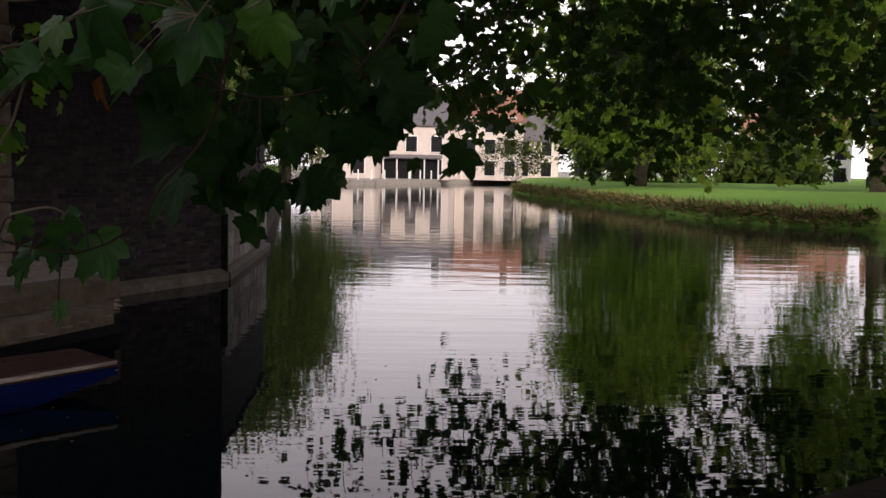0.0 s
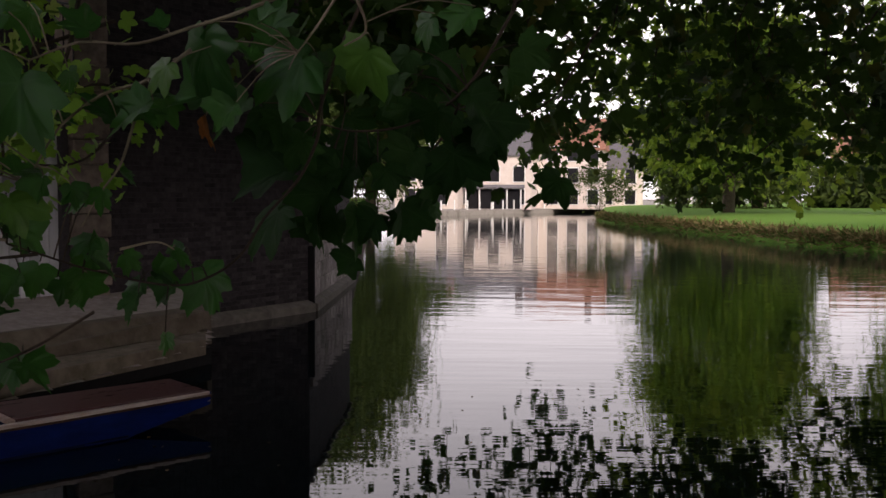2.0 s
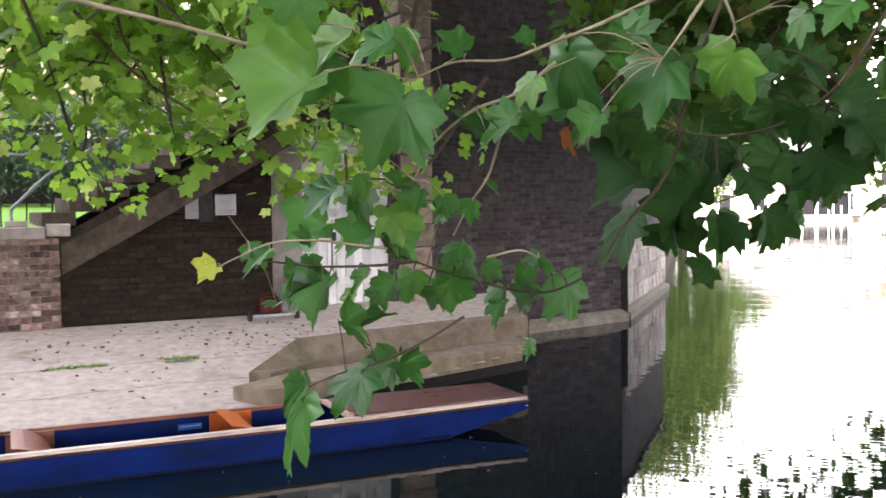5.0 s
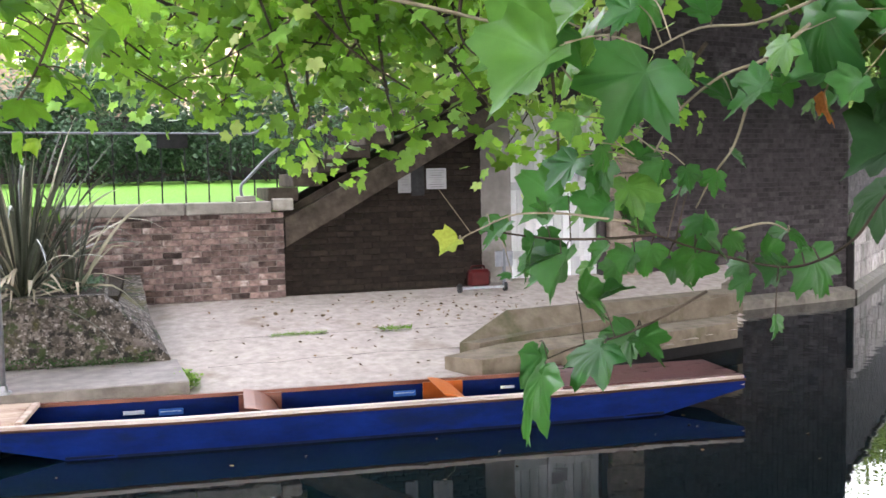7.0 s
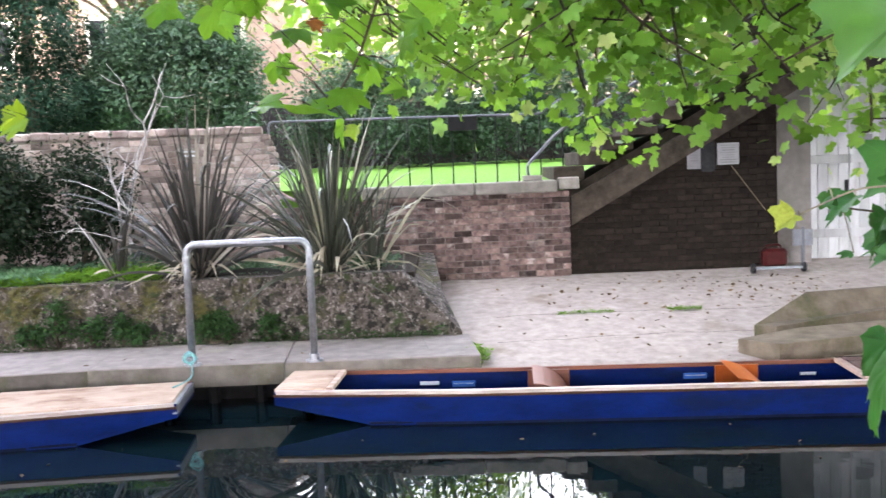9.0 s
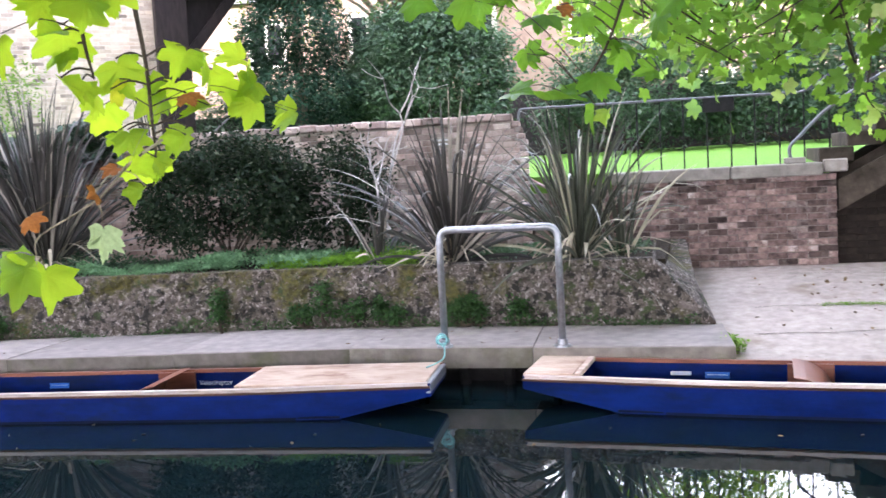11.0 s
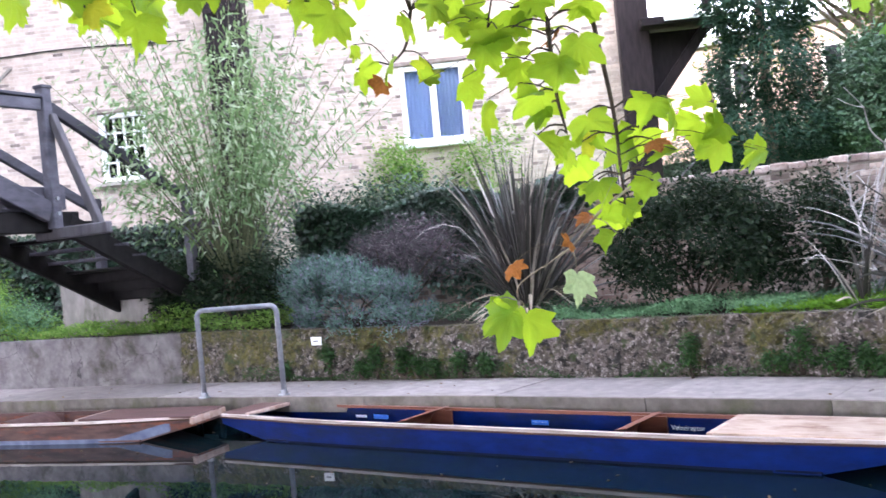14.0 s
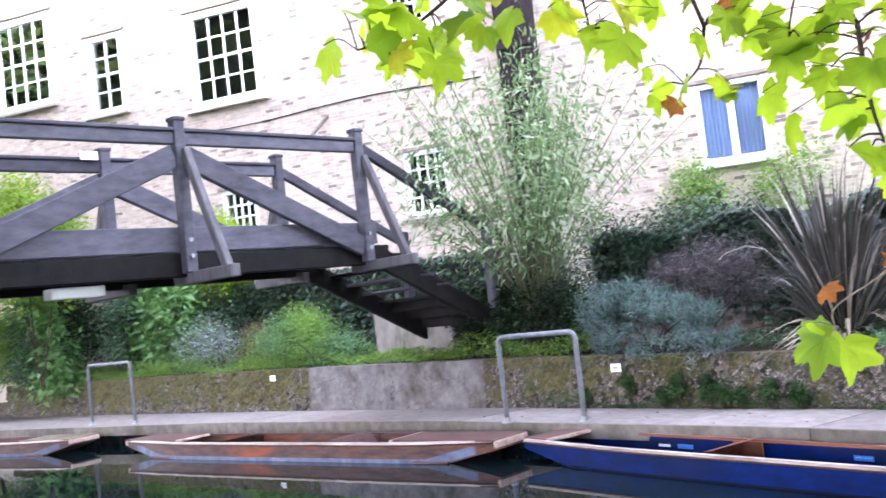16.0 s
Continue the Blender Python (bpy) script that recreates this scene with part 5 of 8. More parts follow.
BALC = [part("post", Geo().cbox(on_front(-4.30, 7.0, 0.16), (0.62, 0.40, 11.8), 0.02, AXF), "brown_timber", balcony),
        part("brace", Geo().beam(on_front(-4.55, 4.45, 0.2), on_front(-5.75, 5.95, 0.2), 0.16, 0.20), "brown_timber", balcony),
        part("infill", Geo().add([on_front(s_, z_, o_) for o_ in (0.10, 0.16) for s_, z_ in ((-4.58, 4.5), (-5.7, 5.95), (-4.58, 5.95))], [(0, 1, 2), (5, 4, 3), (0, 3, 4, 1), (1, 4, 5, 2), (2, 5, 3, 0)]), "brown_timber", balcony, "dark boarded infill"),
        part("deck", Geo().cbox(on_front(-5.2, 6.08, 0.1), (1.6, 1.2, 0.18), 0.02, AXF), "brown_timber", balcony),
        part("deck_edge", Geo().cbox(on_front(-5.35, 6.10, 0.72), (1.0, 0.03, 0.10), 0.01, AXF), "white_paint", balcony, "white-painted deck edge"),
        part("corner_post", Geo().cbox(on_front(-5.75, 7.6, 0.4), (0.16, 0.16, 3.4), 0.012, AXF), "brown_timber", balcony),
        part("rail", Geo().cbox(on_front(-5.2, 7.2, 0.6), (1.3, 0.08, 0.10), 0.012, AXF), "brown_timber", balcony)]
for ob in SHAFT:
    ob.matrix_parent_inverse = shaft_off
for ob in BALC:
    ob.matrix_parent_inverse = Matrix.Translation(-Vector(on_front(-4.3, 1.1, 0.2)))
cable = Geo().tube([on_front(s, 6.98 + 0.05 * math.sin(s), 0.02) for s in np.linspace(5.0, 13.5, 14)], 0.014, 5)
tagged(part("wall_cable", cable, "iron"), "thin black cable along the brick front", "cable")
bracket = Geo().beam(on_front(9.35, 6.35, 0.02), on_front(8.85, 6.75, 0.02), 0.05, 0.07)
tagged(part("wall_tie", bracket, "coping"), "small iron tie bar on the house front", "wall tie")


# ---- timber footbridge ----
BU, BOUT = heading(-15), heading(75)
B0 = v3(-11.6, 3.2, 0)
BW = 1.95


def br(s, z, w=0.0):
    """A place on the bridge: s along it, z up, w back from the nearer truss."""
    return B0 + BU * s - BOUT * w + v3(0, 0, z)


bridge = thing("footbridge", "weathered grey oak footbridge over the river", "bridge")
for w, out_ in ((0.0, 1), (BW, -1)):
    for s in (-8.6, -5.7, -2.8, 0.13, 3.02):
        post = part("post", Geo().beam(br(s, 2.78, w), br(s, 4.66, w), 0.15, 0.15, 0.012, BU), "oak", bridge)
        part("post_cap", Geo().cbox(br(s, 4.68, w), (0.18, 0.18, 0.05), 0.015, (BU, BOUT, (0, 0, 1))), "oak", post)
        part("strut", Geo().beam(br(s + 0.05, 4.30, w) + BOUT * out_ * 0.06, br(s + 0.05, 2.72, w) + BOUT * out_ * 0.78, 0.12, 0.10, 0.012, BU), "oak_pale", bridge)
        part("outrigger", Geo().beam(br(s + 0.05, 2.72, w) - BOUT * out_ * 0.4, br(s + 0.05, 2.72, w) + BOUT * out_ * 0.92, 0.12, 0.15, 0.012), "oak_pale", bridge)
        for z in (2.98, 3.18):
            part("bolt", Geo().tube([br(s, z, w) + BOUT * out_ * 0.07, br(s, z, w) + BOUT * out_ * 0.10], 0.028, 8), "steel", bridge)
    for s0, s1 in ((-8.6, -5.7), (-5.7, -2.8), (-2.8, 0.13), (0.13, 3.02)):
        part("hand_rail", Geo().beam(br(s0 + 0.075, 4.44, w), br(s1 - 0.075, 4.44, w), 0.09, 0.16, 0.012), "oak", bridge)
        part("rail_cap", Geo().beam(br(s0 + 0.075, 4.545, w), br(s1 - 0.075, 4.545, w), 0.15, 0.045, 0.01), "oak", bridge)
    for s0, z0, s1, z1 in ((-2.68, 3.0, 0.05, 4.22), (0.21, 4.22, 2.94, 3.0), (-8.5, 3.0, -5.8, 4.22), (-5.6, 4.22, -2.92, 3.0)):
        part("brace", Geo().beam(br(s0, z0, w), br(s1, z1, w), 0.10, 0.28, 0.012), "oak", bridge)
    part("side_plank", Geo().beam(br(-9.5, 3.20, w) - BOUT * out_ * 0.10, br(3.3, 3.20, w) - BOUT * out_ * 0.10, 0.06, 0.31, 0.012), "oak", bridge)
    part("lower_beam", Geo().beam(br(-9.5, 2.88, w) - BOUT * out_ * 0.14, br(3.5, 2.88, w) - BOUT * out_ * 0.14, 0.16, 0.28, 0.015), "oak_dark", bridge, "near-black main beam under the deck")
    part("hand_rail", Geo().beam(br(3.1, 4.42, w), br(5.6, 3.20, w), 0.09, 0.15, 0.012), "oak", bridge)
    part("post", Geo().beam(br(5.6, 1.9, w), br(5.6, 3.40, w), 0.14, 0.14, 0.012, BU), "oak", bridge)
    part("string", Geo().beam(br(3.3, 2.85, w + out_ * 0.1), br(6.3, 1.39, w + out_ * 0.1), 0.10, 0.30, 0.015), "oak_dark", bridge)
for k, s in enumerate(np.arange(-9.4, 3.4, 0.16)):
    part("deck_board", Geo().cbox(br(s, 3.03, BW / 2), (0.148, BW - 0.35, 0.045), 0.006, (BU, BOUT, (0, 0, 1))), "oak", bridge)
# all treads but two take the colour darkened for shade
for k in range(8):
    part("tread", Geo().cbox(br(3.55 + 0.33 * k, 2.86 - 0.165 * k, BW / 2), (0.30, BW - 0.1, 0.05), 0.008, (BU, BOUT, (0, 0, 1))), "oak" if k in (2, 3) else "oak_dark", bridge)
# closed risers added, near-black, so the stair foot reads as deep shade
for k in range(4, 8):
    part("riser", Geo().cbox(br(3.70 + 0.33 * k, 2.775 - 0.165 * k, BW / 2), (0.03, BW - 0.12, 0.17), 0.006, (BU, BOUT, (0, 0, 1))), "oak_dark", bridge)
part("sign_board", Geo().cbox(br(-0.12, 4.58, BW) + BOUT * 0.10, (0.24, 0.03, 0.12), 0.004, (BU, BOUT, (0, 0, 1))), "plastic_white", bridge, "small white board")
part("end_block", Geo().beam(br(-1.5, 2.66, 0.35), br(-0.85, 2.66, 0.35), 0.2, 0.12), "white_paint", bridge, "pale beam end under the deck")
block = Geo().cbox((-15.23, 8.42, 1.52), (1.7, 0.55, 1.15), 0.04, (heading(62), heading(152), (0, 0, 1)))
tagged(part("bridge_footing", block, "footing_concrete"), "pale concrete footing under the bridge end", "footing")



# ---- mooring rails ----
def mooring_rail(a, b, z, height, label, metal="steel"):
    r = thing("mooring_rail", label, "rail", "mooring rails", at=(*a, z))
    path = rounded([(a[0], a[1], z + 0.005), (a[0], a[1], z + height), (b[0], b[1], z + height), (b[0], b[1], z + 0.005)], 0.11)
    inv = Matrix.Translation((-a[0], -a[1], -z))
    hoop = part("hoop", Geo().tube(path, 0.033, 12), metal, r, smooth=True)
    hoop.matrix_parent_inverse = inv
    for p in (a, b):
        ob = part("foot_plate", Geo().tube([(p[0], p[1], z + 0.001), (p[0], p[1], z + 0.018)], 0.075, 12), "steel", r)
        ob.matrix_parent_inverse = inv
        ob = part("collar", Geo().tube([(p[0], p[1], z + 0.018), (p[0], p[1], z + 0.07)], 0.045, 12), "steel", r)
        ob.matrix_parent_inverse = inv
    return r


mooring_rail((-2.27, 8.46), (-1.18, 8.44), 0.378, 1.08, "galvanised steel hoop rail with a blue rope")
mooring_rail((-10.83, 7.13), (-9.69, 7.54), 0.378, 1.14, "dull grey steel hoop rail on the landing stage", "rail_grey")
mooring_rail((-21.5, 3.76), (-20.1, 4.33), 0.378, 1.25, "grey steel hoop rail far along the stage", "rail_grey")
rope = thing("mooring_rope", "turquoise rope looped round the steel rail", "rope", at=(-2.27, 8.4, 0.42))
inv = Matrix.Translation((2.27, -8.4, -0.42))
for k in range(4):
    path = [(-2.27 + (0.036 + 0.007 * k) * math.cos(t + k) + 0.006 * k, 8.37 - 0.02 * k + 0.03 * math.sin(2 * t + k), 0.445 + (0.042 + 0.006 * (k % 2)) * math.sin(t + k) + 0.012 * k) for t in np.linspace(0, 2 * math.pi, 15)]
    part("loop", Geo().tube(path, 0.007, 6, False), "rope", rope, smooth=True).matrix_parent_inverse = inv
part("tail", Geo().tube(bend([(-2.25, 8.35, 0.44), (-2.22, 8.22, 0.34), (-2.24, 8.05, 0.32), (-2.3, 7.9, 0.31)]), 0.007, 6), "rope", rope, smooth=True).matrix_parent_inverse = inv


# ---- punts ----
def punt(left, right, width, colours, decks, boards, label, marks=(), taper=0.10):
    """A flat-bottomed punt with square sloping ends. left, right: its ends in plan; boards: where the seat backs stand; marks: bars of lettering inside."""
    A, B = v3(*left, 0), v3(*right, 0)
    L = np.linalg.norm(B - A)
    x, = [unit(B - A)]
    y = v3(-x[1], x[0], 0)
    p = thing("punt", label, "punt", "moored punts", at=tuple(A))
    p.rotation_euler = (0, 0, math.atan2(x[1], x[0]))
    hw = width / 2
    st = [0.0, 0.06, 0.35, 0.8, 1.15, 1.7, L / 2, L - 1.7, L - 1.15, L - 0.8, L - 0.35, L - 0.06, L]

    def half(s):
        e = min(s, L - s)
        return hw * (1 - taper + taper * min(1, e / 1.6))

    def low(s):
        e = min(s, L - s)
        return 0.175 - 0.255 * min(1.0, e / 1.15)

    def rim(s):
        e = min(s, L - s)
        return 0.265 + 0.02 * max(0, 1 - e / 1.5)

    out_, inn = [], []
    for s in st:
        h, zb, zt = half(s), low(s), rim(s)
        out_.append([(s, -h, zt), (s, -h * 0.985, (zb + zt) / 2), (s, -h * 0.96, zb), (s, h * 0.96, zb), (s, h * 0.985, (zb + zt) / 2), (s, h, zt)])
        t = 0.022
        inn.append([(s, -h + t, zt), (s, -h * 0.985 + t, (zb + zt) / 2 + 0.01), (s, -h * 0.96 + t, zb + t), (s, h * 0.96 - t, zb + t), (s, h * 0.985 - t, (zb + zt) / 2 + 0.01), (s, h - t, zt)])
    g = Geo()
    v, f = [], []
    for row in out_ + inn:
        v += row
    n, k = len(st), 6
    for i in range(n - 1):
        for j in range(k - 1):
            f.append((i * k + j, i * k + j + 1, (i + 1) * k + j + 1, (i + 1) * k + j))
            q = n * k
            f.append((q + i * k + j, q + (i + 1) * k + j, q + (i + 1) * k + j + 1, q + i * k + j + 1))
        for j in (0, k - 1):
            f.append((i * k + j, (i + 1) * k + j, n * k + (i + 1) * k + j, n * k + i * k + j))
    for i in (0, n - 1):
        f.append(tuple(i * k + j for j in range(k)))
        f.append(tuple(n * k + i * k + j for j in range(k)))
    part("hull", g.add(v, f), colours[0], p)
    for sgn in (-1, 1):
        if colours[3]:
            band = Geo()
            rows_ = [(s, sgn * (half(s) * 0.972 + 0.004), low(s) + 0.02, low(s) + (0.102 if colours[3] == "wet_line" else 0.135)) for s in st if (1.1 if colours[3] == "wet_line" else 0.3) < s < L - (1.1 if colours[3] == "wet_line" else 0.3)]
            vv = [q for s, yy, z0, z1 in rows_ for q in ((s, yy, z0), (s, yy * 1.006, z1))]
            band.add(vv, [(2 * i, 2 * i + 2, 2 * i + 3, 2 * i + 1) for i in range(len(rows_) - 1)])
            part("painted_band", band, colours[3], p, "dark wet line along the water" if colours[3] == "wet_line" else "pale blue band along the waterline")
        edge = Geo().tube([(s, sgn * (half(s) + 0.004), rim(s) - 0.030) for s in np.linspace(0.0, L, 24)], 0.013, 6)
        part("rubbing_strake", edge, "dark_wood", p, "dark wooden rubbing strake")
        cap = Geo()
        vv, ff = [], []
        pts = np.linspace(0.02, L - 0.02, 24)
        for s in pts:
            h = half(s)
            vv += [(s, sgn * (h + 0.012), rim(s) + 0.010), (s, sgn * (h - 0.036), rim(s) + 0.012), (s, sgn * (h - 0.036), rim(s) - 0.020), (s, sgn * (h + 0.012), rim(s) - 0.018)]
        for i in range(len(pts) - 1):
            for j in range(4):
                ff.append((4 * i + j, 4 * i + (j + 1) % 4, 4 * i + 4 + (j + 1) % 4, 4 * i + 4 + j))
        part("rail_strip", cap.add(vv, ff), colours[2] if sgn > 0 else "pale_rail", p, "varnished inner rail" if sgn > 0 else "worn pale rail")
    part("floor", Geo().cbox((L / 2, 0, 0.018), (L - 1.55, width * 0.945, 0.02), 0.004), "wet_line" if colours[3] == "wet_line" else colours[2], p)
    for (a, b, m, l) in decks:
        h = half((a + b) / 2) - 0.03
        part("deck", Geo().cbox(((a + b) / 2, 0, rim((a + b) / 2) + 0.012), (b - a, 2 * h, 0.026), 0.006), m, p, l)
        inner = b + 0.03 if a < L / 2 else a - 0.03
        part("cross_strip", Geo().cbox((inner, 0, rim(inner) + 0.010), (0.055, 2 * h, 0.04), 0.006), "gunwale", p)
        part("end_block", Geo().cbox((0.02 if a < L / 2 else L - 0.02, 0, 0.24), (0.05, 2 * h, 0.09), 0.01), "steel" if m == "deck_pale" else colours[1], p)
    for s, lean, m in boards:
        g = Geo()
        h = half(s) - 0.06
        vv, nn = [], 12
        for i in range(nn + 1):
            t = i / nn
            bx = s + lean * (0.30 * t * t)
            z = -0.02 + 0.31 * math.sin(t * math.pi / 2)
            dx, dz = lean * 0.030 * (1 - t * 0.3), 0.012 * t
            vv += [(bx, -h, z), (bx, h, z), (bx + dx, h, z + dz), (bx + dx, -h, z + dz)]
        ff = [(4 * i + j, 4 * i + (j + 1) % 4, 4 * i + 4 + (j + 1) % 4, 4 * i + 4 + j) for i in range(nn) for j in range(4)] + [(0, 1, 2, 3), (4 * nn, 4 * nn + 3, 4 * nn + 2, 4 * nn + 1)]
        board = part("seat_back", g.add(vv, ff), m, p, "curved varnished seat back")
        part("side_cheek", Geo().prism([(s, h - 0.02), (s + lean * 0.36, h - 0.02), (s + lean * 0.36, h), (s, h)] if lean > 0 else [(s + lean * 0.36, h - 0.02), (s, h - 0.02), (s, h), (s + lean * 0.36, h)], -0.03, 0.26), m, board)
    for s, w_, z, hgt, m in marks:
        part("mark", Geo().cbox((s, half(s) * 0.985 - 0.030, z), (w_, 0.004, hgt), 0.001), m, p, {"white_ink": "white lettering", "sticker": "light blue sticker"}.get(m, ""))
    return p


BLUE = ("blue_paint", "gunwale", "varnish", "wet_line")
BROWN = ("old_hull", "gunwale", "old_deck", "pale_blue_band")
punt((-1.39, 8.045), (4.985, 7.565), 0.84, BLUE, ((0.0, 0.42, "deck_pale", "bleached short end deck"), (4.72, 6.38, "deck_red", "dull red end deck")),
     ((2.42, -1, "varnish"), (4.02, -1, "orange_board")), "royal blue punt with varnished seats, moored at the slipway",
     ((1.20, 0.17, 0.16, 0.034, "white_ink"), (1.50, 0.20, 0.145, 0.055, "sticker"), (1.50, 0.17, 0.15, 0.012, "white_ink"), (3.5, 0.20, 0.165, 0.05, "sticker"), (3.5, 0.17, 0.17, 0.012, "white_ink"), (4.45, 0.13, 0.16, 0.026, "white_ink")))
punt((-9.92, 7.10), (-2.17, 7.80), 0.88, BLUE, ((0.0, 0.40, "old_deck", "short end deck"), (6.15, 7.74, "deck_pale", "bleached plywood end deck")),
     ((2.55, 1, "varnish"), (5.05, 1, "varnish")), "royal blue punt with a bleached plywood deck",
     ((1.55, 0.17, 0.15, 0.030, "white_ink"), (1.85, 0.22, 0.15, 0.05, "sticker"), (4.0, 0.2, 0.15, 0.05, "sticker"), (4.0, 0.17, 0.155, 0.012, "white_ink")))
punt((-18.05, 3.98), (-10.28, 6.81), 0.86, BROWN, ((0.0, 1.5, "old_deck", "dull red end deck"), (6.5, 8.25, "old_deck", "dull red end deck")),
     ((2.6, 1, "old_deck"), (5.6, -1, "old_deck")), "old brown punt with a pale blue band and rusty patches", taper=0.28)
punt((-27.2, -0.15), (-20.15, 3.35), 0.86, BROWN, ((0.0, 1.2, "old_deck", "dull red end deck"), (6.3, 7.85, "kerb_stone", "grey weathered end deck")),
     ((3.0, 1, "old_deck"),), "old brown punt at the far end of the stage", taper=0.28)


def lettering(text, s, z, side, size, parent):
    """White letters on the inside of a punt's far side."""
    cu = bpy.data.curves.new("letters", "FONT")
    cu.body, cu.size, cu.align_x, cu.align_y, cu.extrude = text, size, "CENTER", "CENTER", 0.001
    tmp = bpy.data.objects.new("letters", cu)
    me = bpy.data.meshes.new_from_object(tmp)
    bpy.data.objects.remove(tmp)
    ob = part("lettering", me, "white_ink", parent, "white painted boat name")
    ob.location, ob.rotation_euler = (s, side, z), (radians(90), 0, 0)


lettering("Velociraptor", 5.60, 0.15, 0.395, 0.064, bpy.data.objects["punt.001"])

# ---- railings, notices, small things round the slipway ----
fence = thing("iron_fence", "black iron fence with a grey top rail on the coping", "fence", at=(-2.1, FW + 0.05, 1.84))
inv = Matrix.Translation((2.1, -FW - 0.05, -1.84))


def fpart(*a, **k):
    part(*a, **k).matrix_parent_inverse = inv


fpart("top_rail", Geo().tube(rounded([(-2.12, FW + 0.05, 2.40), (-2.10, FW + 0.05, 2.70), (1.27, FW + 0.05, 2.665), (1.85, FW + 0.05, 3.03), (4.55, FW + 0.1, 4.5), (6.2, FW + 0.1, 4.5)], 0.06), 0.016, 8), "rail_grey", fence, "grey painted top rail", smooth=True)
for k in range(13):
    x = -2.02 + 0.274 * k
    fpart("baluster", Geo().tube([(x, FW + 0.05, 1.835 if x > -0.98 else 1.6), (x, FW + 0.05, 2.68)], 0.0105, 6), "iron", fence)
for k in range(11):
    x = 1.55 + 0.31 * k
    z = 1.86 + 0.172 * (k + 0.4)
    fpart("baluster", Geo().tube([(x, FW + 0.09, z), (x, FW + 0.09, 2.84 + 0.545 * (x - 1.55))], 0.0105, 6), "iron", fence)
for k in range(13):
    fpart("baluster", Geo().tube([(4.6 + 0.13 * k, FW + 0.1, 3.53), (4.6 + 0.13 * k, FW + 0.1, 4.5)], 0.010, 6), "iron", fence)
fpart("panel", Geo().cbox((0.31, FW + 0.02, 2.585), (0.36, 0.02, 0.17), 0.004), "iron", fence, "black plate on the fence")
low = thing("stair_handrail", "grey steel handrail curling up beside the stair", "handrail", at=(1.1, FW - 0.06, 1.84))
part("bar", Geo().tube(bend([(1.12, FW + 0.02, 1.84), (1.10, FW + 0.02, 2.02), (1.2, FW + 0.02, 2.14), (1.55, FW + 0.02, 2.47), (2.1, FW + 0.02, 2.80), (4.4, FW + 0.06, 4.02)]), 0.02, 8), "rail_grey", low, smooth=True).matrix_parent_inverse = Matrix.Translation((-1.1, -FW + 0.06, -1.84))
part("foot", Geo().cbox((1.15, FW + 0.02, 1.875), (0.24, 0.12, 0.07), 0.012), "coping", low).matrix_parent_inverse = Matrix.Translation((-1.1, -FW + 0.06, -1.84))


def notice(a, b, z0, z1, y, mat_, label, lines):
    n_ = thing("notice", label, "notice", at=((a + b) / 2, y, z0))
    inv_ = Matrix.Translation((-(a + b) / 2, -y, -z0))
    part("board", Geo().cbox(((a + b) / 2, y, (z0 + z1) / 2), (b - a, 0.012, z1 - z0), 0.003), mat_, n_).matrix_parent_inverse = inv_
    for k in range(lines):
        z = z1 - (k + 1) * (z1 - z0) / (lines + 1)
        part("text_bar", Geo().cbox(((a + b) / 2, y - 0.0078, z), ((b - a) * (0.75 - 0.1 * (k % 3)), 0.003, 0.010), 0.0005), "ink", n_).matrix_parent_inverse = inv_


YN = FW + 0.035
notice(3.09, 3.26, 1.90, 2.21, YN, "paper", "white paper notice on the dark brick wall", 8)
notice(3.27, 3.44, 1.86, 2.24, YN, "iron", "black notice board on the dark brick wall", 0)
notice(3.47, 3.74, 1.94, 2.21, YN, "paper", "white printed notice on the dark brick wall", 8)
u_ = heading(OWH)
c = v3(-3.06, 11.80, 2.34)
plate = thing("name_plate", "small grey plate fixed on the garden wall", "plate", at=tuple(c))
part("board", Geo().cbox((0, 0, 0), (0.26, 0.02, 0.14), 0.004, (u_, (u_[1], -u_[0], 0), (0, 0, 1))), "coping", plate)
for k in range(2):
    part("text_bar", Geo().cbox((0, -0.013, 0.03 - 0.05 * k), (0.19, 0.004, 0.022), 0.001, (u_, (u_[1], -u_[0], 0), (0, 0, 1))), "white_ink", plate)
for x, y, z in ((-10.12, 8.50, 0.93), (-17.75, 6.45, 1.02)):
    d = heading(76)
    sp = thing("number_plate_board", "small white board on the retaining wall", "plate", at=(x, y, z))
    part("board", Geo().cbox((0, 0, 0), (0.16, 0.02, 0.11), 0.004, (d, (d[1], -d[0], 0), (0, 0, 1))), "plastic_white", sp)
    part("text_bar", Geo().cbox((d[1] * 0.0125, -d[0] * 0.0125, 0), (0.08, 0.004, 0.02), 0.001, (d, (d[1], -d[0], 0), (0, 0, 1))), "ink", sp)
hose = Geo().tube(bend([(-2.05, 11.98, 1.86), (-1.85, 11.95, 1.74), (-1.62, 11.96, 1.655), (-1.30, 11.98, 1.642), (-1.0, 11.98, 1.64)]), 0.020, 7)
tagged(part("garden_hose", hose, "pale_rail", smooth=True), "pale stiff hose bent along the low wall", "hose")
# launching trolley and a red can by the door
trolley = thing("boat_trolley", "small steel launching trolley with little wheels", "trolley", at=(4.1, 11.7, ramp_z(4.1, 11.7)))
part("bar", Geo().cbox((0.0, 0, 0.06), (0.62, 0.05, 0.035), 0.008), "steel", trolley)
part("upright", Geo().cbox((0.30, 0, 0.30), (0.04, 0.04, 0.5), 0.008), "rail_grey", trolley)
part("plate", Geo().cbox((0.30, 0.0, 0.42), (0.24, 0.03, 0.2), 0.008), "rail_grey", trolley)
for x in (-0.31, 0.31):
    part("wheel", Geo().tube([(x - 0.02, 0, 0.06), (x + 0.02, 0, 0.06)], 0.06, 12), "iron", trolley)
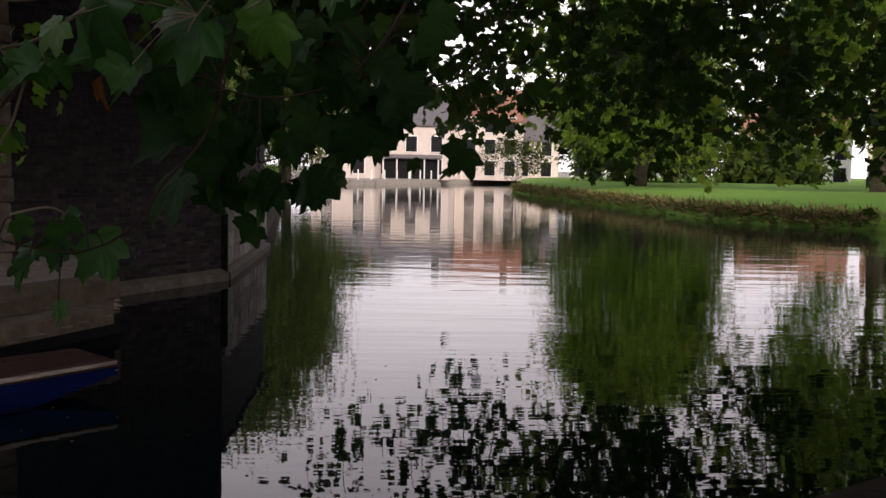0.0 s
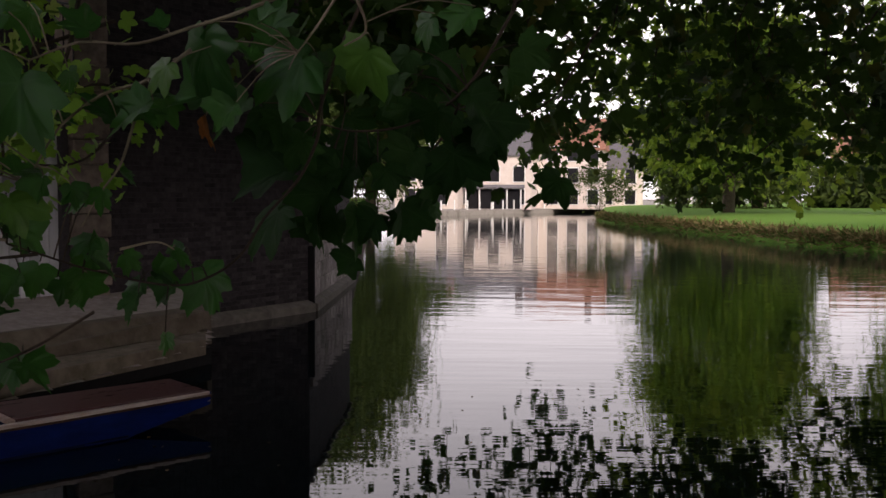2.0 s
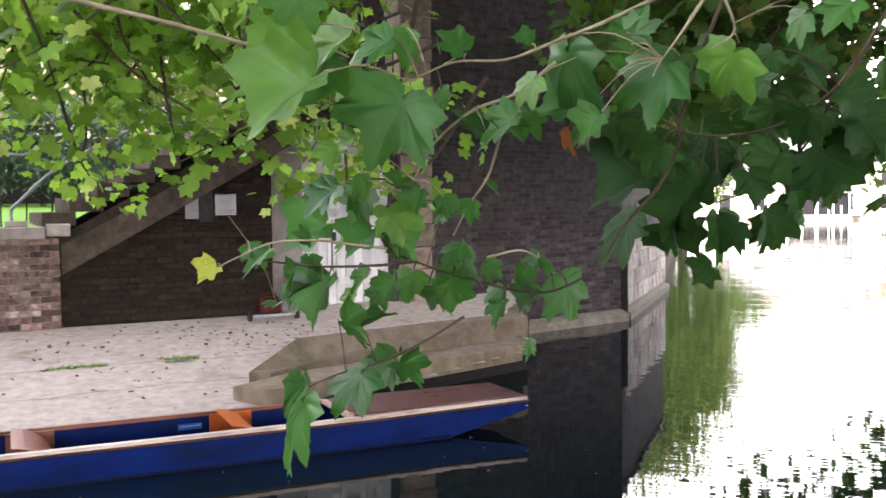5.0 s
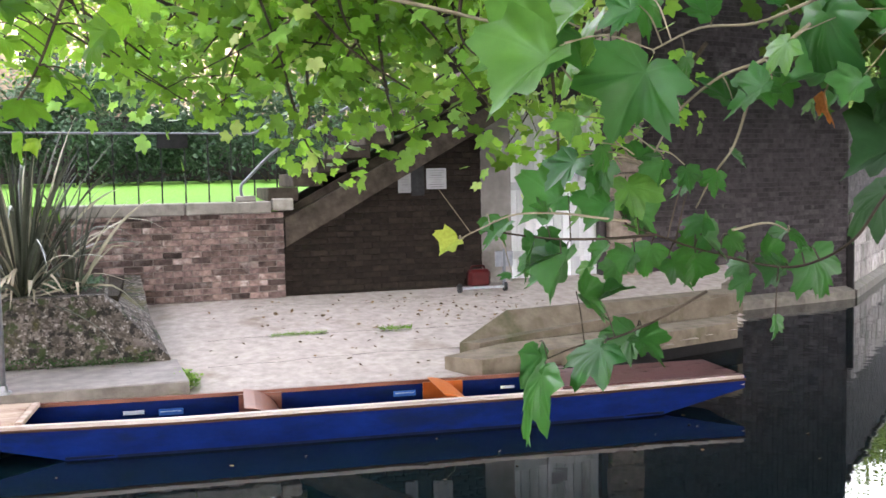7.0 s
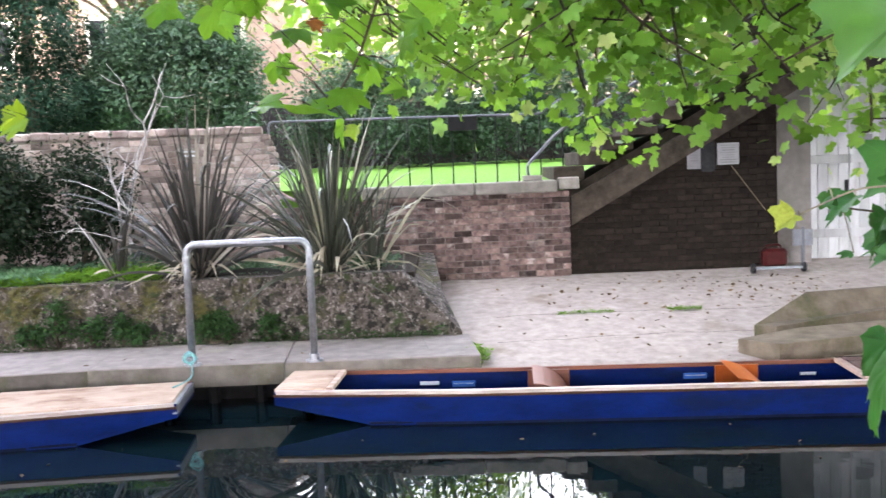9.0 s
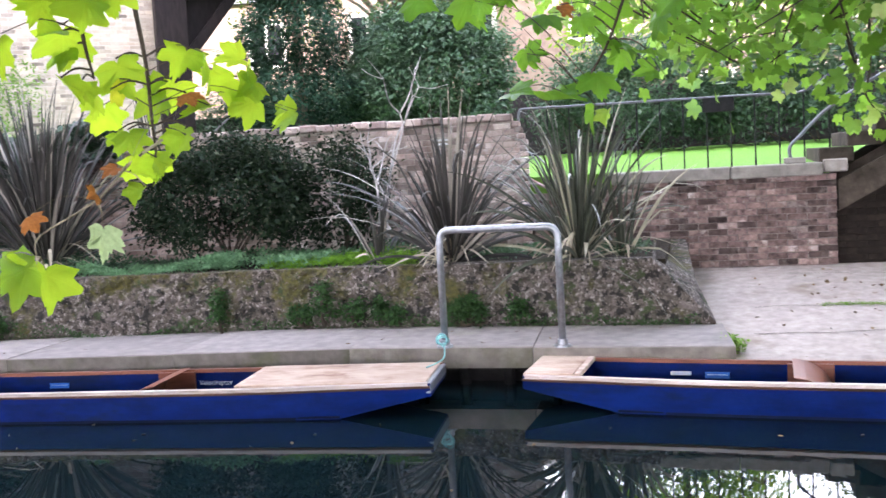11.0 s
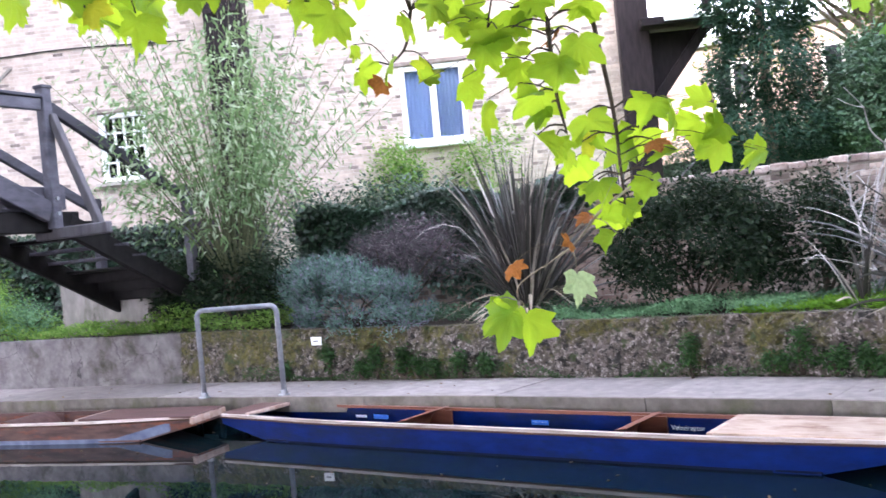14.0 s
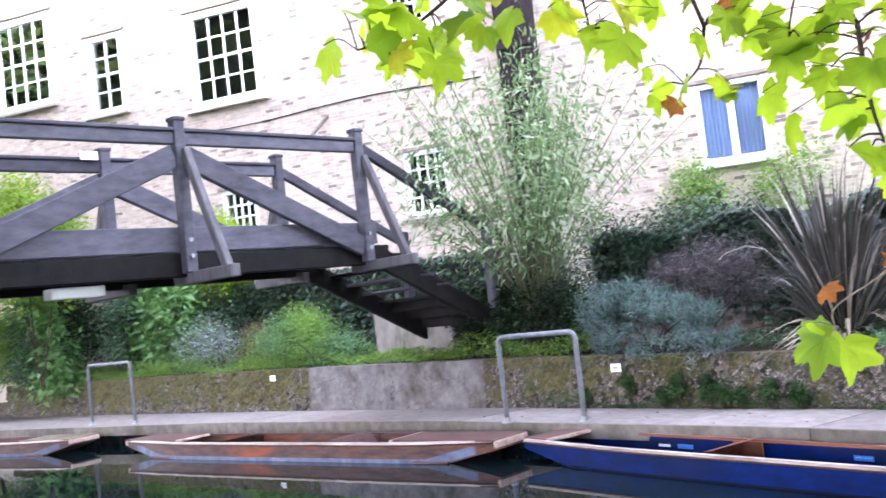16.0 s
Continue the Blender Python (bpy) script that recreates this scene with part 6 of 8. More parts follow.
can = thing("fuel_can", "dull red plastic can by the door", "can", at=(4.15, 12.0, ramp_z(4.15, 12.0)))
part("body", Geo().cbox((0, 0, 0.12), (0.30, 0.16, 0.23), 0.04), "red_plastic", can)
part("handle", Geo().tube(rounded([(-0.10, 0, 0.23), (-0.10, 0, 0.28), (0.08, 0, 0.28), (0.08, 0, 0.23)], 0.03), 0.014, 6), "red_plastic", can)
pole = Geo().tube([(4.02, FW - 0.12, 1.35), (3.62, FW - 0.03, 1.93)], 0.0045, 6)
tagged(part("leaning_cane", pole, "twig"), "thin cane leaning against the dark wall", "cane")

# ---- far houses ----
HU, HN = heading(-39 + 180), v3(0, 0, 0)


def far_house(x, y, w, d, eave, ridge, head, wall_m, roof_m, label, rows_, cols):
    """A gabled house with window openings shown by frames and dark panes."""
    h = thing("house", label, "house", "houses across the river", at=(x, y, 0.5))
    h.rotation_euler = (0, 0, radians(-head))
    g = Geo().prism([(-w / 2, 0), (w / 2, 0), (w / 2, d), (-w / 2, d)], 0, eave)
    g.add([(-w / 2, 0, eave), (-w / 2, d, eave), (-w / 2, d / 2, ridge), (w / 2, 0, eave), (w / 2, d, eave), (w / 2, d / 2, ridge)], [(0, 2, 1), (3, 4, 5)])
    part("wall", g, wall_m, h)
    t = 0.25
    g = Geo().add([(-w / 2 - t, -t, eave - 0.1), (w / 2 + t, -t, eave - 0.1), (w / 2 + t, d / 2, ridge + 0.08), (-w / 2 - t, d / 2, ridge + 0.08), (w / 2 + t, d + t, eave - 0.1), (-w / 2 - t, d + t, eave - 0.1),
                   (-w / 2 - t, -t, eave - 0.3), (w / 2 + t, -t, eave - 0.3), (w / 2 + t, d + t, eave - 0.3), (-w / 2 - t, d + t, eave - 0.3)],
                  [(0, 1, 2, 3), (3, 2, 4, 5), (6, 7, 1, 0), (5, 4, 8, 9), (0, 3, 5, 9, 6), (7, 8, 4, 2, 1)])
    rf = part("roof", g, roof_m, h)
    part("chimney", Geo().cbox((w * 0.3, d / 2, ridge + 0.5), (0.9, 0.6, 1.6), 0.05), "brick_red", rf)
    for j in range(rows_):
        for i in range(cols):
            cx, cz = -w / 2 + w * (i + 0.5) / cols, 1.5 + j * 2.7
            wn_ = part("window", Geo().cbox((cx, -0.02, cz), (1.5, 0.12, 2.0), 0.03), "white_paint", h)
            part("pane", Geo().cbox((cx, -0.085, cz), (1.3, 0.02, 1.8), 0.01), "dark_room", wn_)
    return h


# compass angle of each front: they look back across the water
far_house(81.5, 78.0, 7.5, 8, 5.0, 7.6, 58, "cream_render", "slate", "white rendered riverside house with a grey gable", 2, 2)
veranda_house = far_house(88.5, 73.5, 9, 8, 6.6, 9.6, 58, "cream_render", "slate", "white house with a veranda facing the river", 2, 3)
far_house(99.0, 71.0, 10, 9, 7.6, 11.5, 60, "cream_render", "red_tile", "cream brick house with a red tiled roof", 3, 4)
far_house(107.5, 70.0, 9, 8, 5.4, 8.8, 60, "cream_render", "slate", "low white house beside the river", 2, 3)
far_house(118, 62, 12, 9, 5.6, 9.0, 62, "white_paint", "red_tile", "white house seen through the trees", 2, 5)
far_house(112, 36, 12, 9, 6.2, 9.6, 72, "white_paint", "red_tile", "white house beyond the grass bank", 2, 5)
far_house(108, 22, 10, 9, 6.2, 9.6, 78, "cream_render", "red_tile", "cream house beyond the grass bank", 2, 4)
# flat near-black panel on the wall imitates the shade inside the veranda
ver = part("veranda_recess", Geo().cbox((0, -0.14, 1.25), (6.6, 0.1, 2.3), 0.02), "dark_room", veranda_house, "flat dark panel for the shaded veranda opening")
for k in range(5):
    part("veranda_post", Geo().cbox((-3.3 + 1.65 * k, -0.55, 1.3), (0.16, 0.16, 2.5), 0.02), "white_paint", ver)
part("veranda_roof", Geo().prism([(-3.7, -0.9), (3.7, -0.9), (3.7, -0.05), (-3.7, -0.05)], [2.5, 2.5, 2.6, 2.6], [2.6, 2.6, 2.95, 2.95]), "slate", ver)
# jetty posts under the white houses
jetty = thing("white_fence", "low white posts along the far bank", "fence", at=(80, 71.5, 0.5))
for k in range(14):
    p = np.array((74.0, 68.3)) + np.array((2.6, 0.45)) * k
    ob = part("post", Geo().cbox((p[0] - 80, p[1] - 71.5 + 0.3, 0.55), (0.14, 0.14, 1.1), 0.02), "white_paint", jetty)

# ---- college range behind the lawn ----
col = thing("college_range", "tan brick college building with stone-framed windows", "building", at=(-3, 33, 1.8))
part("wall", Geo().prism([(-30, 0), (14, 0), (14, 9), (-30, 9)], 0, 6.6), "brick_tan", col)
part("roof", Geo().add([(-30.2, -0.2, 6.6), (14.2, -0.2, 6.6), (14.2, 9.2, 6.6), (-30.2, 9.2, 6.6), (-30.2, -0.2, 6.85), (14.2, -0.2, 6.85), (14.2, 9.2, 6.85), (-30.2, 9.2, 6.85)], [(4, 5, 6, 7), (0, 1, 5, 4), (1, 2, 6, 5), (2, 3, 7, 6), (3, 0, 4, 7)]), "slate", col)
for j in range(2):
    for i in range(11):
        x, z = -27.5 + i * 3.9, 2.0 + j * 3.0
        w_ = part("window", Geo().cbox((x, -0.03, z), (1.5, 0.16, 1.7), 0.03), "stone", col, "pale stone window surround")
        for dx in (-0.32, 0.32):
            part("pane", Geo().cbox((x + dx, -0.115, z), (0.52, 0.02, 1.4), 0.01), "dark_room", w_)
# ---- plants ----
def limb(pts, r0, r1, n=6, sides=8):
    p = bend(pts, n)
    return Geo().tube(p, list(np.linspace(r0, r1, len(p))), sides)


def tree(name, base, height, crown_c, crown_r, n, leaf, material, label, seed, spread=0.5, clumps=60, trunk_r=0.3, category="tree", shape=None, bark="bark"):
    """A tree: tapered trunk, limbs into the crown, clumps of leaves with gaps."""
    g_ = np.random.default_rng(seed)
    t = thing(name, label, category, at=tuple(base))
    inv_ = Matrix.Translation(-Vector(base))
    base, cc = np.asarray(base, float), np.asarray(crown_c, float)
    part("trunk", limb([base - v3(0, 0, 0.2), base + v3(0.1, 0, height * 0.25), cc * 0.5 + base * 0.5, cc + v3(0, 0, crown_r[2] * 0.4)], trunk_r, trunk_r * 0.25), bark, t, smooth=True).matrix_parent_inverse = inv_
    for k in range(9):
        a = g_.uniform(0, 2 * math.pi)
        s = base + (cc - base) * g_.uniform(0.55, 0.95)
        e = cc + v3(math.cos(a) * crown_r[0], math.sin(a) * crown_r[1], g_.uniform(-0.3, 0.8) * crown_r[2]) * 0.8
        part("limb", limb([s, (s + e) / 2 + v3(0, 0, 0.12 * height * g_.random()), e], trunk_r * 0.4, trunk_r * 0.08, 4, 6), bark, t, smooth=True).matrix_parent_inverse = inv_
    p, d = clumped(n, clumps, spread, cc, crown_r, seed)
    leaves("crown", p, d, leaf, shape or (OVAL_V, OVAL_F), material, t, seed).matrix_parent_inverse = inv_
    return t


def shrub(name, base, centre, radii, n, leaf, material, label, seed, shape=None, clumps=70, spread=0.14, droop=0.2, category="shrub", stems=7):
    t = thing(name, label, category, at=tuple(base))
    inv_ = Matrix.Translation(-Vector(base))
    g_ = np.random.default_rng(seed)
    for k in range(stems):
        e = np.asarray(centre) + g_.normal(size=3) * np.asarray(radii) * 0.45
        part("stem", limb([base, (np.asarray(base) + e) / 2 + g_.normal(size=3) * 0.05, e], 0.025, 0.006, 4, 5), "dark_twig", t).matrix_parent_inverse = inv_
    p, d = clumped(n, clumps, spread, centre, radii, seed)
    leaves("foliage", p, d, leaf, shape or (OVAL_V, OVAL_F), material, t, seed, droop).matrix_parent_inverse = inv_
    return t


def flax(base, count, length, spread, material, label, seed):
    """New Zealand flax: a fan of sword leaves, the outer ones bent over."""
    t = thing("flax_plant", label, "plant", "flax plants", at=tuple(base))
    g_ = np.random.default_rng(seed)
    for k in range(count):
        a, lean = g_.uniform(0, 2 * math.pi), abs(g_.normal()) * spread
        ln, w = length * g_.uniform(0.55, 1.08), g_.uniform(0.012, 0.025)
        d0 = v3(math.cos(a) * math.sin(lean * 0.5), math.sin(a) * math.sin(lean * 0.5), math.cos(lean * 0.5))
        bent = g_.random() < 0.28
        p, d = v3(math.cos(a), math.sin(a), 0) * 0.10 * g_.random(), unit(d0)
        side = unit(np.cross(d, (math.cos(a + g_.normal() * 0.6), math.sin(a + g_.normal() * 0.6), 0.1)))
        vs, m_ = [], 9
        for i in range(m_ + 1):
            f = i / m_
            ww = w * (1 - f ** 3) * (0.6 + 1.2 * f if f < 0.35 else 1.0) + 0.002
            nrm_ = np.cross(d, side)
            vs += [p - side * ww, p + nrm_ * ww * 0.35, p + side * ww]
            p = p + d * ln / m_
            fall = (0.02 + 0.11 * lean) * f * (1 if not bent or f < 0.55 else 6)
            d = unit(d + v3(math.cos(a), math.sin(a), 0) * fall * 0.8 - v3(0, 0, fall))
        fs = [(3 * i + j, 3 * i + j + 1, 3 * i + j + 4, 3 * i + j + 3) for i in range(m_) for j in range(2)]
        part("blade", Geo().add(vs, fs), material, t)
    for k in range(count // 4):
        a, ln = g_.uniform(0, 2 * math.pi), length * g_.uniform(0.25, 0.5)
        d0 = v3(math.cos(a), math.sin(a), 0)
        path = np.array(bend([v3(0, 0, 0.02), d0 * ln * 0.45 + v3(0, 0, ln * g_.uniform(0.1, 0.45)), d0 * ln + v3(g_.normal() * 0.1, g_.normal() * 0.1, g_.uniform(-0.05, 0.12))], 4))
        side = v3(-d0[1], d0[0], g_.normal() * 0.3) * g_.uniform(0.014, 0.028)
        vs = [q for i, p in enumerate(path) for q in (p - side * (1 - (i / (len(path) - 1)) ** 3), p + side * (1 - (i / (len(path) - 1)) ** 3))]
        part("dead_blade", Geo().add(vs, [(2 * i, 2 * i + 1, 2 * i + 3, 2 * i + 2) for i in range(len(path) - 1)]), "dead_blade", t, "dry straw-coloured leaf")
    return t


def carpet(name, label, place, n, leaf, material, seed, shape=None, category="ground plants", droop=-0.5, loose=0.9):
    """Low growth: leaves at places given by place(g, n)."""
    g_ = np.random.default_rng(seed)
    p = place(g_, n)
    d = g_.normal(size=(n, 3)) * v3(1, 1, 0.3) + v3(0, 0, 0.8)
    d /= np.linalg.norm(d, axis=1, keepdims=True)
    ob = leaves(name, p, d, leaf, shape or (OVAL_V, OVAL_F), material, None, seed, droop, loose)
    return tagged(ob, label, category, kind="stuff")


# flax plants on the bed
flax((-7.65, 10.05, 1.0), 260, 2.35, 0.82, "flax", "large bronze flax plant with sword leaves", 11)
flax((-2.55, 9.98, 1.0), 150, 1.75, 1.2, "flax", "bronze flax plant with split bent leaves", 12)
flax((-1.18, 9.95, 1.0), 140, 1.70, 1.1, "flax_green", "green and bronze flax plant with dead lower leaves", 13)
flax((-3.4, 10.05, 1.0), 20, 1.1, 1.1, "flax", "small ragged bronze flax plant", 14)
flax((-0.75, 10.2, 1.0), 22, 1.25, 0.6, "flax_green", "slender green flax plant", 15)
flax((-7.0, 11.6, 1.5), 18, 2.0, 0.7, "flax", "bronze flax plant behind the shrub", 16)

# lavender, dark shrub, others
t = thing("lavender_bush", "grey-blue lavender bush spilling over the wall", "shrub", at=(-10.2, 9.3, 1.05))
inv = Matrix.Translation((10.2, -9.3, -1.05))
for k in range(8):
    a = k * 0.8
    part("stem", limb([(-10.2, 9.3, 1.0), (-10.2 + 0.5 * math.cos(a), 9.3 + 0.2 * math.sin(a), 1.3), (-10.2 + 1.1 * math.cos(a), 9.3 + 0.35 * math.sin(a), 1.5)], 0.02, 0.006, 4, 5), "dark_twig", t).matrix_parent_inverse = inv
p, d = clumped(30000, 340, 0.055, (-10.25, 9.2, 1.42), (1.85, 0.68, 0.64), 21, lump=0.5)
leaves("foliage", p, d, 0.085, (NARROW_V * (1.2, 1, 1), NARROW_F), "lavender", t, 21, -1.3, 0.9).matrix_parent_inverse = inv
shrub("lavender_stalks", (-9.9, 9.85, 1.05), (-9.8, 9.9, 1.82), (1.25, 0.30, 0.62), 6500, 0.10, "dry_stalk", "dry purple-grey lavender stalks behind the bush", 22, (NARROW_V * (0.6, 1, 1), NARROW_F), 110, 0.12, -1.6)
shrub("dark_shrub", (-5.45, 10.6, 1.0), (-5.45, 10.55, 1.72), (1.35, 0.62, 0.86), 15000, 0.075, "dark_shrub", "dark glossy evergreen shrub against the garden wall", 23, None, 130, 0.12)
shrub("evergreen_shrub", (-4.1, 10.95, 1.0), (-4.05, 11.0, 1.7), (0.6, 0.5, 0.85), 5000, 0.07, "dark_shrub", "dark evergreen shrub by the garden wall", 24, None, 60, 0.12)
shrub("round_bush", (-5.6, 18.5, 1.83), (-4.9, 18.0, 3.55), (2.1, 1.3, 1.75), 30000, 0.105, "shrub_leaf", "large round green bush beyond the garden wall", 25, None, 150, 0.18)
shrub("round_bush", (-1.3, 19.5, 1.83), (-1.3, 19.3, 3.0), (2.2, 1.0, 1.2), 19000, 0.105, "shrub_leaf", "loose green bush at the back of the lawn", 26, None, 110, 0.2)
shrub("hedge", (2.5, 19.8, 1.83), (2.6, 19.5, 2.95), (3.4, 0.8, 1.3), 16000, 0.11, "shrub_leaf", "dark ivy-grown hedge behind the lawn", 27, None, 160, 0.18, category="hedge", stems=12)
shrub("hedge", (-8.5, 20.5, 1.83), (-8.5, 20.2, 3.0), (4.0, 0.8, 1.4), 18000, 0.085, "shrub_leaf", "tall green hedge behind the garden wall", 28, None, 150, 0.2, category="hedge", stems=12)
# dark paving strip and back wall behind the lawn
tagged(part("wall_back", Geo().prism([(-14, 20.9), (9, 20.9), (9, 21.2), (-14, 21.2)], 1.7, 3.5), "brick_dark"), "dark old brick wall behind the bushes", "wall", kind="structure")

# conifer by the house corner
con = thing("conifer", "dark green bushy conifer by the house", "tree", at=(-7.25, 17.4, 1.83))
inv = Matrix.Translation((7.25, -17.4, -1.83))
part("trunk", limb([(-7.25, 17.4, 1.6), (-7.25, 17.4, 4), (-7.25, 17.4, 8.0)], 0.16, 0.03), "bark", con).matrix_parent_inverse = inv
gg = np.random.default_rng(31)
zz = gg.random(40000) ** 1.15
rad = (1.22 * (1 - zz) ** 0.75 + 0.08) * (0.55 + 0.45 * gg.random(40000) ** 0.5) * (1 + 0.18 * np.sin(zz * 43))
ang = gg.uniform(0, 2 * math.pi, 40000)
rad *= 1 + 0.15 * np.sin(ang * 5 + zz * 17)
p = np.stack([-7.25 + rad * np.cos(ang), 17.4 + rad * np.sin(ang), 1.9 + zz * 8.6], 1)
d = np.stack([np.cos(ang), np.sin(ang), np.full(40000, 0.35)], 1)
leaves("foliage", p, d, 0.13, (NARROW_V * (2, 1, 1), NARROW_F), "conifer_leaf", con, 31, 0.3, 0.5).matrix_parent_inverse = inv

# dead shrub with bleached branches
dead = thing("dead_shrub", "bleached dead shrub with bare branches", "shrub", at=(-3.35, 10.5, 1.0))
inv = Matrix.Translation((3.35, -10.5, -1.0))


def twigs(start, way, length, r, depth, g_, parent, inv_, material="dead_wood"):
    e = np.asarray(start) + unit(way) * length
    mid = (np.asarray(start) + e) / 2 + g_.normal(size=3) * length * 0.07
    part("branch" if depth > 1 else "twig", limb([start, mid, e], r, r * 0.6, 4, 6), material, parent, smooth=True).matrix_parent_inverse = inv_
    if depth:
        for k in range(2 if depth < 3 else 3):
            twigs(mid if k == 2 else e, unit(way) + g_.normal(size=3) * 0.55 + v3(0, 0, 0.15), length * g_.uniform(0.5, 0.75), r * 0.62, depth - 1, g_, parent, inv_, material)


twigs((-3.35, 10.5, 0.98), (0.02, -0.02, 1), 1.05, 0.024, 3, np.random.default_rng(5), dead, inv)
twigs((-3.36, 10.5, 1.3), (-0.30, -0.05, 1.1), 0.6, 0.016, 2, np.random.default_rng(9), dead, inv)

# willow-like clump by the bridge
wil = thing("willow_clump", "tall feathery pale green willow clump", "shrub", at=(-12.35, 8.95, 1.05))
inv = Matrix.Translation((12.35, -8.95, -1.05))
gg = np.random.default_rng(41)
PW, DW = [], []
for k in range(95):
    a, lean = gg.uniform(0, 2 * math.pi), 0.72 * gg.random() ** 0.7
    ln = gg.uniform(2.2, 4.9) * (1.1 - 0.45 * lean)
    tip = v3(math.cos(a) * math.sin(lean), math.sin(a) * math.sin(lean), math.cos(lean)) * ln
    b0 = v3(-12.35, 8.95, 1.85) + v3(math.cos(a), math.sin(a), 0) * 0.16
    path = bend([b0, b0 + tip * 0.5 + v3(0, 0, 0.1), b0 + tip + v3(math.cos(a), math.sin(a), -0.5) * 0.25], 6)
    part("stem", Geo().tube(path, list(np.linspace(0.011, 0.004, len(path))), 5), "green_stem", wil).matrix_parent_inverse = inv
    for i in range(62):
        f = gg.random() ** 0.6
        j = min(int((0.36 + 0.64 * f) * (len(path) - 1)), len(path) - 1)
        PW.append(path[j] + gg.normal(size=3) * 0.17)
        DW.append(v3(math.cos(a), math.sin(a), -0.2) + gg.normal(size=3) * 0.8)
leaves("foliage", np.array(PW), np.array(DW), 0.165, (NARROW_V * (1.7, 1, 1), NARROW_F), "willow_leaf", wil, 41, 0.9, 0.8).matrix_parent_inverse = inv
part("stump", limb([(-12.35, 8.95, 0.95), (-12.35, 8.95, 1.4), (-12.35, 8.95, 1.95)], 0.26, 0.30), "dark_twig", wil).matrix_parent_inverse = inv


def band(x0, x1, line, back0, back1, z0, z1):
    """Places over a strip behind a plan line."""
    L_ = np.array(line, float)

    def f(g_, n):
        x = g_.uniform(x0, x1, n)
        y = np.interp(x, L_[:, 0], L_[:, 1]) + g_.uniform(back0, back1, n)
        zb = np.interp(x, [-30, -17, -12, -8, -4, 0], [1.22, 1.17, 1.12, 1.04, 1.02, 1.03])
        hump = 0.5 + 0.5 * np.sin(x * 2.3) * np.sin(x * 0.9 + 1)
        return np.stack([x, y, zb + z0 + (z1 - z0) * g_.random(n) * hump], 1)
    return f


def patchy(place):
    """Only the patches of a strip, with bare ground between."""
    def f(g_, n):
        p = place(g_, n * 3)
        w = np.array([noise.noise(Vector((q[0] * 1.4, q[1] * 2.2, 5.0))) + 0.5 * noise.noise(Vector((q[0] * 4.0, q[1] * 4.0, 2.0))) for q in p]) + 0.22 * g_.normal(size=len(p))
        return p[np.argsort(-w)[:n]]
    return f


carpet("bed_herbs", "low bright green herbs on the bed", band(-28, -11.2, BED, 0.15, 1.3, 0, 0.45), 34000, 0.055, "herb", 51)
carpet("bed_grass", "bright grass tufts along the bed edge", patchy(band(-4.6, -2.9, BED, 0.12, 0.8, 0, 0.12)), 4200, 0.075, "grass_blade", 52, (NARROW_V, NARROW_F))
carpet("grey_herbs", "grey-green creeping herbs on the bed", patchy(band(-6.9, -4.0, BED, 0.15, 0.9, 0, 0.26)), 7500, 0.055, "euphorbia", 53)
carpet("bed_weeds", "mixed low weeds under the shrubs", band(-9.2, -0.5, BED, 0.5, 1.6, 0, 0.22), 9000, 0.06, "shrub_leaf", 54)
for k, (x, y, z, rx, rz, m) in enumerate(((-18.3, 6.95, 1.62, 0.75, 0.55, "euphorbia"), (-17.4, 7.25, 1.50, 0.85, 0.42, "herb"), (-18.9, 6.9, 1.42, 0.7, 0.34, "herb"), (-16.8, 7.5, 1.36, 0.7, 0.28, "euphorbia"), (-17.9, 7.2, 1.85, 0.5, 0.42, "herb"))):
    shrub("pale_bush", (x, y, 1.1), (x, y, z), (rx, 0.42, rz), 3600, 0.068, m, "soft pale green bush on the bed", 230 + k, (NARROW_V * (2, 1, 1), NARROW_F), 34, 0.17, -0.9)
shrub("rusty_bush", (-19.2, 7.1, 1.1), (-19.3, 6.75, 1.62), (0.5, 0.35, 0.45), 3200, 0.06, "brown_bush", "rusty brown seed heads on the bed", 56, (NARROW_V, NARROW_F), 40, 0.1, -1.0)
shrub("aster_bush", (-20.8, 6.35, 1.1), (-20.8, 6.2, 1.6), (0.9, 0.5, 0.5), 5200, 0.055, "aster", "pale lilac flowering bush on the bed", 57, None, 26, 0.2, -0.5)
shrub("tall_shrub", (-23.4, 5.95, 1.1), (-23.5, 6.0, 2.1), (2.4, 0.6, 1.45), 6500, 0.21, "fig_leaf", "broad dark green shrubbery behind the bed", 58, None, 130, 0.22)
shrub("tall_shrub", (-27.0, 3.8, 1.1), (-27.2, 3.75, 2.05), (2.6, 0.6, 1.6), 6000, 0.21, "fig_leaf", "broad dark green shrubbery at the bed's far end", 59, None, 110, 0.22)
shrub("young_tree", (-22.2, 6.9, 1.1), (-22.0, 7.0, 3.6), (1.6, 0.8, 1.2), 9000, 0.10, "sunny_leaf", "leafy light green sapling beside the bridge", 60, None, 100, 0.2)
bpy.data.objects["young_tree"].children[-1].data.materials[0] = M["herb"]

for k, s_ in enumerate(np.arange(8.6, 23.0, 1.5)):
    c_ = on_front(s_, 2.1 + 0.35 * math.sin(k * 1.7), 0.75)
    shrub("house_shrub", (c_[0], c_[1], 1.1), tuple(c_), (1.25, 0.55, 1.15), 5200, 0.10, ("shrub_leaf", "dark_shrub", "shrub_leaf", "herb")[k % 4], "leafy shrub against the pale house front", 170 + k, None, 60, 0.2)

c_ = on_front(16.4, 4.2, 1.8)
shrub("garden_thicket", (c_[0], c_[1], 1.1), tuple(c_), (3.4, 1.0, 2.0), 11000, 0.15, "crown_leaf", "tall light green thicket before the house front", 190, None, 110, 0.28)

